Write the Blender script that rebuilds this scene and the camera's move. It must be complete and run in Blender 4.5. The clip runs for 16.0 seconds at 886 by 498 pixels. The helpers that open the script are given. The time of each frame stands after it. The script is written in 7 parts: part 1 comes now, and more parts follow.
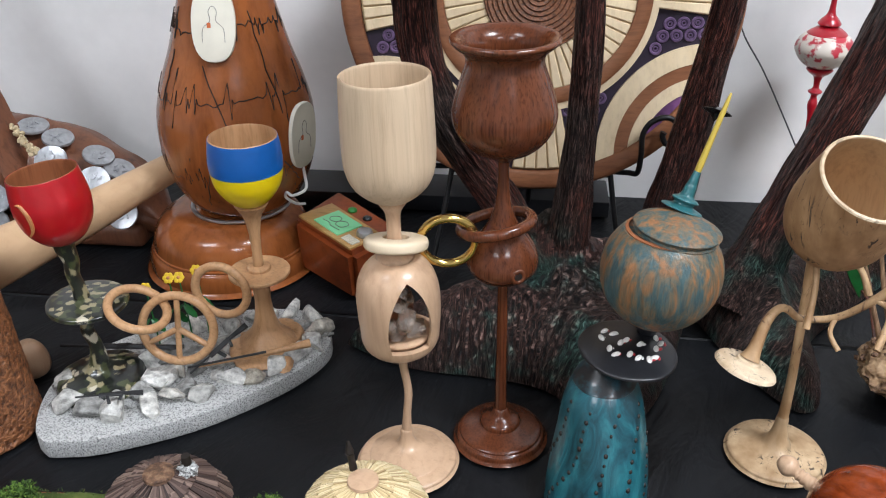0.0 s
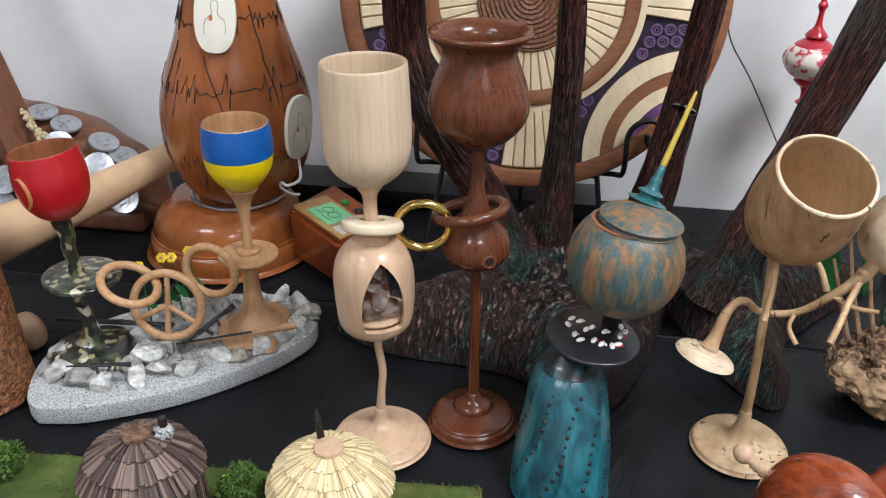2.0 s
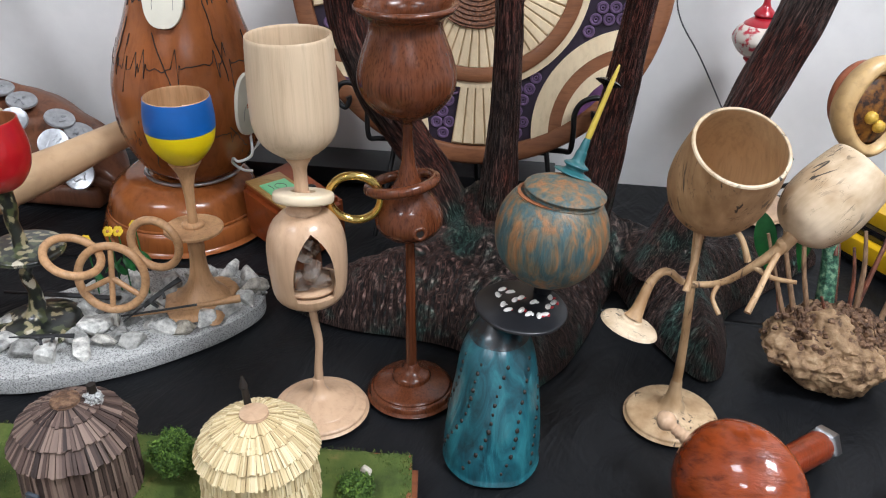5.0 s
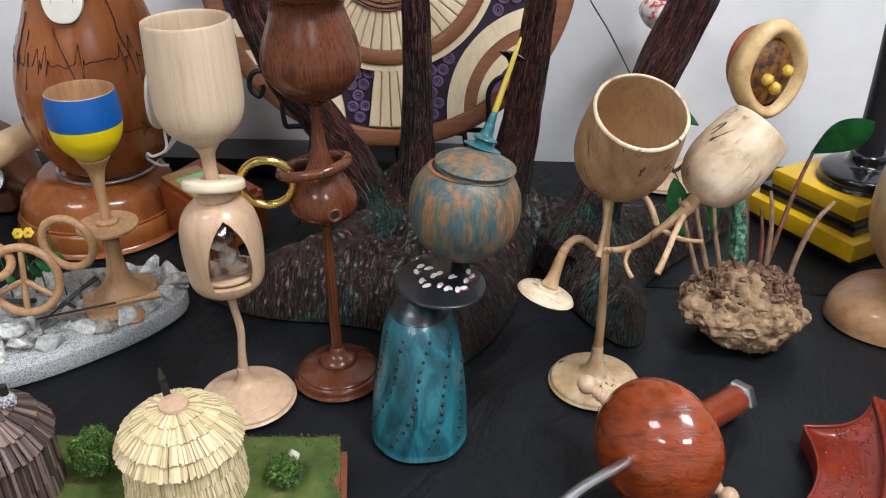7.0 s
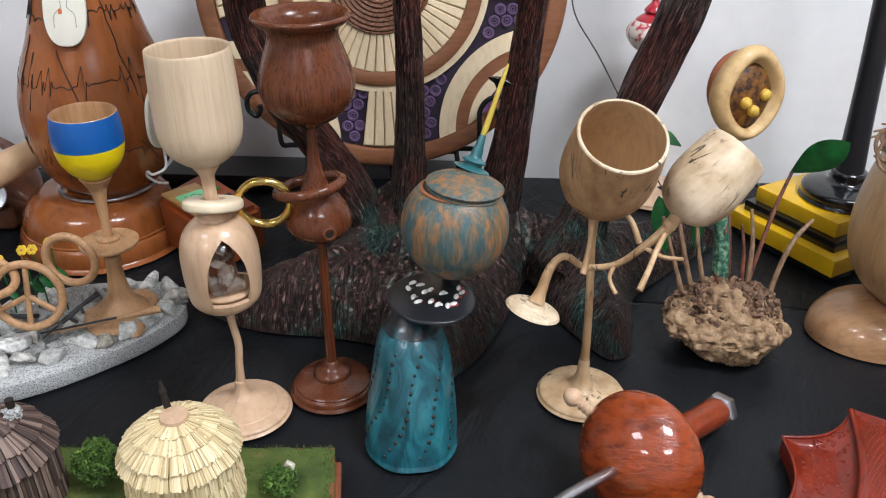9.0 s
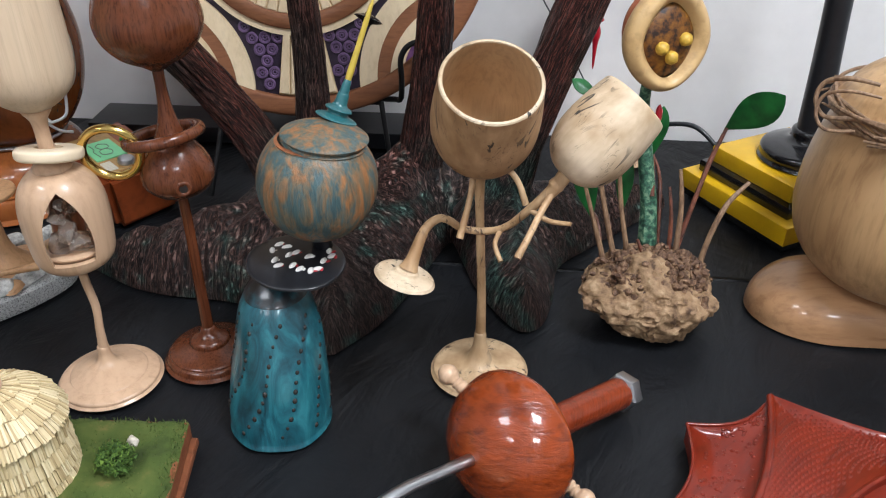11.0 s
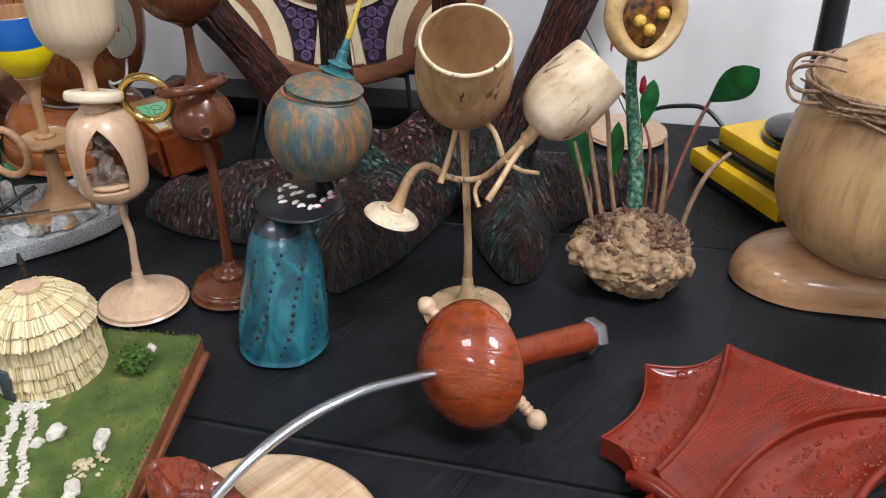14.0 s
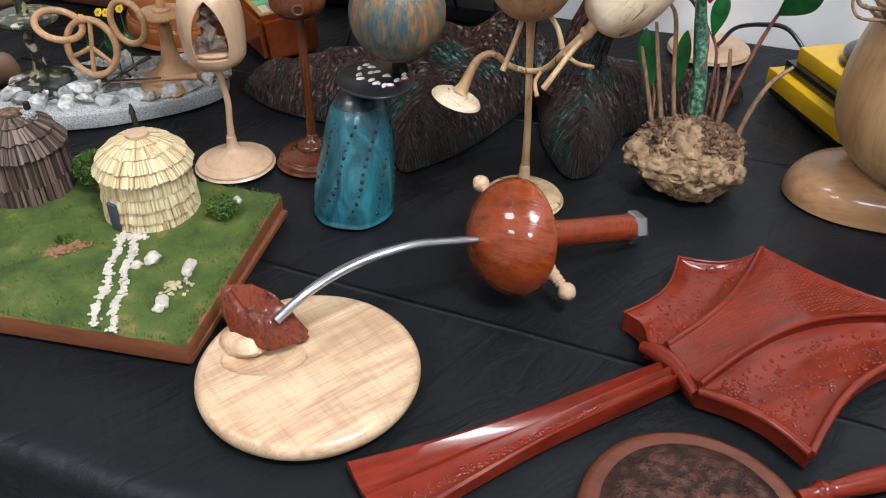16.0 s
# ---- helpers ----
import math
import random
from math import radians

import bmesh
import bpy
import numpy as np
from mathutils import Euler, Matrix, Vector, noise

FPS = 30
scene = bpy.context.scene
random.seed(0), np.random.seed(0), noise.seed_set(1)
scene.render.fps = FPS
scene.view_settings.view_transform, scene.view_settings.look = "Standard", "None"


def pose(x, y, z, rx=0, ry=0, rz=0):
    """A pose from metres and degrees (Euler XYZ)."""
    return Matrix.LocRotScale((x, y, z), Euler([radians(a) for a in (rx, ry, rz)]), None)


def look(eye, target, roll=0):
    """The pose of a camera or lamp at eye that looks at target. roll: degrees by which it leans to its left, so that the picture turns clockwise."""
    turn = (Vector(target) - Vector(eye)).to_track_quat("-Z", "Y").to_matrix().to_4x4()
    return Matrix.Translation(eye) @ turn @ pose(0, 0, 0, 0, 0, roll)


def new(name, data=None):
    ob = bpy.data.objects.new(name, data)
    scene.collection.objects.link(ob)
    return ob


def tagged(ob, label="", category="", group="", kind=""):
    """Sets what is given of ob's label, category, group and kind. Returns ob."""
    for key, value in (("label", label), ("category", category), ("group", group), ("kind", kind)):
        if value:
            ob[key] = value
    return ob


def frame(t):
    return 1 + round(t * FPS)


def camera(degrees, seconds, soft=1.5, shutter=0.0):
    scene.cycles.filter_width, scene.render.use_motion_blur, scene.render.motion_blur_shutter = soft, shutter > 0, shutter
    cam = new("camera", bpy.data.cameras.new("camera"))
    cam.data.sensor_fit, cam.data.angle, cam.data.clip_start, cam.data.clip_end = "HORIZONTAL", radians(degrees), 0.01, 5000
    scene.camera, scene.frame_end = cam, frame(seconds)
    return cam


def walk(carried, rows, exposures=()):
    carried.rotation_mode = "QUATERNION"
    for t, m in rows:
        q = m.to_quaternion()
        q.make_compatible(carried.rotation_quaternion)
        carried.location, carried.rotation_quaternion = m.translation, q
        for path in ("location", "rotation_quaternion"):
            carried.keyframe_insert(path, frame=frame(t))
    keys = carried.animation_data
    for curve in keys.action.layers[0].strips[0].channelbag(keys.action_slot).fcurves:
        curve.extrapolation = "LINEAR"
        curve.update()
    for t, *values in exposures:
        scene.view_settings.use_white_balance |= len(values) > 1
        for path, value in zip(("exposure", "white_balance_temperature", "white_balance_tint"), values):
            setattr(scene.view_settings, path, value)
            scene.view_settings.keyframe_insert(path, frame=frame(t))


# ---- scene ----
cam = camera(55.1, 16.0, soft=1.1)
PATH = [
    (0, (0.011, -0.203, 0.495), (-0.173, 1.538, -0.472), -0.3),
    (0.5, (0.041, -0.253, 0.5), (-0.172, 1.498, -0.442), -0.5),
    (1, (0.04, -0.268, 0.507), (-0.207, 1.497, -0.4), -0.3),
    (1.5, (0.044, -0.25, 0.495), (-0.2, 1.512, -0.42), 0.2),
    (2, (0.046, -0.233, 0.489), (-0.177, 1.518, -0.451), 1.1),
    (2.5, (0.052, -0.233, 0.49), (-0.158, 1.513, -0.464), 1.5),
    (3, (0.05, -0.232, 0.489), (-0.152, 1.51, -0.473), 1.4),
    (3.2, (0.049, -0.229, 0.489), (-0.144, 1.513, -0.475), 1.3),
    (5.3, (0.109, -0.248, 0.484), (-0.098, 1.487, -0.49), 1.4),
    (5.5, (0.115, -0.258, 0.48), (-0.096, 1.473, -0.5), 1.1),
    (6, (0.089, -0.247, 0.476), (-0.051, 1.477, -0.528), 1.0),
    (6.5, (0.095, -0.245, 0.475), (0.035, 1.492, -0.513), 0.6),
    (7, (0.116, -0.248, 0.478), (0.05, 1.492, -0.506), 0.4),
    (7.5, (0.108, -0.263, 0.488), (0.036, 1.481, -0.488), 0.4),
    (8, (0.109, -0.277, 0.492), (0.047, 1.478, -0.465), 0.4),
    (8.2, (0.112, -0.279, 0.495), (0.052, 1.482, -0.452), 0.4),
    (10.3, (0.175, -0.23, 0.492), (0.107, 1.501, -0.507), 1.1),
    (10.5, (0.216, -0.224, 0.489), (0.108, 1.502, -0.516), 0.5),
    (11, (0.242, -0.198, 0.463), (0.108, 1.501, -0.584), 0.3),
    (11.5, (0.308, -0.197, 0.469), (0.084, 1.492, -0.579), 0.2),
    (12, (0.359, -0.204, 0.466), (0.002, 1.462, -0.581), -0.5),
    (12.5, (0.367, -0.22, 0.48), (-0.047, 1.451, -0.538), -1.0),
    (13, (0.335, -0.22, 0.467), (0.002, 1.48, -0.532), -0.9),
    (13.5, (0.309, -0.213, 0.458), (0.063, 1.505, -0.537), -0.2),
    (14, (0.327, -0.275, 0.459), (0.009, 1.406, -0.577), -0.2),
    (14.5, (0.353, -0.334, 0.452), (-0.121, 1.292, -0.611), 0.0),
    (15, (0.355, -0.351, 0.455), (-0.197, 1.211, -0.665), 0.0),
    (15.5, (0.373, -0.357, 0.464), (-0.174, 1.173, -0.703), 0.3),
    (16, (0.385, -0.343, 0.463), (-0.134, 1.184, -0.72), 0.6),
]
walk(cam, [(t, look(eye, target, roll)) for t, eye, target, roll in PATH])

# ---- light ----
world = bpy.data.worlds.new("world")
scene.world = world
world.use_nodes = True
world.node_tree.nodes["Background"].inputs[0].default_value = (0.9, 0.95, 1.0, 1)
world.node_tree.nodes["Background"].inputs[1].default_value = 0.28
scene.view_settings.exposure = 0.0

TABLE_H = 0.74      # the table's top is z = 0
CEILING = 2.0
PANELS = [(1.0, -0.3, 0.7, 0.5, 53.0), (-1.1, -0.7, 0.7, 0.5, 15.0), (1.0, -2.2, 0.7, 0.5, 32.0), (-1.2, -2.4, 0.7, 0.5, 18.0)]
for px, py, sx, sy, power in PANELS:
    lamp = bpy.data.lights.new("ceiling_lamp", "AREA")
    lamp.shape, lamp.size, lamp.size_y, lamp.energy = "RECTANGLE", sx, sy, power
    lamp.color = (0.87, 0.92, 1.0)
    ob = new("ceiling_lamp", lamp)
    ob.matrix_world = pose(px, py, CEILING - 0.03)


# ---- materials ----
def node(nt, kind, **kw):
    n = nt.nodes.new(kind)
    for k, v in kw.items():
        if k == "op":
            n.operation = v
        elif k == "blend":
            n.blend_type = v
        else:
            n.inputs[k.replace("_", " ")].default_value = v
    return n


def base_mat(name, rough=0.5, metal=0.0, coat=0.0, spec=0.5):
    m = bpy.data.materials.new(name)
    m.use_nodes = True
    nt = m.node_tree
    b = nt.nodes["Principled BSDF"]
    b.inputs["Roughness"].default_value = rough
    b.inputs["Metallic"].default_value = metal
    b.inputs["Coat Weight"].default_value = coat
    b.inputs["Coat Roughness"].default_value = 0.06
    b.inputs["Specular IOR Level"].default_value = spec
    return m, nt, b


def ramp(nt, fac, stops):
    r = nt.nodes.new("ShaderNodeValToRGB")
    els = r.color_ramp.elements
    while len(els) < len(stops):
        els.new(0.5)
    for e, (p, c) in zip(els, stops):
        e.position, e.color = p, (*c, 1)
    nt.links.new(fac, r.inputs[0])
    return r.outputs[0]


def coords(nt, scale=(1, 1, 1), kind="Object", rot=(0, 0, 0)):
    tc = nt.nodes.new("ShaderNodeTexCoord")
    mp = nt.nodes.new("ShaderNodeMapping")
    mp.inputs["Scale"].default_value = scale
    src = tc.outputs[kind]
    if any(rot):
        turn = nt.nodes.new("ShaderNodeMapping")
        turn.inputs["Rotation"].default_value = [radians(a) for a in rot]
        nt.links.new(src, turn.inputs[0])
        src = turn.outputs[0]
    nt.links.new(src, mp.inputs[0])
    return mp.outputs[0]


def noise_out(nt, vec, scale, detail=4.0, rough=0.55, dist=0.0):
    n = node(nt, "ShaderNodeTexNoise", Scale=scale, Detail=detail, Roughness=rough, Distortion=dist)
    nt.links.new(vec, n.inputs["Vector"])
    return n.outputs["Fac"]


def mixc(nt, fac, a, b, blend="MIX"):
    n = nt.nodes.new("ShaderNodeMix")
    n.data_type, n.blend_type = "RGBA", blend
    for sock, v in ((0, fac), (6, a), (7, b)):
        if isinstance(v, (int, float)):
            n.inputs[sock].default_value = v
        elif isinstance(v, tuple):
            n.inputs[sock].default_value = (*v, 1)
        else:
            nt.links.new(v, n.inputs[sock])
    return n.outputs[2]


def bump(nt, b, height, strength=0.2, dist=0.002):
    n = node(nt, "ShaderNodeBump", Strength=strength, Distance=dist)
    nt.links.new(height, n.inputs["Height"])
    nt.links.new(n.outputs[0], b.inputs["Normal"])
    nt.links.new(n.outputs[0], b.inputs["Coat Normal"])


def scaled(c, k):
    return tuple(min(1.0, v * k) for v in c)


def wood(name, light, dark, rough=0.35, coat=0.0, grain=(160, 160, 9), rot=(0, 0, 0), contrast=1.0, relief=0.08, spec=0.3, figure=9.0, pores=0.3, depth=0.0008):
    """Long-grained wood: broad figure, fine streaks and pores."""
    m, nt, b = base_mat(name, rough, 0, coat, spec)
    v = coords(nt, grain, rot=rot)
    broad = noise_out(nt, coords(nt, tuple(g * 0.16 for g in grain), rot=rot), 1.0, 3, 0.5, 1.2)
    fine = noise_out(nt, v, 1.0, 6, 0.65, 0.4)
    lump = noise_out(nt, coords(nt), figure, 2)
    c1 = ramp(nt, broad, [(0.3, dark), (0.72, light)])
    c2 = ramp(nt, fine, [(0.28, scaled(dark, 0.75)), (0.5, light), (0.75, scaled(light, 1.08))])
    c = mixc(nt, 0.5 * contrast, c1, c2)
    pore = noise_out(nt, coords(nt, tuple(g * 1.7 for g in grain), rot=rot), 1.0, 3, 0.6, 0.2)
    pc = ramp(nt, pore, [(0.34, (0.4, 0.36, 0.33)), (0.5, (1, 1, 1))])
    c = mixc(nt, pores, c, pc, "MULTIPLY")
    shade = ramp(nt, lump, [(0.3, (0.82, 0.82, 0.82)), (0.7, (1.08, 1.08, 1.08))])
    c = mixc(nt, 0.6, c, shade, "MULTIPLY")
    nt.links.new(c, b.inputs["Base Color"])
    bump(nt, b, fine, relief, depth)
    return m


def plain(name, colour, rough=0.4, metal=0.0, coat=0.0, vary=0.12, scale=60.0, relief=0.03, spec=0.5, detail=4):
    m, nt, b = base_mat(name, rough, metal, coat, spec)
    f = noise_out(nt, coords(nt), scale, detail)
    g = noise_out(nt, coords(nt), scale * 0.12, 2)
    c = ramp(nt, f, [(0.25, scaled(colour, 1 - vary)), (0.75, scaled(colour, 1 + vary))])
    d = ramp(nt, g, [(0.3, (1 - vary,) * 3), (0.7, (1.0,) * 3)])
    nt.links.new(mixc(nt, 1.0, c, d, "MULTIPLY"), b.inputs["Base Color"])
    bump(nt, b, f, relief, 0.001)
    return m


def spalted(name, light, dark, line, rough=0.5, rot=(0, 0, 0), coat=0.0):
    """Pale timber with black zone lines and short dark flecks."""
    m, nt, b = base_mat(name, rough, 0, coat)
    fine = noise_out(nt, coords(nt, (140, 140, 12), rot=rot), 1.0, 5, 0.6)
    c = ramp(nt, fine, [(0.3, dark), (0.7, light)])
    fleck = noise_out(nt, coords(nt, (170, 170, 30), rot=rot), 1.0, 2, 0.5, 0.8)
    zone = noise_out(nt, coords(nt, (60, 60, 22), rot=rot), 1.0, 4, 0.55, 1.2)
    mask = ramp(nt, fleck, [(0.60, (0, 0, 0)), (0.645, (0.95, 0.95, 0.95))])
    zmask = ramp(nt, zone, [(0.492, (0, 0, 0)), (0.5, (0.6, 0.6, 0.6)), (0.508, (0, 0, 0))])
    patch = ramp(nt, noise_out(nt, coords(nt), 22, 2), [(0.47, (0, 0, 0)), (0.56, (1, 1, 1))])
    k = mixc(nt, 1.0, mixc(nt, 1.0, mask, zmask, "ADD"), patch, "MULTIPLY")
    stain = ramp(nt, noise_out(nt, coords(nt), 30, 3), [(0.35, (0.66, 0.56, 0.45)), (0.65, (1.08, 1.06, 1.03))])
    c = mixc(nt, 1.0, c, stain, "MULTIPLY")
    nt.links.new(mixc(nt, k, c, line), b.inputs["Base Color"])
    bump(nt, b, fine, 0.1, 0.0006)
    return m


def two_tone(name, stops, scale, rough, metal=0.0, coat=0.0, stretch=(1, 1, 1), relief=0.15, detail=5, kind="Object", dist=0.0, depth=0.001, rot=(0, 0, 0)):
    m, nt, b = base_mat(name, rough, metal, coat)
    f = noise_out(nt, coords(nt, stretch, kind, rot), scale, detail, 0.6, dist)
    nt.links.new(ramp(nt, f, stops), b.inputs["Base Color"])
    bump(nt, b, f, relief, depth)
    return m


# cloth: black, slightly shiny polyester with fold marks
M_CLOTH, nt, b = base_mat("black_tablecloth", 0.44, spec=0.21)
f = noise_out(nt, coords(nt), 5.0, 3)
nt.links.new(ramp(nt, f, [(0.3, (0.0045, 0.005, 0.006)), (0.7, (0.010, 0.0108, 0.0125))]), b.inputs["Base Color"])
wv = noise_out(nt, coords(nt, (1, 0.35, 1), rot=(0, 0, 25)), 26.0, 4, 0.6, 1.0)
wide = noise_out(nt, coords(nt, (1, 0.3, 1), rot=(0, 0, -35)), 9.0, 3, 0.55, 1.5)
sep = nt.nodes.new("ShaderNodeSeparateXYZ")
nt.links.new(coords(nt), sep.inputs[0])


def fold(kx, ky, c0, width):
    """A pressed fold along kx x + ky y = c0."""
    a_ = node(nt, "ShaderNodeMath", op="MULTIPLY")
    a_.inputs[1].default_value = kx
    nt.links.new(sep.outputs[0], a_.inputs[0])
    m_ = node(nt, "ShaderNodeMath", op="MULTIPLY_ADD")
    m_.inputs[1].default_value = ky
    nt.links.new(sep.outputs[1], m_.inputs[0])
    nt.links.new(a_.outputs[0], m_.inputs[2])
    d_ = node(nt, "ShaderNodeMath", op="SUBTRACT")
    d_.inputs[1].default_value = c0
    nt.links.new(m_.outputs[0], d_.inputs[0])
    e_ = node(nt, "ShaderNodeMath", op="ABSOLUTE")
    nt.links.new(d_.outputs[0], e_.inputs[0])
    return ramp(nt, e_.outputs[0], [(0.0, (1, 1, 1)), (width, (0, 0, 0))])


high = mixc(nt, 1.0, mixc(nt, 0.5, wv, wide), fold(0.055, 1.0, 0.1855, 0.002), "ADD")
high = mixc(nt, 1.0, high, mixc(nt, 1.0, fold(0.02, 1.0, 0.535, 0.002), fold(1.0, 0.12, 0.66, 0.0016), "ADD"), "ADD")
bump(nt, b, high, 0.75, 0.010)
M_WALL = plain("white_wall_paint", (0.79, 0.775, 0.76), 0.75, vary=0.03, scale=40)
M_CEIL = plain("white_ceiling", (0.8, 0.8, 0.8), 0.8, vary=0.03)
M_FLOOR = plain("grey_carpet", (0.16, 0.16, 0.17), 0.9, vary=0.25, scale=300)
M_PANEL, nt, b = base_mat("lamp_diffuser", 0.5)
b.inputs["Emission Color"].default_value = (0.87, 0.92, 1.0, 1)
b.inputs["Emission Strength"].default_value = 9.0

M_ROSE = wood("rosewood", (0.138, 0.041, 0.0165), (0.058, 0.0155, 0.0075), 0.24, 0.25, grain=(420, 420, 9), contrast=1.1, pores=0.7)
M_MAPLE = wood("cream_maple", (0.66, 0.51, 0.35), (0.55, 0.39, 0.25), 0.4, 0.1, grain=(330, 330, 6), contrast=0.8, pores=0.12)
M_BEECH = wood("pink_beech", (0.60, 0.40, 0.26), (0.48, 0.30, 0.18), 0.33, 0.3, grain=(130, 130, 12), pores=0.1)
M_OLIVE = wood("tan_olive_wood", (0.56, 0.33, 0.17), (0.38, 0.18, 0.075), 0.4, 0.2, grain=(180, 180, 20), contrast=1.0)
M_BAT = wood("pale_ash_wood", (0.62, 0.42, 0.25), (0.5, 0.31, 0.17), 0.45, 0.1, grain=(60, 60, 60), contrast=0.5, pores=0.0)
M_VASE = wood("glossy_cherry_wood", (0.36, 0.112, 0.030), (0.20, 0.052, 0.013), 0.25, 0.4, grain=(70, 70, 12), contrast=0.8, figure=14)
M_DEVICE = wood("red_mahogany", (0.26, 0.055, 0.014), (0.15, 0.029, 0.008), 0.32, 0.5, grain=(60, 60, 60))
M_OAKTOP = wood("yellow_oak", (0.52, 0.31, 0.11), (0.36, 0.19, 0.06), 0.4, 0.3, grain=(40, 220, 220))
M_PADAUK = wood("red_padauk", (0.205, 0.019, 0.0062), (0.075, 0.007, 0.003), 0.28, 0.3, grain=(25, 110, 110), rot=(0, 0, -46), contrast=0.9, pores=0.35, spec=0.3)
M_GUARD = wood("orange_padauk", (0.30, 0.050, 0.009), (0.06, 0.008, 0.003), 0.22, 0.75, grain=(45, 45, 120), contrast=1.3, rot=(30, 0, 45), relief=0.65, pores=0.4, depth=0.0022, spec=0.35, figure=30)
M_GRIP = wood("red_grip_wood", (0.27, 0.042, 0.012), (0.10, 0.014, 0.005), 0.28, 0.45, grain=(300, 300, 22), contrast=1.0, rot=(50, 0, -42), relief=0.4, pores=0.5, depth=0.0015, spec=0.3)
M_CHIP = wood("dark_red_bark_wood", (0.23, 0.036, 0.011), (0.05, 0.008, 0.004), 0.26, 0.6, grain=(60, 260, 260), contrast=1.0, rot=(0, 20, 60), relief=0.7, pores=0.8, depth=0.002)
for varnished in (M_GUARD, M_GRIP, M_CHIP, M_PADAUK):
    tree_ = varnished.node_tree
    for link_ in [k for k in tree_.links if k.to_socket.name == "Coat Normal"]:
        tree_.links.remove(link_)
M_RIMD = wood("dark_brown_rim", (0.13, 0.036, 0.018), (0.08, 0.02, 0.011), 0.3, 0.2, grain=(14, 140, 140), pores=0.4)
M_DISC, nt, b = base_mat("figured_maple", 0.34, 0, 0.25)
ring_ = noise_out(nt, coords(nt, (3, 24, 24), rot=(0, 0, -56)), 1.0, 4, 0.55, 0.8)
c = ramp(nt, ring_, [(0.36, (0.66, 0.49, 0.32)), (0.45, (0.60, 0.42, 0.26)), (0.51, (0.50, 0.32, 0.20)), (0.57, (0.58, 0.41, 0.26)), (0.66, (0.69, 0.52, 0.35))])
fib = noise_out(nt, coords(nt, (30, 520, 520), rot=(0, 0, -56)), 1.0, 4, 0.6)
c = mixc(nt, 0.55, c, ramp(nt, fib, [(0.34, (0.70, 0.62, 0.53)), (0.58, (1.05, 1.05, 1.05))]), "MULTIPLY")
curl = noise_out(nt, coords(nt, (240, 30, 30), rot=(0, 0, -56)), 1.0, 3, 0.5, 0.5)
c = mixc(nt, 0.45, c, ramp(nt, curl, [(0.35, (0.80, 0.74, 0.66)), (0.6, (1.06, 1.05, 1.04))]), "MULTIPLY")
nt.links.new(c, b.inputs["Base Color"])
bump(nt, b, fib, 0.06, 0.0005)
M_BIGPOT = wood("honey_ash", (0.53, 0.33, 0.16), (0.33, 0.165, 0.068), 0.4, 0.25, grain=(80, 80, 7), contrast=1.0)
M_BIGFOOT = wood("brown_ash", (0.5, 0.28, 0.14), (0.28, 0.125, 0.055), 0.34, 0.4, grain=(14, 90, 90), contrast=0.8)
M_SPALT = spalted("spalted_beech", (0.46, 0.29, 0.155), (0.33, 0.19, 0.095), (0.02, 0.014, 0.01), 0.5)
M_SPALTW = spalted("white_spalted_beech", (0.72, 0.60, 0.45), (0.58, 0.46, 0.32), (0.015, 0.012, 0.01), 0.5, rot=(0, -42, 0))
M_SPALTF = spalted("brown_spalted_foot", (0.6, 0.45, 0.29), (0.45, 0.31, 0.18), (0.03, 0.02, 0.012), 0.5)
M_CUPIN = wood("bare_beech_inside", (0.56, 0.37, 0.2), (0.40, 0.24, 0.12), 0.5, 0.05, grain=(150, 150, 14), contrast=0.9, pores=0.2)
M_VINE = spalted("pale_twig_wood", (0.55, 0.38, 0.22), (0.4, 0.25, 0.13), (0.09, 0.05, 0.03), 0.55)
M_POD = wood("butter_pod_wood", (0.62, 0.42, 0.20), (0.50, 0.31, 0.13), 0.4, 0.2, grain=(60, 60, 60), contrast=0.4)
M_PLATB = wood("brown_inlay_wood", (0.27, 0.11, 0.05), (0.17, 0.062, 0.03), 0.45, 0.15, grain=(30, 160, 160), contrast=0.9)
M_PLATC = wood("cream_inlay_wood", (0.78, 0.63, 0.42), (0.68, 0.51, 0.31), 0.5, 0.05, grain=(150, 60, 20), contrast=0.6, pores=0.1)
M_PLATG = plain("grooved_brown_wood", (0.54, 0.39, 0.21), 0.6)
M_PURPLE = plain("deep_purple_stain", (0.02, 0.009, 0.026), 0.5, vary=0.4, scale=200)
M_LILAC = plain("lilac_ring", (0.15, 0.09, 0.18), 0.4, vary=0.3, scale=200)
M_STRIPE, nt, b = base_mat("purple_heart_wood", 0.5)
f = noise_out(nt, coords(nt, (30, 30, 260)), 1.0, 4)
nt.links.new(ramp(nt, f, [(0.35, (0.06, 0.02, 0.07)), (0.65, (0.24, 0.09, 0.24))]), b.inputs["Base Color"])
M_CARVE = two_tone("carved_brown_wood", [(0.35, (0.06, 0.022, 0.01)), (0.6, (0.24, 0.09, 0.038))], 330, 0.5, relief=0.8, depth=0.002)

# painted and stained surfaces
M_RED = plain("glossy_red_paint", (0.46, 0.006, 0.012), 0.3, 0, 0.4, 0.1)
M_REDIN = wood("red_cedar_inside", (0.36, 0.13, 0.055), (0.22, 0.07, 0.03), 0.45, 0.1)
M_GOLDLINE = plain("ochre_paint", (0.5, 0.2, 0.07), 0.5)
M_BLUE = plain("blue_paint", (0.003, 0.095, 0.36), 0.38, 0, 0.2, 0.08)
M_YELLOW = plain("yellow_paint", (0.83, 0.62, 0.005), 0.38, 0, 0.2, 0.06)
M_CAMO, nt, b = base_mat("camouflage_paint", 0.3, 0, 0.5)
vo = node(nt, "ShaderNodeTexVoronoi", Scale=185.0)
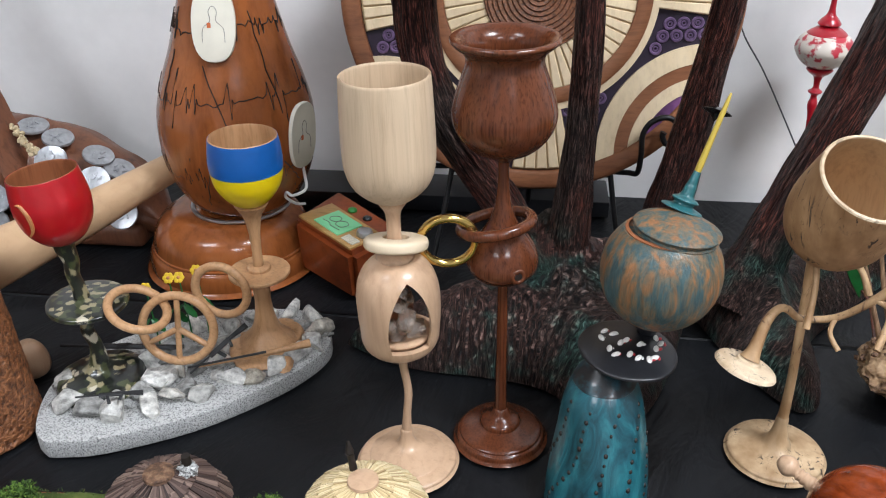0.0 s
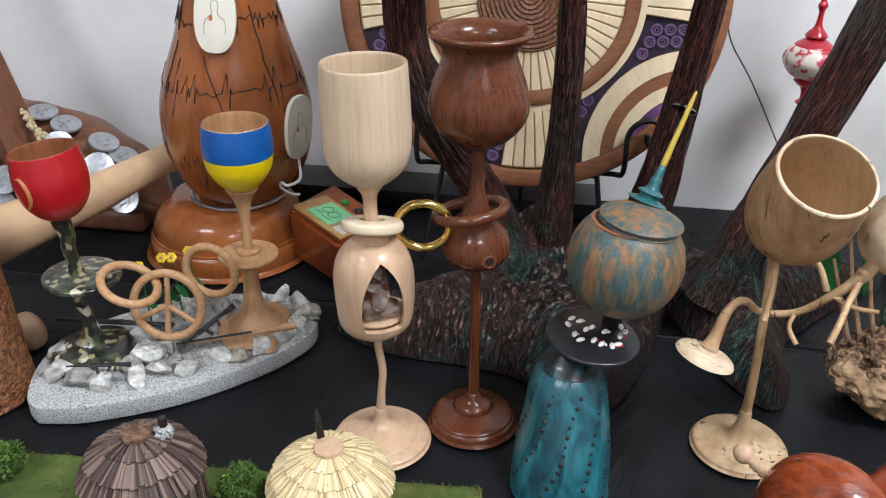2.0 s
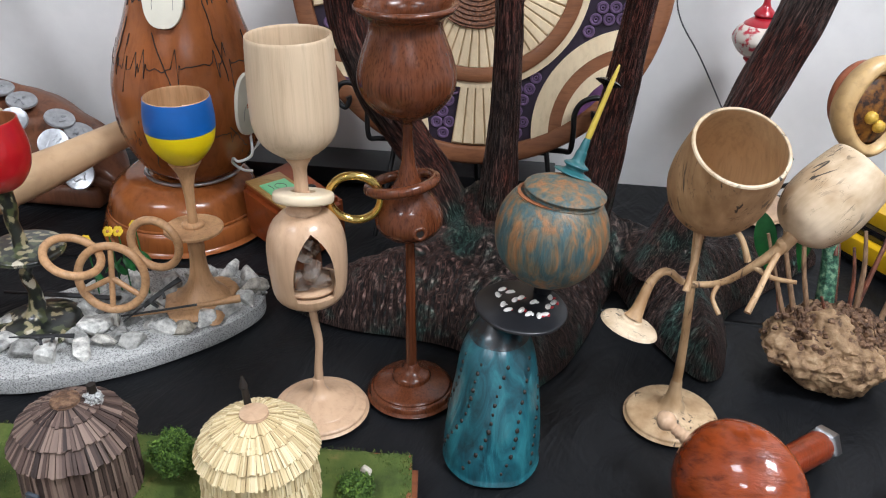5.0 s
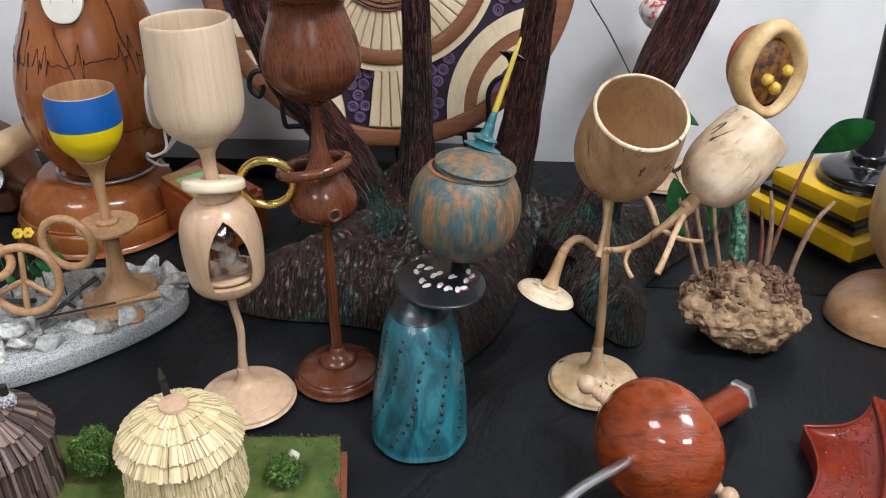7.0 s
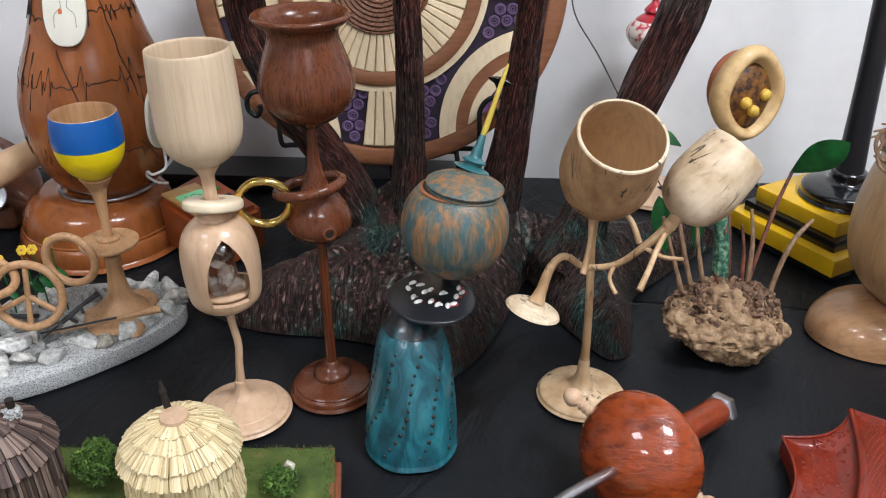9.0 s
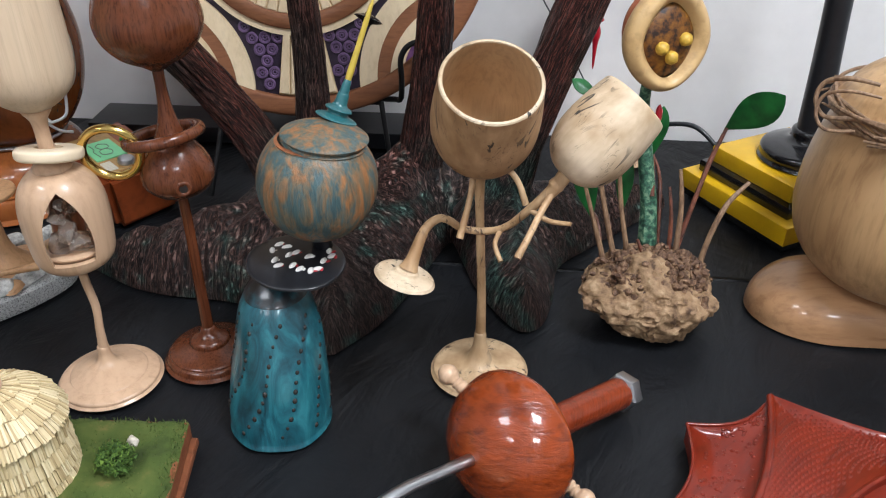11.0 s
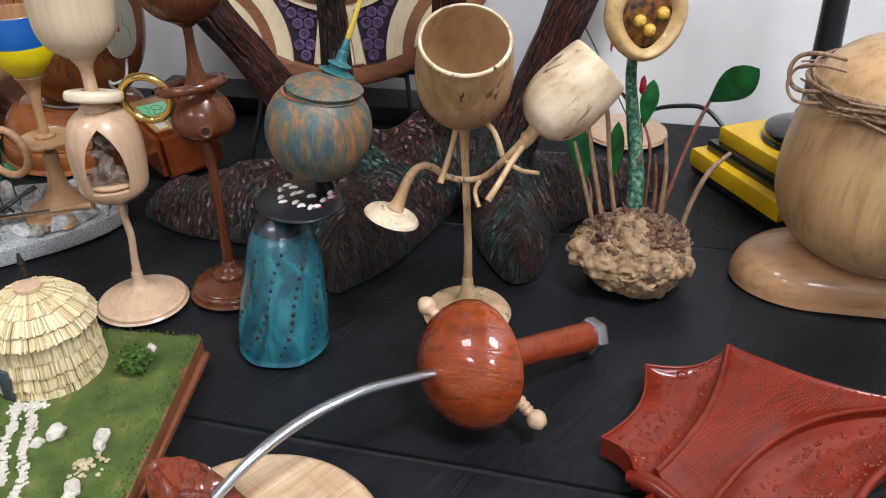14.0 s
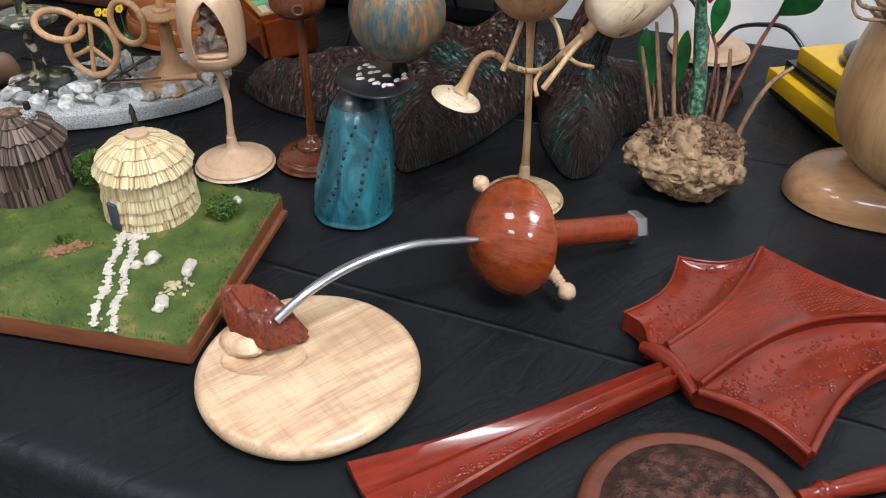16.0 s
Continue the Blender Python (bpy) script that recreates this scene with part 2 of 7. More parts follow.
swirl = mixc(nt, 0.004, coords(nt, (1, 1, 0.7)), node(nt, "ShaderNodeTexNoise", Scale=120.0, Detail=3.0).outputs["Color"], "ADD")
nt.links.new(swirl, vo.inputs["Vector"])
cr = nt.nodes.new("ShaderNodeValToRGB")
cr.color_ramp.interpolation = "CONSTANT"
for n_ in range(3):
    cr.color_ramp.elements.new(0.5)
for e_, (p_, c_) in zip(cr.color_ramp.elements, [(0, (0.008, 0.010, 0.009)), (0.36, (0.055, 0.065, 0.028)), (0.52, (0.30, 0.26, 0.15)), (0.62, (0.015, 0.018, 0.013)), (0.84, (0.55, 0.5, 0.38))]):
    e_.position, e_.color = p_, (*c_, 1)
nt.links.new(vo.outputs["Color"], cr.inputs[0])
nt.links.new(cr.outputs[0], b.inputs["Base Color"])
M_CONCRETE = two_tone("speckled_grey_concrete", [(0.36, (0.16, 0.16, 0.155)), (0.5, (0.46, 0.46, 0.45)), (0.7, (0.58, 0.58, 0.56))], 700, 0.85, relief=0.6, depth=0.002, detail=3)
M_STONE, nt, b = base_mat("grey_rubble_stone", 0.8)
oi = nt.nodes.new("ShaderNodeObjectInfo")
f = noise_out(nt, coords(nt), 130, 6, 0.65)
c = ramp(nt, f, [(0.32, (0.35, 0.35, 0.35)), (0.62, (1.15, 1.15, 1.15))])
t_ = ramp(nt, oi.outputs["Random"], [(0.0, (0.26, 0.26, 0.25)), (0.35, (0.46, 0.45, 0.42)), (0.7, (0.72, 0.71, 0.67)), (1.0, (0.44, 0.39, 0.31))])
nt.links.new(mixc(nt, 1.0, t_, c, "MULTIPLY"), b.inputs["Base Color"])
bump(nt, b, f, 0.5, 0.002)
M_GUN = plain("black_gunmetal", (0.012, 0.012, 0.013), 0.4)
M_CRACK = plain("black_crack_filler", (0.012, 0.007, 0.004), 0.6)
M_PAD = plain("ivory_plastic", (0.70, 0.66, 0.55), 0.45, vary=0.05)
M_INK = plain("grey_ink", (0.2, 0.18, 0.16), 0.7)
M_ORANGE = plain("orange_ink", (0.6, 0.13, 0.03), 0.6)
M_STEEL = plain("polished_steel", (0.50, 0.51, 0.53), 0.3, 1.0, vary=0.06, scale=90)
M_WHITEWIRE = plain("white_cable", (0.75, 0.74, 0.72), 0.45)
M_LCD = plain("green_lcd", (0.25, 0.72, 0.36), 0.35, vary=0.04)
M_GREENB = plain("green_button", (0.02, 0.2, 0.03), 0.35)
M_IRON = plain("black_wrought_iron", (0.012, 0.012, 0.013), 0.45, 0.3)
M_GOLD = plain("polished_brass", (0.72, 0.5, 0.16), 0.2, 1.0, vary=0.1)
M_WHITER = plain("ivory_ring", (0.74, 0.60, 0.42), 0.4, 0, 0.2, 0.06)

# tree bark: carved ridges follow the limb, or run down the skirt of the roots
M_BARK, nt, b = base_mat("dark_bark", 0.40, spec=0.3)
at_ = nt.nodes.new("ShaderNodeAttribute")
at_.attribute_name = "flow"
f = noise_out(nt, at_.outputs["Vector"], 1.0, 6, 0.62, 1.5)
# Groove shade and ridge highlights are put into the colour: black lows, pale tops.
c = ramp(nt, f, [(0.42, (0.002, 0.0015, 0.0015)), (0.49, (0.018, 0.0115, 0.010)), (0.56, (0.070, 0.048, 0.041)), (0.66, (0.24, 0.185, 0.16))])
g = noise_out(nt, coords(nt), 24, 4)
tm = ramp(nt, g, [(0.52, (0, 0, 0)), (0.62, (0.8, 0.8, 0.8))])
# green patches, with the same groove shade and ridge highlights painted in
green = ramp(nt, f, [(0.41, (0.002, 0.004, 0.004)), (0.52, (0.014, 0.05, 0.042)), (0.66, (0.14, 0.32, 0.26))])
zz = nt.nodes.new("ShaderNodeSeparateXYZ")
nt.links.new(coords(nt), zz.inputs[0])
low = ramp(nt, zz.outputs[2], [(0.09, (1, 1, 1)), (0.14, (0, 0, 0))])
tm = mixc(nt, 1.0, tm, low, "MULTIPLY")
patchy = ramp(nt, noise_out(nt, coords(nt), 13, 2), [(0.36, (0.1, 0.1, 0.1)), (0.56, (0.9, 0.9, 0.9))])
upper = ramp(nt, zz.outputs[2], [(0.06, (0.3, 0.3, 0.3)), (0.13, (1, 1, 1))])
red = mixc(nt, mixc(nt, 1.0, patchy, upper, "MULTIPLY"), c, mixc(nt, 1.0, c, (1.75, 0.72, 0.6), "MULTIPLY"))
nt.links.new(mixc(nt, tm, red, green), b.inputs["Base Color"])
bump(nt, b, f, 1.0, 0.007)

M_VERD, nt, b = base_mat("verdigris_stain", 0.5, 0, 0.1)
v = coords(nt, (330, 330, 42))
f = noise_out(nt, v, 1.0, 5, 0.6, 1.0)
big = noise_out(nt, coords(nt, (125, 125, 24)), 1.0, 5, 0.62, 0.5)
c1 = ramp(nt, big, [(0.40, (0.045, 0.095, 0.105)), (0.5, (0.14, 0.115, 0.075)), (0.62, (0.29, 0.125, 0.045))])
c2 = ramp(nt, f, [(0.3, (0.55, 0.6, 0.6)), (0.7, (1.25, 1.2, 1.15))])
nt.links.new(mixc(nt, 1.0, c1, c2, "MULTIPLY"), b.inputs["Base Color"])
bump(nt, b, f, 0.35, 0.0015)
M_TEAL, nt, b = base_mat("teal_stain", 0.33, 0, 0.35)
f = noise_out(nt, coords(nt, (60, 60, 14)), 1.0, 5, 0.6, 1.5)
nt.links.new(ramp(nt, f, [(0.3, (0.004, 0.022, 0.032)), (0.5, (0.009, 0.085, 0.11)), (0.72, (0.03, 0.19, 0.22))]), b.inputs["Base Color"])
bump(nt, b, f, 0.3, 0.002)
M_CREAMY = plain("pale_yellow_paint", (0.55, 0.40, 0.06), 0.4, 0, 0.2)
M_TEALTOP = plain("teal_finial", (0.02, 0.12, 0.13), 0.35, 0, 0.3)
M_BLACK = plain("satin_black", (0.011, 0.012, 0.015), 0.38, 0, 0.15, 0.3, 120, 0.15)
M_SHOULDER = two_tone("black_teal_stain", [(0.45, (0.004, 0.005, 0.007)), (0.62, (0.006, 0.045, 0.06))], 110, 0.35, 0, 0.3)
M_BLACKG = plain("gloss_black", (0.006, 0.006, 0.007), 0.2, 0, 0.4)
M_WHITE = plain("white_bead", (0.78, 0.76, 0.72), 0.4)
M_REDBEAD = plain("red_bead", (0.42, 0.02, 0.03), 0.35)
M_MUD = two_tone("tan_burl", [(0.34, (0.07, 0.034, 0.017)), (0.44, (0.23, 0.135, 0.068)), (0.58, (0.34, 0.215, 0.115)), (0.72, (0.46, 0.32, 0.19))], 95, 0.7, relief=0.9, depth=0.004, detail=7)
M_CRUST = two_tone("brown_burl_crust", [(0.34, (0.045, 0.02, 0.011)), (0.52, (0.15, 0.078, 0.042)), (0.7, (0.30, 0.18, 0.1))], 190, 0.7, relief=0.9, depth=0.003)
M_LEAF, nt, b = base_mat("green_leaf_paint", 0.4)
f = noise_out(nt, coords(nt, (60, 60, 60)), 1.0, 3)
nt.links.new(ramp(nt, f, [(0.3, (0.004, 0.06, 0.014)), (0.7, (0.012, 0.17, 0.035))]), b.inputs["Base Color"])
M_STEM = two_tone("mottled_green_stem", [(0.4, (0.012, 0.045, 0.03)), (0.52, (0.05, 0.15, 0.09)), (0.62, (0.2, 0.32, 0.2))], 190, 0.5)
M_TWIG = two_tone("brown_twig", [(0.3, (0.10, 0.05, 0.026)), (0.7, (0.33, 0.2, 0.11))], 1.0, 0.6, stretch=(260, 260, 40))
M_TWIGD = two_tone("dark_red_twig", [(0.35, (0.03, 0.012, 0.009)), (0.65, (0.2, 0.06, 0.03))], 90, 0.5)
M_PODIN = two_tone("speckled_amber", [(0.38, (0.018, 0.006, 0.003)), (0.48, (0.12, 0.042, 0.006)), (0.7, (0.26, 0.11, 0.012))], 160, 0.5)
M_PODBACK = wood("red_pod_back", (0.33, 0.10, 0.045), (0.2, 0.05, 0.02), 0.4, 0.2)
M_SEED = plain("yellow_seed", (0.62, 0.38, 0.05), 0.5, vary=0.3, scale=350, relief=0.4)
M_LAMPY = plain("yellow_lacquer", (0.72, 0.42, 0.008), 0.35, 0, 0.3, 0.1, 40)
M_STRAW, nt, b = base_mat("cream_straw", 0.7)
gi = nt.nodes.new("ShaderNodeNewGeometry")
nt.links.new(ramp(nt, gi.outputs["Random Per Island"], [(0.0, (0.42, 0.30, 0.15)), (0.4, (0.62, 0.48, 0.26)), (1.0, (0.78, 0.66, 0.42))]), b.inputs["Base Color"])
M_STRAWD, nt, b = base_mat("dark_straw", 0.7)
gi = nt.nodes.new("ShaderNodeNewGeometry")
nt.links.new(ramp(nt, gi.outputs["Random Per Island"], [(0.0, (0.022, 0.012, 0.01)), (0.5, (0.085, 0.05, 0.04)), (1.0, (0.24, 0.165, 0.13))]), b.inputs["Base Color"])
M_TURF = two_tone("green_turf", [(0.3, (0.026, 0.043, 0.006)), (0.48, (0.055, 0.086, 0.012)), (0.6, (0.082, 0.108, 0.019)), (0.72, (0.2, 0.15, 0.05))], 34, 0.9, relief=0.6, detail=9, depth=0.003)
M_BLADE, nt, b = base_mat("turf_fibres", 0.9)
gi = nt.nodes.new("ShaderNodeNewGeometry")
nt.links.new(ramp(nt, gi.outputs["Random Per Island"], [(0.0, (0.03, 0.06, 0.01)), (0.6, (0.085, 0.14, 0.025)), (1.0, (0.19, 0.17, 0.06))]), b.inputs["Base Color"])
M_BUSH, nt, b = base_mat("green_foam_leaves", 0.9)
gi = nt.nodes.new("ShaderNodeNewGeometry")
nt.links.new(ramp(nt, gi.outputs["Random Per Island"], [(0.0, (0.025, 0.06, 0.008)), (0.6, (0.065, 0.13, 0.018)), (1.0, (0.13, 0.22, 0.03))]), b.inputs["Base Color"])
M_BOARD = wood("red_brown_board", (0.25, 0.085, 0.038), (0.19, 0.06, 0.027), 0.5, 0.05, grain=(10, 120, 120))
M_CHALK = plain("white_pebble", (0.60, 0.54, 0.45), 0.8, vary=0.15, scale=400, relief=0.4)
M_BRICKD = plain("red_crumb", (0.3, 0.14, 0.075), 0.9, vary=0.3, scale=300, relief=0.5)
M_SLATE = plain("slate_blue_door", (0.06, 0.075, 0.095), 0.6, vary=0.3, scale=250)
M_COIN = plain("silver_coin", (0.46, 0.47, 0.49), 0.34, 0.75, vary=0.22, scale=170, relief=0.35)
M_LOG = wood("dark_red_log", (0.21, 0.08, 0.04), (0.06, 0.021, 0.011), 0.45, 0.2, grain=(120, 120, 14), relief=0.4)
M_HAMMERED = two_tone("pitted_brown_bark", [(0.35, (0.08, 0.027, 0.01)), (0.55, (0.28, 0.105, 0.04)), (0.75, (0.42, 0.18, 0.075))], 230, 0.45, 0, 0.2, relief=1.0, detail=3, depth=0.004)
M_CRUMB = plain("gold_crumb", (0.58, 0.46, 0.28), 0.5, vary=0.3, scale=200, relief=0.5)
M_TEXT, nt, b = base_mat("textured_dark_disc", 0.33)
vo = node(nt, "ShaderNodeTexVoronoi", Scale=130.0)
warp = mixc(nt, 0.012, coords(nt), node(nt, "ShaderNodeTexNoise", Scale=60.0, Detail=4.0).outputs["Color"], "ADD")
nt.links.new(warp, vo.inputs["Vector"])
fine_ = noise_out(nt, coords(nt), 420, 5, 0.6)
h_ = mixc(nt, 0.25, vo.outputs["Distance"], fine_)
nt.links.new(ramp(nt, h_, [(0.22, (0.15, 0.06, 0.04)), (0.42, (0.10, 0.037, 0.025)), (0.58, (0.03, 0.012, 0.009))]), b.inputs["Base Color"])
inv = node(nt, "ShaderNodeMath", op="SUBTRACT")
inv.inputs[0].default_value = 1.0
nt.links.new(h_, inv.inputs[1])
bump(nt, b, inv.outputs[0], 1.0, 0.006)
M_GLASS, nt, b = base_mat("smoky_crystal", 0.03)
b.inputs["Transmission Weight"].default_value = 0.8
b.inputs["IOR"].default_value = 1.52
nt.links.new(ramp(nt, noise_out(nt, coords(nt), 60, 3), [(0.38, (0.42, 0.27, 0.18)), (0.6, (0.92, 0.84, 0.76))]), b.inputs["Base Color"])
M_ORN = two_tone("white_red_marbling", [(0.50, (0.68, 0.6, 0.52)), (0.56, (0.5, 0.03, 0.05))], 60, 0.35, 0, 0.3, relief=0.02)
M_FINRED = plain("red_finial", (0.42, 0.008, 0.02), 0.3, 0, 0.4)
M_WIRE = plain("grey_wire", (0.12, 0.12, 0.125), 0.4, 0.7)
M_FLOWER = plain("yellow_petal", (0.75, 0.5, 0.02), 0.6)


# ---- shape helpers ----
def link_mesh(name, bm, material, sharp=38):
    me = bpy.data.meshes.new(name)
    bm.normal_update()
    bm.to_mesh(me)
    bm.free()
    for p in me.polygons:
        p.use_smooth = True
    me.set_sharp_from_angle(angle=radians(sharp))
    for m in material if isinstance(material, (list, tuple)) else [material]:
        me.materials.append(m)
    return new(name, me)


def part(name, bm, material, parent, label="", sharp=38, kind=""):
    ob = link_mesh(name, bm, material, sharp)
    ob.parent = parent
    return tagged(ob, label, kind=kind)


def thing(name, place, label, category, group="", kind=""):
    ob = new(name)
    ob.empty_display_size = 0.02
    ob.matrix_basis = place if isinstance(place, Matrix) else pose(*place)
    return tagged(ob, label, category, group, kind)


def single(name, bm, material, place, label, category, group="", kind="", sharp=38):
    ob = link_mesh(name, bm, material, sharp)
    ob.matrix_basis = place if isinstance(place, Matrix) else pose(*place)
    return tagged(ob, label, category, group, kind)


def spline(points, k=6):
    """Catmull-Rom through the points, k steps a span."""
    P = [Vector(p) for p in points]
    out = []
    for i in range(len(P) - 1):
        a, b_, c_, d = P[max(i - 1, 0)], P[i], P[i + 1], P[min(i + 2, len(P) - 1)]
        for s in range(k):
            t = s / k
            out.append(0.5 * (2 * b_ + (c_ - a) * t + (2 * a - 5 * b_ + 4 * c_ - d) * t * t + (3 * b_ - a - 3 * c_ + d) * t ** 3))
    out.append(P[-1])
    return out


def lathe(profile, n=56, k=5, bm=None, m=None, wob=0.0, seed=0.0):
    """Revolves (r, z) points, smoothed, about z; r = 0 ends close it."""
    bm = bm or bmesh.new()
    pr = spline([(r, z, 0) for r, z in profile], k) if k else [Vector((r, z, 0)) for r, z in profile]
    rings = []
    for p in pr:
        r, z = max(p[0], 0.0), p[1]
        if r < 1e-5:
            rings.append([bm.verts.new((0, 0, z))])
        else:
            ring = []
            for i in range(n):
                a = 2 * math.pi * i / n
                q = r * (1 + wob * noise.noise((math.cos(a) * 1.5 + seed, math.sin(a) * 1.5, z * 25))) if wob else r
                ring.append(bm.verts.new((q * math.cos(a), q * math.sin(a), z)))
            rings.append(ring)
    made = [v for r in rings for v in r]
    for a, b_ in zip(rings, rings[1:]):
        for i in range(n):
            j = (i + 1) % n
            if len(a) == 1 and len(b_) == 1:
                continue
            if len(a) == 1:
                bm.faces.new((a[0], b_[j], b_[i]))
            elif len(b_) == 1:
                bm.faces.new((a[i], a[j], b_[0]))
            else:
                bm.faces.new((a[i], a[j], b_[j], b_[i]))
    if m is not None:
        bmesh.ops.transform(bm, matrix=m, verts=made)
    return bm


def tube(points, radii, n=12, k=6, bm=None, ridge=0.0, flat=1.0, seed=0.0, uvs=False, freq=9.0, cap=True):
    """A tube along a smoothed path with its own radius at each point."""
    bm = bm or bmesh.new()
    pts = spline(points, k) if k else [Vector(p) for p in points]
    rr = [v[0] for v in spline([(r, 0, 0) for r in radii], k)] if k else list(radii)
    uv = bm.loops.layers.uv.verify() if uvs else None
    side = None
    girth = sum(rr) / len(rr)
    rings, run, runs = [], 0.0, []
    for i, p in enumerate(pts):
        d = (pts[min(i + 1, len(pts) - 1)] - pts[max(i - 1, 0)]).normalized()
        if side is None:
            side = d.cross(Vector((0, 0, 1)) if abs(d.z) < 0.9 else Vector((0, 1, 0))).normalized()
        side = (side - d * side.dot(d)).normalized()
        up = side.cross(d)
        if i:
            run += (p - pts[i - 1]).length
        runs.append(run)
        ring = []
        for j in range(n):
            a = 2 * math.pi * j / n
            c_, s_ = math.cos(a), math.sin(a)
            r = max(rr[i], 1e-4)
            if ridge:
                r *= 1 + ridge * noise.noise((c_ * freq + seed, s_ * freq, run * 22)) + 0.5 * ridge * noise.noise((c_ * 2.2, s_ * 2.2 + seed, run * 16))
            ring.append(bm.verts.new(p + side * c_ * r + up * s_ * r * flat))
        rings.append(ring)
    for i, (a, b_) in enumerate(zip(rings, rings[1:])):
        for j in range(n):
            q = (j + 1) % n
            f_ = bm.faces.new((a[j], a[q], b_[q], b_[j]))
            if uv:
                for lp, (u_, v_) in zip(f_.loops, ((j, i), (j + 1, i), (j + 1, i + 1), (j, i + 1))):
                    lp[uv].uv = (u_ / n * 6.283 * girth, runs[v_])
    if cap:
        bm.faces.new(rings[0][::-1])
        bm.faces.new(rings[-1])
    return bm


def torus(R, r, m=None, n=40, k=12, bm=None, flat=1.0, wob=0.0):
    bm = bm or bmesh.new()
    rings = []
    for i in range(n):
        a = 2 * math.pi * i / n
        rq = r * (1 + wob * math.sin(3 * a + 1))
        rings.append([bm.verts.new(((R + rq * math.cos(t)) * math.cos(a), (R + rq * math.cos(t)) * math.sin(a), rq * flat * math.sin(t))) for t in [2 * math.pi * j / k for j in range(k)]])
    made = [v for r_ in rings for v in r_]
    for i in range(n):
        a, b_ = rings[i], rings[(i + 1) % n]
        for j in range(k):
            bm.faces.new((a[j], b_[j], b_[(j + 1) % k], a[(j + 1) % k]))
    if m is not None:
        bmesh.ops.transform(bm, matrix=m, verts=made)
    return bm


def prism(outline, z0, z1, bevel=0.0, seg=2, bm=None, m=None):
    """A flat plate of the given outline with rounded edges."""
    own = bmesh.new()
    bot = [own.verts.new((x, y, z0)) for x, y in outline]
    top = [own.verts.new((x, y, z1)) for x, y in outline]
    n = len(outline)
    own.faces.new(bot[::-1])
    own.faces.new(top)
    for i in range(n):
        own.faces.new((bot[i], bot[(i + 1) % n], top[(i + 1) % n], top[i]))
    bmesh.ops.recalc_face_normals(own, faces=own.faces)
    if bevel:
        ed = [e for e in own.edges if e.verts[0].co.z == e.verts[1].co.z]
        bmesh.ops.bevel(own, geom=ed, offset=bevel, segments=seg, affect="EDGES", profile=0.6)
    return join_into(bm, own, m)


def join_into(bm, own, m=None):
    if m is not None:
        bmesh.ops.transform(own, matrix=m, verts=own.verts)
    if bm is None:
        return own
    me = bpy.data.meshes.new("tmp")
    own.to_mesh(me)
    own.free()
    bm.from_mesh(me)
    bpy.data.meshes.remove(me)
    return bm


def box(sx, sy, sz, m=None, bevel=0.0, bm=None, seg=2):
    own = bmesh.new()
    bmesh.ops.create_cube(own, size=1.0, matrix=Matrix.Diagonal((sx, sy, sz, 1)))
    if bevel:
        bmesh.ops.bevel(own, geom=own.edges[:], offset=bevel, segments=seg, affect="EDGES", profile=0.6)
    return join_into(bm, own, m)


def blob(r, m=None, sub=2, rough=0.2, freq=1.2, seed=0.0, bm=None, scale=(1, 1, 1), flatten=None):
    own = bmesh.new()
    bmesh.ops.create_icosphere(own, subdivisions=sub, radius=1.0)
    for v in own.verts:
        d = v.co.normalized()
        k = 1 + rough * noise.noise(d * freq + Vector((seed, seed * 1.7, 3.1))) + 0.4 * rough * noise.noise(d * freq * 3 + Vector((seed, 0, 0)))
        v.co = Vector((d.x * scale[0], d.y * scale[1], d.z * scale[2])) * k * r
        if flatten is not None and v.co.z < flatten:
            v.co.z = flatten
    return join_into(bm, own, m)


def rock(r, seed, scale=(1, 1, 0.7), soft=0.07):
    """An angular stone: a hull of scattered points with softened edges."""
    rnd = random.Random(seed)
    own = bmesh.new()
    for _ in range(11):
        d = Vector((rnd.gauss(0, 1), rnd.gauss(0, 1), rnd.gauss(0, 1))).normalized() * r * rnd.uniform(0.85, 1.1)
        own.verts.new((d.x * scale[0], d.y * scale[1], d.z * scale[2]))
    res = bmesh.ops.convex_hull(own, input=own.verts)
    loose = [v for v in own.verts if not v.link_faces]
    bmesh.ops.delete(own, geom=loose, context="VERTS")
    if soft:
        bmesh.ops.bevel(own, geom=own.edges[:], offset=r * soft, segments=1, affect="EDGES")
    return own


def frame_to(origin, axis, spin=0.0):
    """A pose whose z runs along axis."""
    return Matrix.Translation(origin) @ Vector(axis).to_track_quat("Z", "Y").to_matrix().to_4x4() @ pose(0, 0, 0, 0, 0, spin)


def sphere(r, m, bm=None, scale=(1, 1, 1), u=16, v=10):
    own = bmesh.new()
    bmesh.ops.create_uvsphere(own, u_segments=u, v_segments=v, radius=r)
    bmesh.ops.transform(own, matrix=m @ Matrix.Diagonal((*scale, 1)), verts=own.verts)
    return join_into(bm, own)


def carve(ob, cutter):
    """Cuts the bmesh cutter out of ob, once and for all."""
    tool = link_mesh("cutter", cutter, M_MAPLE)
    tool.parent = ob.parent
    tool.matrix_basis = ob.matrix_basis
    mod = ob.modifiers.new("cut", "BOOLEAN")
    mod.operation, mod.object, mod.solver = "DIFFERENCE", tool, "EXACT"
    bpy.context.view_layer.update()
    deps = bpy.context.evaluated_depsgraph_get()
    me = bpy.data.meshes.new_from_object(ob.evaluated_get(deps))
    ob.modifiers.clear()
    ob.data = me
    bpy.data.objects.remove(tool)
    for p in me.polygons:
        p.use_smooth = True
    me.set_sharp_from_angle(angle=radians(38))
    return ob


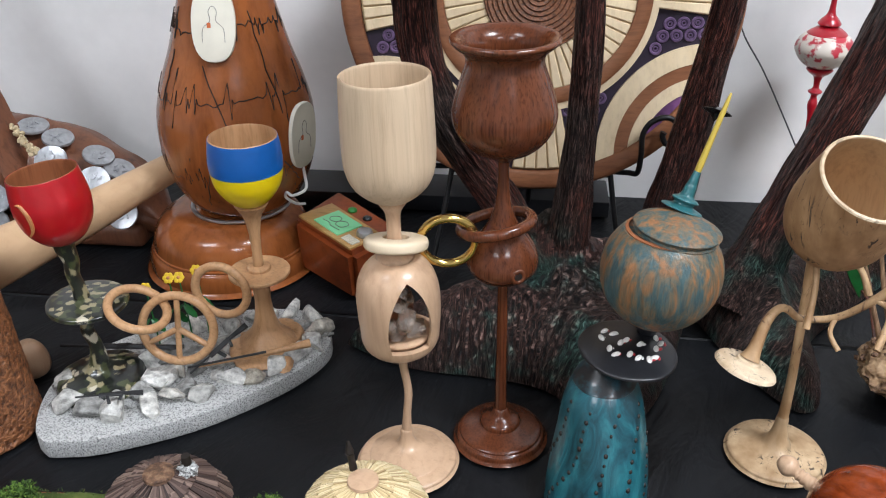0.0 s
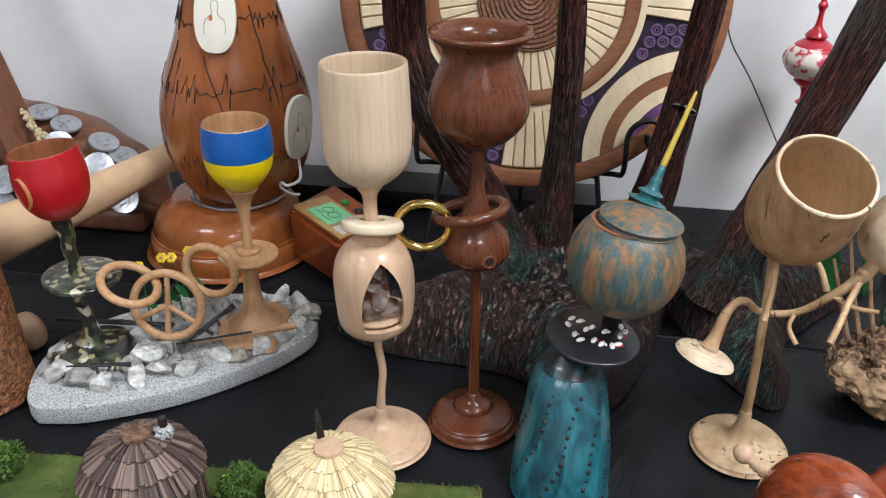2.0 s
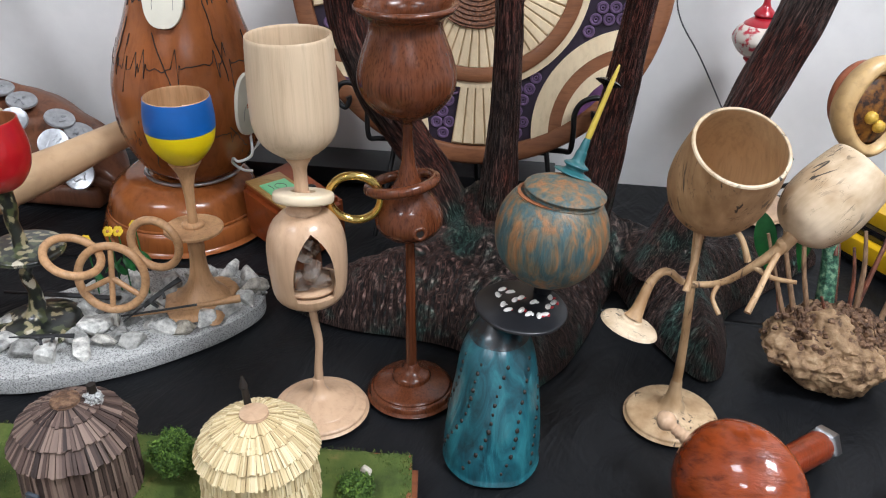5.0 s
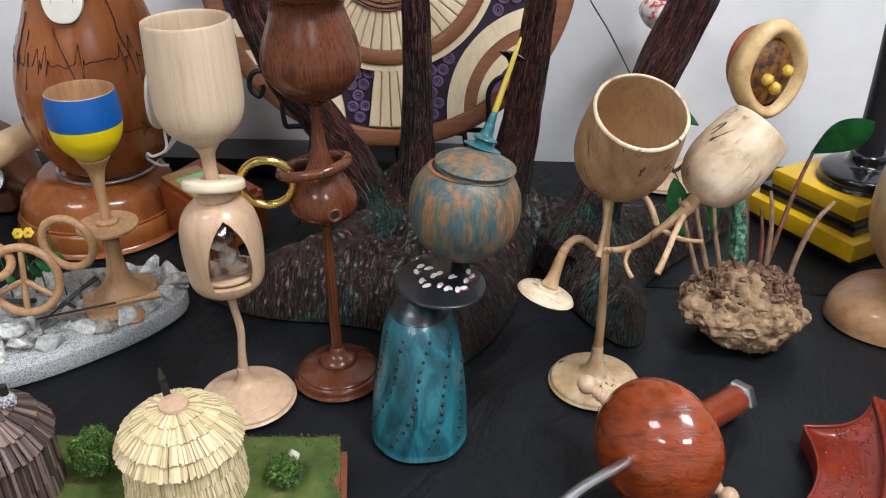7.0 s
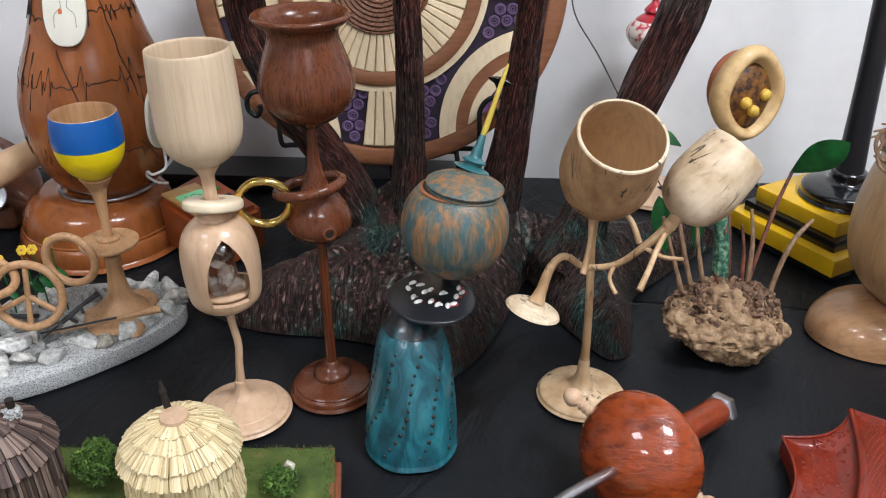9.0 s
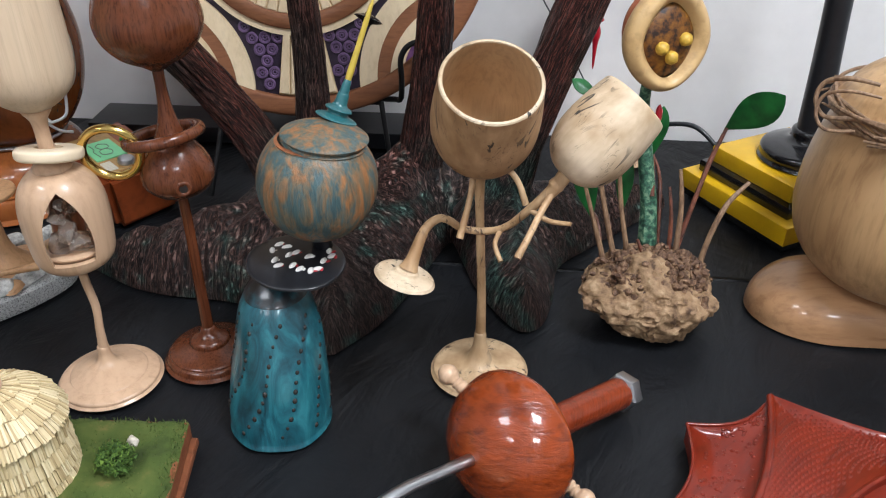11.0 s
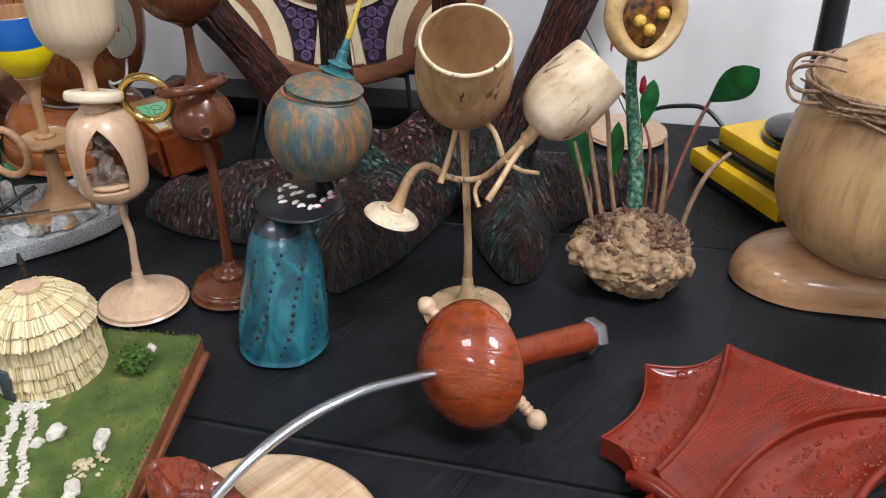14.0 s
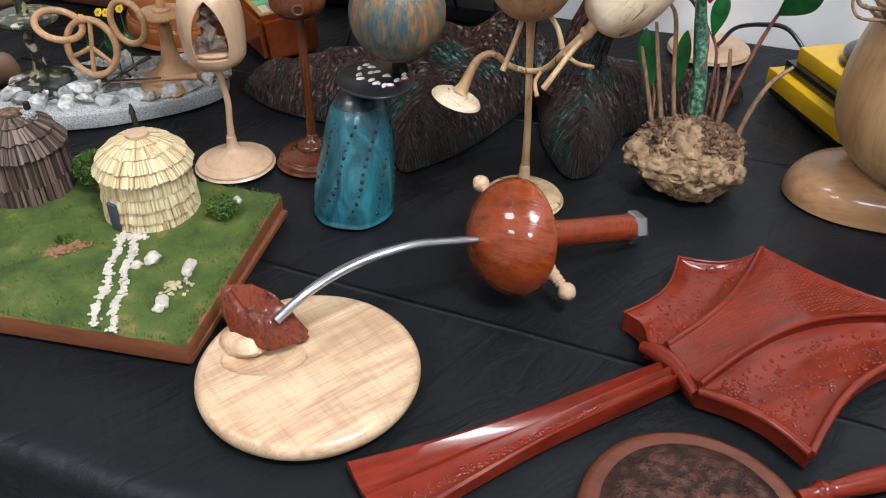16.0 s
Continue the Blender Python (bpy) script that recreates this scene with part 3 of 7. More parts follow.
# ---- room ----
def room():
    x0, x1, y0, y1, zf, zc = -3.2, 3.4, -4.2, 0.865, -TABLE_H, CEILING
    th = 0.12
    tagged(link_mesh("floor", box(x1 - x0 + 0.5, y1 - y0 + 0.5, th, pose((x0 + x1) / 2, (y0 + y1) / 2, zf - th / 2)), M_FLOOR), "grey carpet floor of the hall", "floor", kind="structure")
    tagged(link_mesh("ceiling", box(x1 - x0 + 0.5, y1 - y0 + 0.5, th, pose((x0 + x1) / 2, (y0 + y1) / 2, zc + th / 2)), M_CEIL), "plain white ceiling", "ceiling", kind="structure")
    h = zc - zf
    zm = (zc + zf) / 2
    for nm, sx, sy, cx, cy in (("wall_north", x1 - x0, th, (x0 + x1) / 2, y1 + th / 2), ("wall_south", x1 - x0, th, (x0 + x1) / 2, y0 - th / 2), ("wall_west", th, y1 - y0 + 2 * th, x0 - th / 2, (y0 + y1) / 2), ("wall_east", th, y1 - y0 + 2 * th, x1 + th / 2, (y0 + y1) / 2)):
        tagged(link_mesh(nm, box(sx, sy, h, pose(cx, cy, zm)), M_WALL), "smooth white painted wall", "wall", kind="structure")
    for px, py, sx, sy, power in PANELS:
        t = thing("ceiling_light", (px, py, zc), "white rectangular ceiling light panel, lit", "light", "ceiling lights")
        fr = box(sx + 0.06, 0.03, 0.04, pose(0, sy / 2 + 0.015, -0.02))
        box(sx + 0.06, 0.03, 0.04, pose(0, -sy / 2 - 0.015, -0.02), bm=fr)
        box(0.03, sy, 0.04, pose(sx / 2 + 0.015, 0, -0.02), bm=fr)
        box(0.03, sy, 0.04, pose(-sx / 2 - 0.015, 0, -0.02), bm=fr)
        part("frame", fr, M_CEIL, t)
        part("diffuser", box(sx, sy, 0.006, pose(0, 0, -0.008)), M_PANEL, t)


def table():
    t = thing("display_table", (0, 0, 0), "long folding table under a black cloth", "table")
    part("tabletop", box(2.6, 0.88, 0.03, pose(0.0, 0.40, -0.021)), M_BLACK, t)
    for x in (-1.2, 1.2):
        for y in (0.05, 0.75):
            part("leg", tube([(x, y, -TABLE_H), (x, y, -0.04)], [0.014, 0.014], 12, 0), M_IRON, t)
    # the cloth: flat on the top, with fold ridges, then over the front edge in soft pleats
    bm = bmesh.new()
    nx, ny = 260, 110
    xs = [-1.32 + 2.64 * i / nx for i in range(nx + 1)]
    grid = []
    L = 0.92 + 0.45
    for x in xs:
        row = []
        for j in range(ny + 1):
            s = L * j / ny
            if s < 0.92:
                y, z = 0.86 - s, 0.0
                z -= 0.002
                z += 0.0012 * (1 + noise.noise((x * 7, y * 9, 0.3)))
                for (ax, ay, bx, by) in ((-0.4, 0.19, 1.3, 0.115), (-1.3, 0.52, 1.3, 0.50)):
                    k = ay + (by - ay) * (x - ax) / (bx - ax)
                    z += 0.0022 * math.exp(-((y - k) / 0.004) ** 2)
                for xv, sl in ((0.62, 0.1), (-0.3, -0.1)):
                    k = xv + sl * (y - 0.1)
                    z += 0.0013 * math.exp(-((x - k) / 0.004) ** 2)
                z -= 0.0018
            else:
                d = s - 0.92
                a = min(d / 0.02, 1.0) * math.pi / 2
                y = -0.06 - 0.012 * math.sin(a) - 0.035 * (0.5 + 0.5 * math.sin(x * 19 + 1.4 * math.sin(x * 5))) * min(1, d / 0.4)
                z = -0.003 - 0.012 * (1 - math.cos(a)) - max(0, d - 0.02)
            row.append(bm.verts.new((x, y, z)))
        grid.append(row)
    for a, b_ in zip(grid, grid[1:]):
        for j in range(ny):
            bm.faces.new((a[j], a[j + 1], b_[j + 1], b_[j]))
    single("tablecloth", bm, M_CLOTH, (0, 0, 0), "black polyester tablecloth with pressed fold lines", "tablecloth", sharp=80)


room()
table()


# ---- goblets ----
def rosewood_goblet():
    t = thing("goblet", pose(0.0, 0.36, 0.001, 0, -1.0, 0), "tall dark rosewood goblet with flared rim and captive ring", "goblet", "goblets")
    part("foot", lathe([(0, 0), (0.0372, 0.0), (0.0378, 0.004), (0.0365, 0.0075), (0.0345, 0.009), (0.034, 0.0105), (0.03, 0.0125), (0.0175, 0.0165), (0.0172, 0.018), (0.0155, 0.0215), (0.009, 0.026), (0.0052, 0.032), (0, 0.033)], 72), M_ROSE, t)
    part("stem", tube([(0, 0, 0.028), (0, 0, 0.07), (0.0004, 0, 0.12), (0, 0, 0.161)], [0.0053, 0.0046, 0.0043, 0.0042], 20), M_ROSE, t)
    bulb = part("bulb", lathe([(0, 0.156), (0.004, 0.1565), (0.0174, 0.1605), (0.0255, 0.168), (0.0272, 0.176), (0.0245, 0.186), (0.0195, 0.1945), (0.0125, 0.204), (0.0085, 0.2135), (0.0055, 0.226), (0.004, 0.243), (0.0038, 0.257), (0, 0.258)], 64), M_ROSE, t)
    hole = frame_to((0.0125, -0.0235, 0.1735), (0.45, -0.9, 0.05))
    part("eyelet", torus(0.0045, 0.0017, hole, 28, 10), M_ROSE, bulb, "small drilled hole with raised lip")
    # no bore is cut: a flat black disc paints the shade inside the lip
    part("hole", lathe([(0, 0), (0.0038, 0), (0.0038, 0.0006), (0, 0.0008)], 20, 0, m=hole), M_CRACK, bulb, "flat black disc as the shade inside a hole")
    part("bowl", lathe([(0, 0.2545), (0.0045, 0.2555), (0.012, 0.2605), (0.0245, 0.2675), (0.034, 0.279), (0.0372, 0.2915), (0.0345, 0.3055), (0.0292, 0.3205), (0.0268, 0.3285), (0.0285, 0.3345), (0.0345, 0.3395), (0.0375, 0.3425), (0.0375, 0.3445), (0.0352, 0.3455), (0.03, 0.3425), (0.0258, 0.337), (0.0245, 0.328), (0.027, 0.318), (0.032, 0.304), (0.0345, 0.291), (0.03, 0.278), (0.015, 0.268), (0, 0.266)], 80), M_ROSE, t)
    single("captive_ring", torus(0.0265, 0.0044, None, 56, 14), M_ROSE, pose(-0.0085, 0.359, 0.2065, -7, -11, 0), "dark rosewood captive ring round a goblet neck", "ring", "linked rings")


def crystal_goblet():
    t = thing("goblet", pose(-0.0745, 0.323, 0.001, -0.4, -1.4, 0), "pale maple goblet with a windowed egg holding crystal", "goblet", "goblets")
    part("foot", lathe([(0, 0), (0.039, 0.0), (0.0403, 0.003), (0.039, 0.0058), (0.031, 0.0085), (0.03, 0.0092), (0.018, 0.0145), (0.009, 0.019), (0.0055, 0.026), (0.0045, 0.034), (0, 0.035)], 72), M_BEECH, t)
    part("stem", tube([(0, 0, 0.026), (0.0015, 0, 0.05), (0.0035, 0, 0.072), (0.0012, 0, 0.093), (0, 0, 0.108), (0, 0, 0.115)], [0.0046, 0.0034, 0.0033, 0.0033, 0.004, 0.008], 18), M_BEECH, t)
    shell = [(0.0, 0.1085), (0.009, 0.1095), (0.0185, 0.1125), (0.028, 0.121), (0.0307, 0.138), (0.0315, 0.153), (0.0308, 0.1675), (0.0272, 0.18), (0.0200, 0.1892), (0.0115, 0.194), (0.0098, 0.199), (0.0, 0.2)]
    egg = part("egg", lathe(shell, 72), M_BEECH, t)
    inner = lathe([(0, 0.114), (0.016, 0.116), (0.0235, 0.124), (0.0272, 0.138), (0.0278, 0.152), (0.0272, 0.1655), (0.0225, 0.178), (0.0, 0.186)], 72)
    carve(egg, inner)
    arch = [(-0.0142, 0.1265), (0.0142, 0.1265)]
    for s in range(1, 13):
        a = s / 12
        arch.append((0.0165 * (1 - a ** 2.7) ** 0.85 + 0.0003 * a, 0.136 + 0.0475 * a))
    arch += [(-x, z) for x, z in arch[2:][::-1]]
    for turn in (26, 146, 266):
        cut = prism(arch, 0.012, 0.06)
        bmesh.ops.transform(cut, matrix=pose(0, 0, 0, 0, 0, turn) @ pose(0, 0, 0, 90, 0, 0), verts=cut.verts)
        carve(egg, cut)
    part("neck", lathe([(0, 0.192), (0.0125, 0.1925), (0.0135, 0.195), (0.011, 0.198), (0.0062, 0.206), (0.0052, 0.216), (0.0058, 0.229), (0.0105, 0.2385), (0, 0.241)], 40), M_BEECH, t)
    part("bowl", lathe([(0, 0.237), (0.0105, 0.2385), (0.019, 0.2435), (0.0272, 0.252), (0.0314, 0.264), (0.0322, 0.28), (0.0318, 0.30), (0.0306, 0.3255), (0.0296, 0.3262), (0.0285, 0.3255), (0.0296, 0.30), (0.0298, 0.275), (0.026, 0.256), (0.012, 0.246), (0, 0.2445)], 80), M_MAPLE, t)
    cr_ = lathe([(0, 0.1145), (0.012, 0.1155), (0.0215, 0.1245), (0.0225, 0.1305), (0, 0.133)], 32)
    part("floor_ring", cr_, M_BEECH, t)
    rnd = random.Random(4)
    out_, across = Vector((math.sin(radians(26)), -math.cos(radians(26)), 0)), Vector((math.cos(radians(26)), math.sin(radians(26)), 0))
    for i, (across_, up_, size) in enumerate(((-0.006, 0.139, 0.0105), (0.0065, 0.140, 0.0105), (0.0, 0.151, 0.0115), (-0.005, 0.162, 0.0085), (0.005, 0.163, 0.008), (0.0, 0.171, 0.006))):
        c_ = out_ * rnd.uniform(0.0145, 0.0175) + across * across_ + Vector((0, 0, up_))
        o = rock(size, 40 + i, (1, 1, 1), 0.0)
        bmesh.ops.transform(o, matrix=Matrix.Translation(c_) @ pose(0, 0, 0, rnd.uniform(0, 90), 0, rnd.uniform(0, 180)), verts=o.verts)
        part("crystal", o, M_GLASS, t, "smoky clear crystal chunk", sharp=4)
    part("core", lathe([(0, 0.130), (0.009, 0.131), (0.011, 0.15), (0.008, 0.17), (0, 0.178)], 24), M_REDIN, t, "brown wooden core behind the crystal")
    ring = lathe([(0.0095, -0.0042), (0.0185, -0.0046), (0.0225, -0.0034), (0.0234, 0.0), (0.0225, 0.0034), (0.0185, 0.0046), (0.0105, 0.0046), (0.0095, 0.003), (0.0095, -0.0042)], 56)
    single("captive_ring", ring, M_WHITER, pose(-0.0785, 0.324, 0.2055, -16, -0.5, 0), "ivory captive ring on a goblet neck", "ring", "linked rings")
    single("captive_ring", torus(0.0205, 0.0034, None, 56, 14), M_GOLD, pose(-0.043, 0.343, 0.1985, 98, 0, 8), "shiny brass ring linking two goblets", "ring", "linked rings")


def camo_goblet():
    t = thing("goblet", (-0.360, 0.378, 0.019), "red painted goblet on a camouflage stem and disc", "goblet", "goblets")
    part("foot", lathe([(0, 0), (0.036, 0.0), (0.038, 0.004), (0.035, 0.009), (0.022, 0.012), (0.012, 0.017), (0.007, 0.024), (0, 0.026)], 48, wob=0.12), M_CAMO, t)
    part("stem", tube([(0.0, 0, 0.018), (0.001, 0, 0.04), (-0.004, 0, 0.058), (0.002, 0, 0.072), (-0.003, 0, 0.088)], [0.009, 0.006, 0.0058, 0.005, 0.0062], 14), M_CAMO, t)
    part("disc", lathe([(0, 0.083), (0.03, 0.0835), (0.0335, 0.086), (0.031, 0.0885), (0.012, 0.0905), (0, 0.0915)], 56, m=pose(0.0, 0, 0, 0, 2, 0)), M_CAMO, t)
    part("upper_stem", tube([(-0.001, 0, 0.086), (-0.002, 0, 0.1), (-0.0045, 0, 0.113), (-0.003, 0, 0.126), (-0.006, 0, 0.14), (-0.006, 0, 0.147)], [0.0075, 0.006, 0.006, 0.0068, 0.0085, 0.0095], 14), M_CAMO, t)
    tilt = pose(-0.003, 0, 0.1435, 0, -6, 0) @ Matrix.Diagonal((0.90, 0.90, 0.98, 1))
    part("bowl", lathe([(0, 0), (0.01, 0.0006), (0.02, 0.006), (0.0295, 0.018), (0.0335, 0.033), (0.0335, 0.045), (0.0308, 0.0625), (0.0302, 0.0632)], 64, m=tilt), M_RED, t, "glossy red bowl")
    part("lining", lathe([(0.0302, 0.0632), (0.0294, 0.0628), (0.0318, 0.045), (0.0318, 0.034), (0.028, 0.019), (0.018, 0.008), (0, 0.004)], 64, m=tilt), M_REDIN, t, "bare brown wood inside")
    sick = [(0.0335 * math.sin(a) * 1.012, -0.0335 * math.cos(a) * 1.012, 0.036 + dz) for a, dz in ((-0.42, 0.012), (-0.24, 0.012), (-0.08, 0.002), (-0.10, -0.009), (-0.26, -0.015))]
    part("emblem", tube([tilt @ Vector(p) for p in sick], [0.0006, 0.0015, 0.002, 0.0014, 0.0008], 8, 5), M_GOLDLINE, t, "ochre painted curved emblem")


def flag_goblet():
    t = thing("goblet", (-0.2262, 0.445, 0.018), "olive wood goblet with blue and yellow painted bowl", "goblet", "goblets")
    part("foot", lathe([(0, 0), (0.0285, 0.0), (0.0295, 0.006), (0.0255, 0.011), (0.021, 0.0155), (0.0135, 0.025), (0.0095, 0.038), (0.0076, 0.055), (0.0074, 0.07), (0, 0.075)], 48), M_OLIVE, t)
    part("bark_plate", lathe([(0, 0), (0.035, 0.0), (0.0365, 0.003), (0.034, 0.006), (0.024, 0.0085), (0, 0.009)], 48, wob=0.5, m=pose(0.004, -0.004, 0.002)), M_OLIVE, t, "wavy bark-edged plate")
    part("disc", lathe([(0, 0.0775), (0.013, 0.079), (0.026, 0.0825), (0.028, 0.085), (0.026, 0.0868), (0.0115, 0.0872), (0.0108, 0.0895), (0.009, 0.0915), (0, 0.0925)], 56), M_OLIVE, t)
    part("stem", lathe([(0, 0.089), (0.0048, 0.09), (0.0043, 0.105), (0.0052, 0.125), (0.008, 0.141), (0.013, 0.1505), (0.014, 0.1545), (0, 0.156)], 32), M_OLIVE, t)
    part("bowl", lathe([(0, 0.1535), (0.012, 0.1545), (0.021, 0.162), (0.0285, 0.174), (0.0312, 0.1875)], 64), M_YELLOW, t, "yellow painted lower bowl")
    part("band", lathe([(0.0312, 0.1875), (0.0315, 0.196), (0.0308, 0.206), (0.0294, 0.2155), (0.0290, 0.216)], 64), M_BLUE, t, "blue painted upper band")
    part("lining", lathe([(0.0290, 0.216), (0.0281, 0.2157), (0.029, 0.2), (0.0285, 0.186), (0.022, 0.168), (0.01, 0.16), (0, 0.159)], 64), M_OLIVE, t, "bare streaked wood inside")


rosewood_goblet()
crystal_goblet()
camo_goblet()
flag_goblet()


# ---- memorial slab with stones, rings and toy rifles ----
def memorial():
    out = [(-0.374, 0.297), (-0.362, 0.298), (-0.328, 0.306), (-0.264, 0.340), (-0.210, 0.388), (-0.180, 0.428), (-0.169, 0.462), (-0.183, 0.494), (-0.21, 0.513), (-0.25, 0.512), (-0.30, 0.50), (-0.35, 0.468), (-0.388, 0.43), (-0.406, 0.385), (-0.403, 0.345), (-0.389, 0.31)]
    sm = [(p.x, p.y) for p in spline([(x, y, 0) for x, y in out + out[:1]], 4)][:-1]
    t = thing("stone_base", (0, 0, 0.0), "speckled grey concrete slab strewn with glued rubble stones", "sculpture base")
    part("slab", prism(sm, 0.0, 0.018, 0.0025, 2), M_CONCRETE, t)
    rnd = random.Random(11)
    spots = [(-0.349, 0.334, 0.013), (-0.33, 0.338, 0.016), (-0.303, 0.347, 0.012), (-0.375, 0.345, 0.014), (-0.388, 0.37, 0.013), (-0.29, 0.36, 0.011), (-0.279, 0.372, 0.012),
             (-0.262, 0.365, 0.012), (-0.243, 0.386, 0.013), (-0.228, 0.397, 0.012), (-0.209, 0.412, 0.012), (-0.196, 0.432, 0.013), (-0.186, 0.452, 0.012), (-0.184, 0.475, 0.013), (-0.196, 0.497, 0.012),
             (-0.31, 0.385, 0.016), (-0.295, 0.40, 0.013), (-0.275, 0.398, 0.014), (-0.262, 0.412, 0.013), (-0.31, 0.42, 0.018), (-0.33, 0.41, 0.016), (-0.288, 0.432, 0.017), (-0.264, 0.442, 0.014), (-0.272, 0.47, 0.015),
             (-0.245, 0.49, 0.014), (-0.222, 0.505, 0.012), (-0.34, 0.445, 0.013), (-0.305, 0.465, 0.015), (-0.322, 0.365, 0.012), (-0.255, 0.393, 0.009), (-0.24, 0.41, 0.01), (-0.2, 0.46, 0.008), (-0.205, 0.482, 0.009)]
    for i, (x, y, r) in enumerate(spots):
        o = rock(r * 1.24, 100 + i, (1.15, 0.85, 0.72))
        bmesh.ops.transform(o, matrix=pose(x, y, 0.018 + r * 0.35, rnd.uniform(-12, 12), rnd.uniform(-12, 12), rnd.uniform(0, 180)), verts=o.verts)
        part("stone", o, M_STONE, t, sharp=15)
    for i in range(46):
        u_ = rnd.random()
        x, y = -0.37 + 0.19 * u_ + rnd.uniform(-0.015, 0.03), 0.345 + 0.13 * u_ + rnd.uniform(-0.01, 0.03)
        o = rock(rnd.uniform(0.003, 0.006), 300 + i)
        bmesh.ops.transform(o, matrix=pose(x, y, 0.0195, 0, 0, rnd.uniform(0, 180)), verts=o.verts)
        part("stone", o, M_STONE, t, sharp=15)
    # rings
    single("wooden_ring", torus(0.0245, 0.0039, None, 48, 12), M_OLIVE, pose(-0.3105, 0.373, 0.1035, 4, 26, 0), "tan turned wooden ring threaded on a camouflage disc", "ring", "chain of wooden rings")
    single("wooden_ring", torus(0.0245, 0.0039, None, 48, 12), M_OLIVE, pose(-0.2535, 0.417, 0.098, 88, 18, -6), "tan turned wooden ring threaded on a goblet disc", "ring", "chain of wooden rings")
    p = thing("peace_ring", pose(-0.285, 0.387, 0.0755, 80, 0, 6), "tan wooden ring with peace sign spokes", "ring", "chain of wooden rings")
    part("rim", torus(0.0312, 0.0039, None, 56, 12), M_OLIVE, p)
    for a in (95, 215, 335, 275):
        e = (0.0315 * math.cos(radians(a - 8)), 0.0315 * math.sin(radians(a - 8)), 0)
        part("spoke", tube([(0, 0, 0), e], [0.0028, 0.0026], 10, 0), M_OLIVE, p)
    # rifles
    def rifle(m, wooden, label, size=1.3):
        r = thing("toy_rifle", m @ Matrix.Scale(size, 4), label, "toy rifle", "toy rifles")
        part("barrel", tube([(-0.045, 0, 0), (0.03, 0, 0)], [0.0012, 0.0014], 10, 0), M_GUN, r)
        part("receiver", box(0.03, 0.0035, 0.006, pose(0.0, 0, -0.0005), 0.0008), M_GUN, r)
        part("magazine", box(0.0045, 0.003, 0.013, pose(-0.003, 0, -0.008, 0, -14, 0), 0.0006), M_GUN, r)
        part("grip", box(0.004, 0.003, 0.009, pose(0.013, 0, -0.006, 0, 20, 0), 0.0006), M_GUN, r)
        part("stock", prism([(0.014, -0.002), (0.042, -0.006), (0.042, 0.0015), (0.014, 0.002)], -0.0016, 0.0016, 0.0005, 1, m=pose(0, 0, 0, 90, 0, 0)), M_OLIVE if wooden else M_GUN, r)
    rifle(pose(-0.327, 0.331, 0.0445, -62, 4, 20), False, "short black toy rifle lying on rubble stones", 0.62)
    rifle(pose(-0.352, 0.408, 0.037, 60, 0, 4), False, "black toy rifle lying among stones")
    rifle(pose(-0.258, 0.404, 0.045, -60, -24, 48), False, "black toy rifle propped against stones", 0.75)
    long_ = thing("toy_rifle", pose(-0.226, 0.407, 0.037, 70, -4, 20), "long toy rifle with brown wooden stock", "toy rifle", "toy rifles")
    part("stock", tube([(-0.052, 0, 0), (-0.02, 0, 0), (0.02, 0, 0.001), (0.05, 0, -0.003)], [0.0014, 0.0022, 0.0026, 0.0042], 10), M_OLIVE, long_)
    part("barrel", tube([(-0.06, 0.0015, 0.002), (0.01, 0.0015, 0.003)], [0.001, 0.0012], 8, 0), M_GUN, long_)
    # flowers
    for i, (x, y, z) in enumerate(((-0.331, 0.43, 0.088), (-0.312, 0.44, 0.094), (-0.303, 0.442, 0.094), (-0.289, 0.45, 0.098))):
        fl = thing("flower", (x, y, 0.02), "tiny yellow flower with green stem", "flower", "yellow flowers")
        part("stem", tube([(0.004, 0, 0), (0.002, 0, (z - 0.02) * 0.6), (0, 0, z - 0.02)], [0.0009, 0.0008, 0.0007], 6, 3), M_LEAF, fl)
        m = frame_to((0, 0, z - 0.02), (0.1, -0.8, 0.6))
        pb = bmesh.new()
        for a in range(6):
            sphere(0.0026, m @ pose(0.003 * math.cos(a * 1.047), 0.003 * math.sin(a * 1.047), 0), pb, (1, 1, 0.35), 8, 6)
        part("petals", pb, M_FLOWER, fl)
        part("centre", sphere(0.0017, m @ pose(0, 0, 0.0008), None, (1, 1, 0.6), 8, 6), M_GOLDLINE, fl)
        lb = bmesh.new()
        for s in (-1, 1):
            sphere(0.009, pose(s * 0.006, 0, 0.028 + 0.012 * i * 0.4, 20, s * 50, 0), lb, (1, 0.45, 0.1), 10, 6)
        part("leaf", lb, M_LEAF, fl)


memorial()


# ---- heartbeat vase and its monitor ----
VASE = [(0.0, 0.072), (0.046, 0.072), (0.0515, 0.078), (0.063, 0.0905), (0.0765, 0.117), (0.0832, 0.15), (0.0828, 0.186), (0.0745, 0.22), (0.063, 0.252), (0.0537, 0.2835), (0.0456, 0.3136), (0.037, 0.35), (0.031, 0.385), (0.031, 0.41), (0.036, 0.43), (0.033, 0.432), (0.027, 0.41), (0.027, 0.385), (0.0, 0.38)]


def vase_radius(z):
    pr = [p for p in VASE[1:13]]
    for (r0, z0), (r1, z1) in zip(pr, pr[1:]):
        if z0 <= z <= z1:
            return r0 + (r1 - r0) * (z - z0) / (z1 - z0)
    return pr[-1][0]


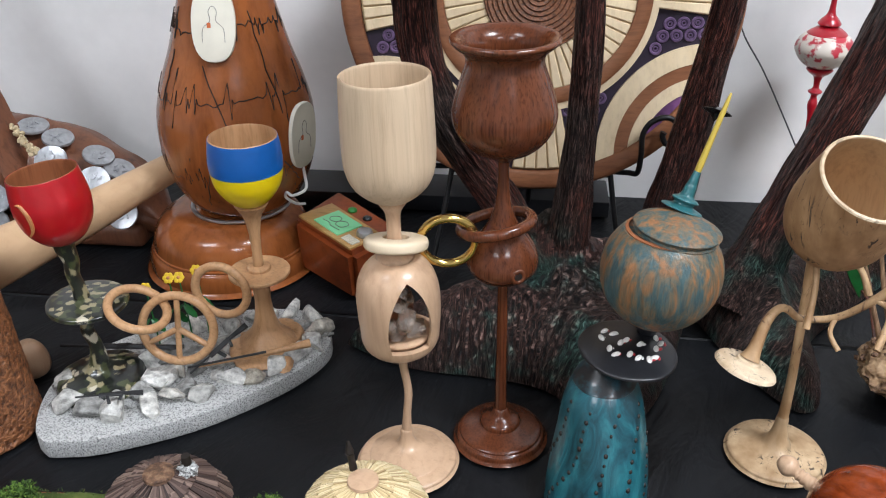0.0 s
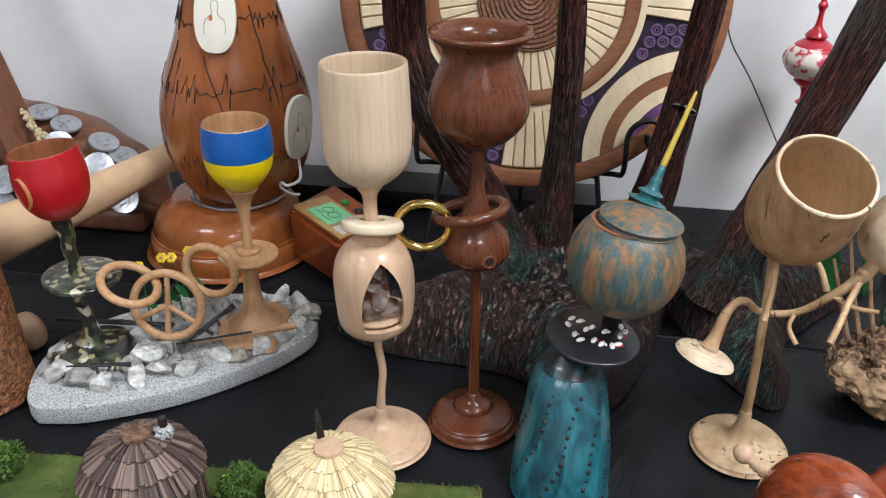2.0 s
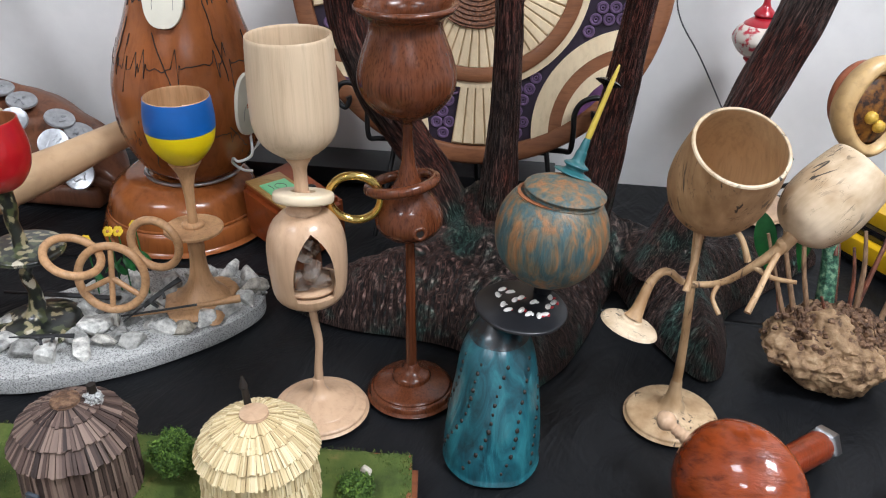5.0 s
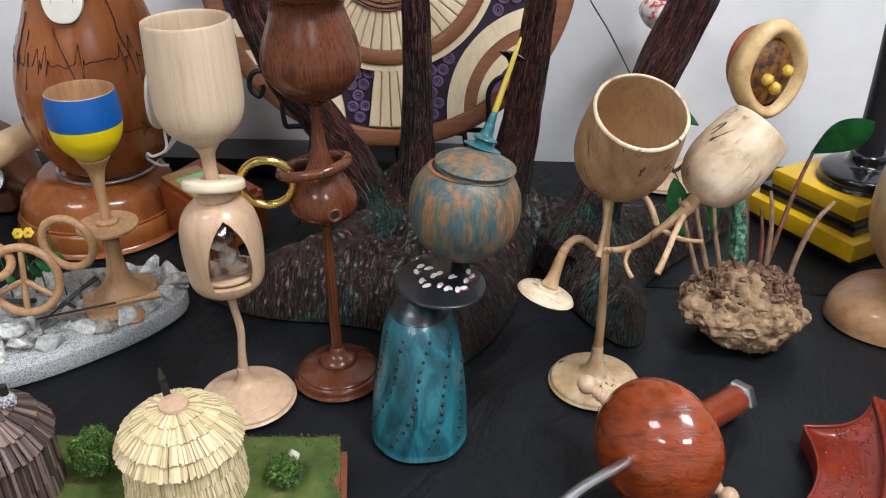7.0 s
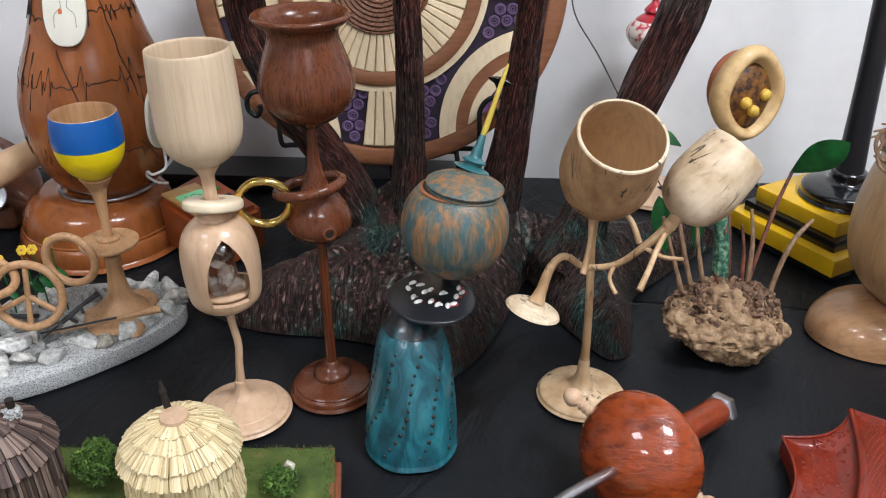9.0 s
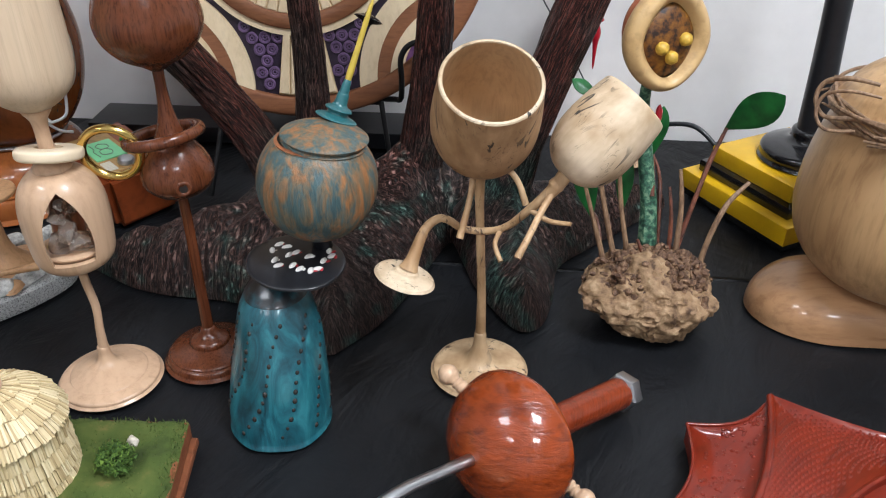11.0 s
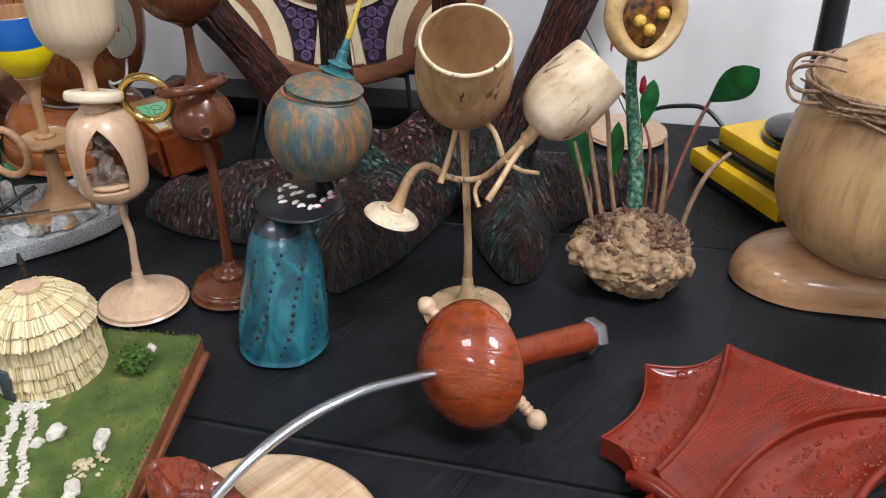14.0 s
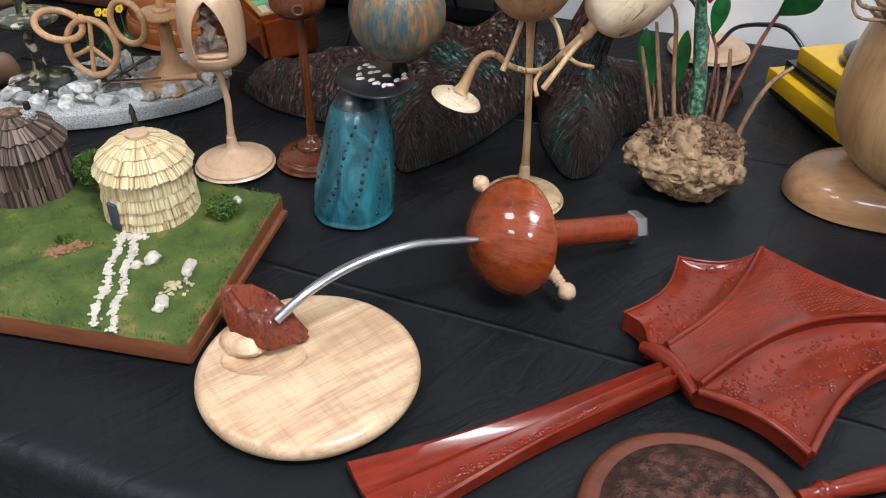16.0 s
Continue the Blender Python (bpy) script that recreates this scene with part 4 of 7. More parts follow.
def heartbeat_vase():
    v = thing("vase", pose(-0.309, 0.648, 0.0, 0, 1.8, 0), "tall glossy cherry wood vase with black heartbeat cracks", "vase")
    part("body", lathe(VASE, 96), M_VASE, v)
    part("collar", torus(0.0545, 0.0024, pose(-0.004, 0, 0.0735, 0, -1.8, 0), 72, 8), M_STEEL, v, "thin bright metal ring")
    rnd = random.Random(7)

    def crack(samples, w):
        pts = []
        for a, z in samples:
            r = vase_radius(z) + 0.0006
            pts.append((r * math.sin(a), -r * math.cos(a), z))
        return tube(pts, [w] * len(pts), 5, 0)
    for z0, amp in ((0.283, 0.018), (0.214, 0.024), (0.135, 0.02)):
        a, s = -1.7, []
        while a < 1.7:
            s.append((a, z0 + rnd.uniform(-0.003, 0.003) + 0.006 * math.sin(a * 2)))
            a += rnd.uniform(0.03, 0.08)
            if rnd.random() < 0.27:
                h = rnd.uniform(0.4, 1.3) * amp
                s += [(a, z0 + h), (a + 0.03, z0 - h * rnd.uniform(0.4, 1.2)), (a + 0.05, z0 + h * 0.3)]
                a += 0.07
        part("heartbeat_line", crack(s, 0.00058), M_CRACK, v, "jagged black inlaid line")
    for a0, z0, a1, z1 in ((-0.1, 0.25, 0.35, 0.17), (0.75, 0.30, 0.95, 0.20), (0.0, 0.16, -0.2, 0.10), (-0.75, 0.26, -0.8, 0.2), (0.9, 0.15, 1.2, 0.12)):
        s = [(a0 + (a1 - a0) * i / 9 + rnd.uniform(-0.015, 0.015), z0 + (z1 - z0) * i / 9) for i in range(10)]
        part("crack", crack(s, 0.0006), M_CRACK, v)
    p = thing("vase_plinth", (-0.326, 0.648, 0.0), "glossy round cherry wood plinth under the vase", "plinth")
    part("disc", lathe([(0, 0), (0.093, 0.0), (0.0957, 0.006), (0.0957, 0.016), (0.0935, 0.024), (0.0905, 0.027), (0.0895, 0.03), (0.087, 0.044), (0.08, 0.057), (0.068, 0.066), (0.055, 0.071), (0.0, 0.0715)], 96), M_VASE, p)

    part("bead", torus(0.0895, 0.0018, pose(0, 0, 0.0285), 80, 8), M_VASE, p)

    def pad(z, a, tilt):
        r = vase_radius(z) + 0.0025
        m = pose(-0.309 + 0.0314 * z, 0.648, 0) @ Matrix.Translation((r * math.sin(a), -r * math.cos(a), z)) @ pose(0, 0, 0, 90 + tilt, 0, math.degrees(a))
        q = thing("electrode_pad", m, "oval ivory pad with a faint line drawing", "pad", "electrode pads")
        o = []
        for i in range(36):
            t = 2 * math.pi * i / 36
            o.append((0.0215 * abs(math.cos(t)) ** 0.75 * (1 if math.cos(t) > 0 else -1), 0.036 * abs(math.sin(t)) ** 0.85 * (1 if math.sin(t) > 0 else -1)))
        part("plate", prism(o, -0.002, 0.003, 0.001, 2), M_PAD, q)
        part("drawing", tube([(-0.011, -0.017, 0.0031), (-0.01, -0.004, 0.0031), (-0.003, 0.003, 0.0031), (-0.004, 0.012, 0.0031), (0, 0.017, 0.0031), (0.004, 0.012, 0.0031), (0.003, 0.003, 0.0031), (0.01, -0.004, 0.0031), (0.011, -0.017, 0.0031)], [0.0003] * 9, 5, 4), M_INK, q, "thin grey pencil lines")
        part("mark", box(0.0035, 0.005, 0.0006, pose(-0.004, -0.001, 0.0032)), M_ORANGE, q, "small orange square")
    pad(0.289, 0.09, -18)
    pad(0.169, 1.2, 4)
    wire = [(-0.232, 0.632, 0.136), (-0.226, 0.62, 0.122), (-0.222, 0.605, 0.112), (-0.235, 0.60, 0.106), (-0.243, 0.605, 0.107), (-0.247, 0.612, 0.098), (-0.238, 0.618, 0.088), (-0.231, 0.628, 0.083)]
    single("cable", tube(wire, [0.0016] * 8, 8, 6), M_WHITEWIRE, (0, 0, 0), "thin white cable from pad to monitor", "cable")


def monitor():
    # a small mahogany box with a sloping oak top
    c = [(-0.2425, 0.612), (-0.163, 0.545), (-0.118, 0.612), (-0.207, 0.692)]
    t = thing("wooden_monitor", (0, 0, 0), "red mahogany box with green screen in an oak top", "monitor")
    bm = bmesh.new()
    low = [bm.verts.new((x * 1.0 + 0.0, y + 0.012, 0.001)) for x, y in c]
    top = [bm.verts.new((x, y, z)) for (x, y), z in zip(c, (0.074, 0.066, 0.066, 0.074))]
    bm.faces.new(low[::-1])
    bm.faces.new(top)
    for i in range(4):
        bm.faces.new((low[i], low[(i + 1) % 4], top[(i + 1) % 4], top[i]))
    bmesh.ops.recalc_face_normals(bm, faces=bm.faces)
    bmesh.ops.bevel(bm, geom=bm.edges[:], offset=0.007, segments=4, affect="EDGES")
    part("case", bm, M_DEVICE, t)
    o = Vector((-0.2425, 0.612, 0.0742))
    ux = (Vector((-0.163, 0.545, 0.0662)) - o).normalized()
    uy = (Vector((-0.207, 0.692, 0.0742)) - o).normalized()
    uz = ux.cross(uy).normalized()
    uy = uz.cross(ux)
    m = Matrix((ux.to_4d(), uy.to_4d(), uz.to_4d(), o.to_4d())).transposed()
    m[3][0] = m[3][1] = m[3][2] = 0.0
    m[3][3] = 1.0

    def plate(name, x0, x1, y0, y1, z, mat_, label="", bev=0.0006):
        return part(name, box(x1 - x0, y1 - y0, 0.003, m @ pose((x0 + x1) / 2, (y0 + y1) / 2, z), bev), mat_, t, label)
    plate("top_panel", 0.004, 0.094, 0.006, 0.052, 0.0006, M_OAKTOP, "yellow oak inlaid top")
    scr = plate("screen", 0.024, 0.066, 0.012, 0.046, 0.0022, M_LCD, "pale green liquid crystal screen")
    for k, pts in enumerate(([(0.031, 0.03), (0.036, 0.037), (0.043, 0.036), (0.044, 0.028), (0.036, 0.025), (0.031, 0.03)], [(0.044, 0.03), (0.05, 0.036), (0.058, 0.033), (0.056, 0.024), (0.047, 0.024), (0.044, 0.03)], [(0.03, 0.02), (0.04, 0.021), (0.046, 0.018), (0.06, 0.019)])):
        part("trace", tube([m @ Vector((x, y, 0.0039)) for x, y in pts], [0.0004] * len(pts), 5, 4), M_INK, scr, "thin dark drawn line")
    part("knob", lathe([(0, 0), (0.0085, 0), (0.0085, 0.004), (0.007, 0.006), (0, 0.0065)], 28, m=m @ pose(0.082, 0.036, 0.002)), M_STEEL, t, "round brushed metal knob")
    for i in range(6):
        part("key", box(0.0022, 0.011, 0.002, m @ pose(0.0735 + 0.0032 * i, 0.017, 0.0025)), M_PAD, t, "small ivory key")
    part("button", sphere(0.0055, m @ pose(0.03, 0.061, 0.001), None, (1, 1, 0.6)), M_GREENB, t, "green push button")
    part("button", sphere(0.0055, m @ pose(0.055, 0.062, 0.001), None, (1, 1, 0.6)), M_BLACKG, t, "black push button")


heartbeat_vase()
monitor()


# ---- carved round platter on a wrought-iron easel ----
def platter():
    m = Matrix.Translation((0.0175, 0.688, 0.305)) @ pose(0, 0, 0, 90 - 10, 0, 0) @ pose(0, 0, 0, 0, 0, 3.5)
    t = thing("wall_platter", m, "large round inlaid wood platter with carved centre and purple tiles", "platter")
    R, D = 0.207, 0.241
    Ri = 0.186
    part("back", lathe([(0, -0.014), (R - 0.03, -0.014), (R - 0.004, -0.006), (R - 0.004, 0.0), (0, 0.0)], 120, 0), M_PURPLE, t, "deep purple ground")
    part("rim", lathe([(Ri, -0.004), (Ri, 0.004), (Ri + 0.004, 0.0065), (R - 0.004, 0.006), (R, 0.0), (R - 0.006, -0.01), (Ri, -0.012)], 120, 3), M_PLATB, t, "brown wooden rim")

    def band(cx, cy, head, r1, r2, z, mat_, name, label):
        bm = bmesh.new()
        n = 40
        rows = []
        for r in (r1, r2):
            lim = math.acos(max(-1, min(1, (r * r + D * D - Ri * Ri) / (2 * r * D))))
            rows.append([(cx + r * math.cos(head + lim * s), cy + r * math.sin(head + lim * s)) for s in [-1 + 2 * i / n for i in range(n + 1)]])
        out = rows[1] + rows[0][::-1]
        b_, tp = [bm.verts.new((x, y, 0.0)) for x, y in out], [bm.verts.new((x, y, z)) for x, y in out]
        k = len(out)
        for i in range(k):
            bm.faces.new((b_[i], b_[(i + 1) % k], tp[(i + 1) % k], tp[i]))
        for i in range(n):
            bm.faces.new((tp[i], tp[i + 1], tp[k - 2 - i], tp[k - 1 - i]))
        bmesh.ops.recalc_face_normals(bm, faces=bm.faces)
        part(name, bm, mat_, t, label)
    LIM = math.acos((0.066 ** 2 + D * D - Ri * Ri) / (2 * 0.066 * D))
    for deg in (-45, -135, 45, 135):
        a = radians(deg)
        cx, cy = D * math.cos(a), D * math.sin(a)
        head = a + math.pi
        band(cx, cy, head, 0.094, 0.113, 0.0045, M_PLATC, "arch", "cream curved inlay band")
        band(cx, cy, head, 0.080, 0.094, 0.0035, M_PLATB, "arch", "brown curved inlay band")
        band(cx, cy, head, 0.066, 0.080, 0.0045, M_PLATC, "arch", "cream curved inlay band")
        lens = [(cx + 0.066 * math.cos(head + LIM * s), cy + 0.066 * math.sin(head + LIM * s)) for s in [-1 + i / 12 for i in range(25)]]
        a0, a1 = math.atan2(lens[-1][1], lens[-1][0]), math.atan2(lens[0][1], lens[0][0])
        if a1 - a0 > math.pi:
            a1 -= 2 * math.pi
        if a0 - a1 > math.pi:
            a1 += 2 * math.pi
        lens += [(Ri * math.cos(a0 + (a1 - a0) * i / 16), Ri * math.sin(a0 + (a1 - a0) * i / 16)) for i in range(1, 16)]
        part("arch", prism(lens, 0.0, 0.003), M_STRIPE, t, "striped purple inlay")

    def sector(r1, r2, a0, a1, z, bm=None):
        n = max(2, int((a1 - a0) / 0.05))
        o = [(r2 * math.cos(a0 + (a1 - a0) * i / n), r2 * math.sin(a0 + (a1 - a0) * i / n)) for i in range(n + 1)]
        o += [(r1 * math.cos(a1 + (a0 - a1) * i / n), r1 * math.sin(a1 + (a0 - a1) * i / n)) for i in range(n + 1)]
        return prism(o, 0.0, z, 0.0009, 1, bm)
    for c0, half, ribs in ((-90, 10.0, 5), (0, 10.0, 5), (90, 10.0, 5), (180, 10.0, 5)):
        q = part("panel", sector(0.110, Ri - 0.001, radians(c0 - half), radians(c0 + half), 0.003), M_PLATG, t, "grooved cream panel")
        for i in range(ribs):
            a = radians(c0 - half + 2 * half * i / ribs)
            part("rib", sector(0.113, Ri - 0.003, a + 0.004, a + radians(2 * half / ribs) - 0.004, 0.006), M_PLATC, q)
    part("outer_fillet", lathe([(0.1125, 0.0), (0.1125, 0.0062), (0.121, 0.0062), (0.121, 0.0)], 120, 0), M_PLATC, t, "cream ring")
    part("ring", lathe([(0.0985, 0.0), (0.0985, 0.008), (0.1005, 0.0095), (0.112, 0.0095), (0.114, 0.008), (0.114, 0.0)], 120, 0), M_PLATB, t, "brown ring")
    part("sunburst_ground", lathe([(0.054, 0.004), (0.099, 0.004), (0.099, 0.0), (0.054, 0.0)], 96, 0), M_PLATG, t)
    for i in range(52):
        a = 2 * math.pi * i / 52
        part("ray", sector(0.056, 0.0985, a + 0.008, a + 2 * math.pi / 52 - 0.008, 0.0068), M_PLATC, t)
    pr = [(0, 0.010)]
    for i in range(1, 12):
        pr += [(0.005 * i - 0.002, 0.010), (0.005 * i - 0.0008, 0.0082)]
    pr += [(0.056, 0.0095), (0.0575, 0.006), (0.0575, 0.0)]
    part("medallion", lathe(pr, 96, 0), M_CARVE, t, "brown carved medallion of fine rings")
    # ring-stamped purple tiles
    st = bmesh.new()
    for i in range(-17, 18):
        for j in range(-17, 18):
            x, y = 0.0138 * (i + 0.5 * (j % 2)), 0.0122 * j
            r = math.hypot(x, y)
            if not 0.124 < r < 0.184:
                continue
            ang = math.degrees(math.atan2(y, x))
            if min(abs((ang - c0 + 180) % 360 - 180) - hf for c0, hf in ((-90, 12.2), (0, 12.2), (90, 12.2), (180, 12.2))) < 0:
                continue
            if min(math.hypot(x - D * math.cos(radians(d)), y - D * math.sin(radians(d))) for d in (-45, -135, 45, 135)) < 0.1185:
                continue
            torus(0.0050, 0.0017, pose(x, y, 0.001), 18, 6, st)
            torus(0.0020, 0.0009, pose(x, y, 0.001), 12, 6, st)
    part("stamped_ring_field", st, M_LILAC, t, "lilac stamped rings", kind="stuff")

    e = thing("easel", (0.0, 0.0, 0.0), "black wrought-iron scroll easel", "easel")
    for s, x in ((1, 0.14), (-1, -0.106)):
        part("leg", tube([(x - s * 0.015, 0.64, 0.004), (x - s * 0.028, 0.66, 0.07), (x - s * 0.038, 0.675, 0.13)], [0.003, 0.003, 0.003], 10), M_IRON, e)
        hook = [(x - s * 0.034, 0.668, 0.118), (x - s * 0.018, 0.655, 0.123), (x - s * 0.010, 0.645, 0.128), (x - s * 0.0085, 0.643, 0.15), (x - s * 0.009, 0.643, 0.172), (x - s * 0.001, 0.643, 0.186), (x + s * 0.014, 0.643, 0.191), (x + s * 0.024, 0.643, 0.184), (x + s * 0.025, 0.643, 0.17), (x + s * 0.016, 0.643, 0.162), (x + s * 0.011, 0.643, 0.17), (x + s * 0.012, 0.643, 0.175)]
        part("scroll", tube(hook, [0.003] * 11 + [0.0036], 10, 5), M_IRON, e)
    part("rail", tube([(-0.07, 0.672, 0.112), (0.104, 0.672, 0.112)], [0.003, 0.003], 10, 0), M_IRON, e)
    part("back_leg", tube([(0.017, 0.80, 0.004), (0.017, 0.71, 0.14)], [0.003, 0.003], 10, 0), M_IRON, e)
    single("riser_box", box(0.42, 0.07, 0.022, pose(0, 0, 0.0115), 0.002), M_BLACK, (-0.09, 0.822, 0.001), "low black cloth-covered riser behind the platter", "riser")


platter()


# ---- carved tree root ----
def tree_root():
    t = thing("tree_sculpture", (0, 0, 0), "dark carved tree root with rising trunks and bark ridges", "sculpture")

    def flow_of(ob, vectors):
        lay = ob.data.attributes.new("flow", "FLOAT_VECTOR", "POINT")
        lay.data.foreach_set("vector", [c for v in vectors for c in v])

    # the skirt of roots: a mound that falls in rounded flanks to this outline on the table
    foot = [(-0.158, 0.482), (-0.112, 0.456), (-0.07, 0.445), (-0.02, 0.441), (0.035, 0.428), (0.075, 0.392), (0.098, 0.369), (0.114, 0.384), (0.137, 0.418), (0.157, 0.467), (0.176, 0.53), (0.190, 0.566), (0.204, 0.53), (0.222, 0.478), (0.250, 0.43), (0.266, 0.417), (0.283, 0.428), (0.294, 0.47), (0.301, 0.525), (0.337, 0.57), (0.385, 0.622), (0.426, 0.668), (0.375, 0.662), (0.30, 0.645), (0.2, 0.652), (0.1, 0.64), (0.0, 0.605), (-0.06, 0.553), (-0.115, 0.512)]
    rim = np.array([(p.x, p.y) for p in spline([(x, y, 0) for x, y in foot + foot[:1]], 12)])[:-1]
    stems = [(0.014, 0.572), (0.056, 0.558), (0.146, 0.603), (0.236, 0.546)]
    step = 0.0028
    xs, ys = np.arange(-0.175, 0.445, step), np.arange(0.352, 0.69, step)
    gx, gy = np.meshgrid(xs, ys, indexing="ij")
    P = np.stack([gx.ravel(), gy.ravel()], 1)
    d2 = ((P[:, None, :] - rim[None, :, :]) ** 2).sum(2)
    near = d2.argmin(1)
    d = np.sqrt(d2.min(1))
    inside = np.zeros(len(P), bool)
    for (ax, ay), (bx, by) in zip(rim, np.roll(rim, -1, 0)):
        if ay != by:
            hit = ((ay > P[:, 1]) != (by > P[:, 1])) & (P[:, 0] < (bx - ax) * (P[:, 1] - ay) / (by - ay) + ax)
            inside ^= hit
    inside = inside.reshape(gx.shape)
    cell = inside[:-1, :-1] | inside[1:, :-1] | inside[:-1, 1:] | inside[1:, 1:]
    bm = bmesh.new()
    made, flows = {}, []

    def vert(i, j):
        if (i, j) not in made:
            n = i * len(ys) + j
            bx, by = rim[near[n]]
            if inside[i, j]:
                x, y, dist = P[n][0], P[n][1], float(d[n])
                h = 0.060 * (1 - (1 - min(dist / 0.062, 1.0)) ** 2) ** 0.62
                h += sum((0.052 if k else 0.03) * math.exp(-(math.hypot(x - sx, y - sy) / 0.033) ** 1.6) for k, (sx, sy) in enumerate(stems)) * min(1.0, dist / 0.03)
                h *= 1 + 0.14 * noise.noise((x * 38, y * 38, 1.0))
                fl = (bx * 980 + x * 90, by * 980 + y * 90, h * 60)
                h += 0.0022 * min(1.0, dist / 0.01) * noise.noise((fl[0] * 0.24, fl[1] * 0.24, fl[2] * 0.2))
            else:
                x, y, h = bx, by, 0.0
                fl = (bx * 980 + x * 90, by * 980 + y * 90, 0.0)
            made[(i, j)] = bm.verts.new((x, y, max(h, 0.0) + 0.0005))
            flows.append(fl)
        return made[(i, j)]
    for i in range(len(xs) - 1):
        for j in range(len(ys) - 1):
            if cell[i, j]:
                bm.faces.new((vert(i, j), vert(i + 1, j), vert(i + 1, j + 1), vert(i, j + 1)))
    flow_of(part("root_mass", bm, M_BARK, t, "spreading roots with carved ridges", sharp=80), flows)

    def limb(pts, radii, seed, n=64, k=9):
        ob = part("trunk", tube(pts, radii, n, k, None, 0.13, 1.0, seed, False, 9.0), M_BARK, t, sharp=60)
        line = spline(pts, k)
        A = np.array([tuple(p) for p in line])
        run = np.concatenate([[0], np.cumsum(np.linalg.norm(np.diff(A, axis=0), axis=1))])
        V = np.array([tuple(v.co) for v in ob.data.vertices])
        near_ = ((V[:, None, :] - A[None, :, :]) ** 2).sum(2).argmin(1)
        R = V - A[near_]
        flow_of(ob, [(r[0] * 800 + seed, r[1] * 800, run[q] * 50) for r, q in zip(R, near_)])
    limb([(0.018, 0.575, 0.03), (0.011, 0.567, 0.075), (-0.005, 0.558, 0.118), (-0.032, 0.545, 0.168), (-0.061, 0.522, 0.225), (-0.078, 0.509, 0.275), (-0.085, 0.503, 0.315), (-0.0865, 0.50, 0.348)], [0.034, 0.023, 0.0205, 0.0195, 0.0185, 0.0175, 0.0175, 0.0175], 7.0)
    limb([(0.056, 0.56, 0.03), (0.056, 0.557, 0.08), (0.059, 0.548, 0.15), (0.0605, 0.54, 0.22), (0.06, 0.525, 0.30), (0.058, 0.517, 0.36), (0.056, 0.50, 0.5)], [0.036, 0.0235, 0.0172, 0.014, 0.0125, 0.0118, 0.011], 8.0)
    limb([(0.14, 0.60, 0.03), (0.152, 0.605, 0.07), (0.163, 0.60, 0.14), (0.17, 0.59, 0.205), (0.176, 0.572, 0.28), (0.181, 0.56, 0.34), (0.195, 0.54, 0.5)], [0.036, 0.025, 0.0205, 0.018, 0.0145, 0.0135, 0.012], 9.0)
    limb([(0.232, 0.545, 0.04), (0.246, 0.548, 0.095), (0.27, 0.555, 0.165), (0.298, 0.563, 0.237), (0.325, 0.575, 0.31), (0.345, 0.585, 0.37), (0.39, 0.6, 0.5)], [0.04, 0.0255, 0.0215, 0.0215, 0.022, 0.022, 0.021], 10.0)

    bowl = thing("bowl", (-0.084, 0.50, 0.3485), "brown turned wooden bowl resting on a carved trunk", "bowl")
    part("shell", lathe([(0, 0), (0.024, 0.0), (0.030, 0.002), (0.048, 0.011), (0.066, 0.026), (0.076, 0.046), (0.078, 0.06), (0.075, 0.061), (0.072, 0.046), (0.062, 0.029), (0.044, 0.015), (0, 0.008)], 72), M_PLATB, bowl)
    part("foot_ring", torus(0.029, 0.0022, pose(0, 0, 0.0022), 48, 8), M_ROSE, bowl, "dark turned foot ring")


tree_root()


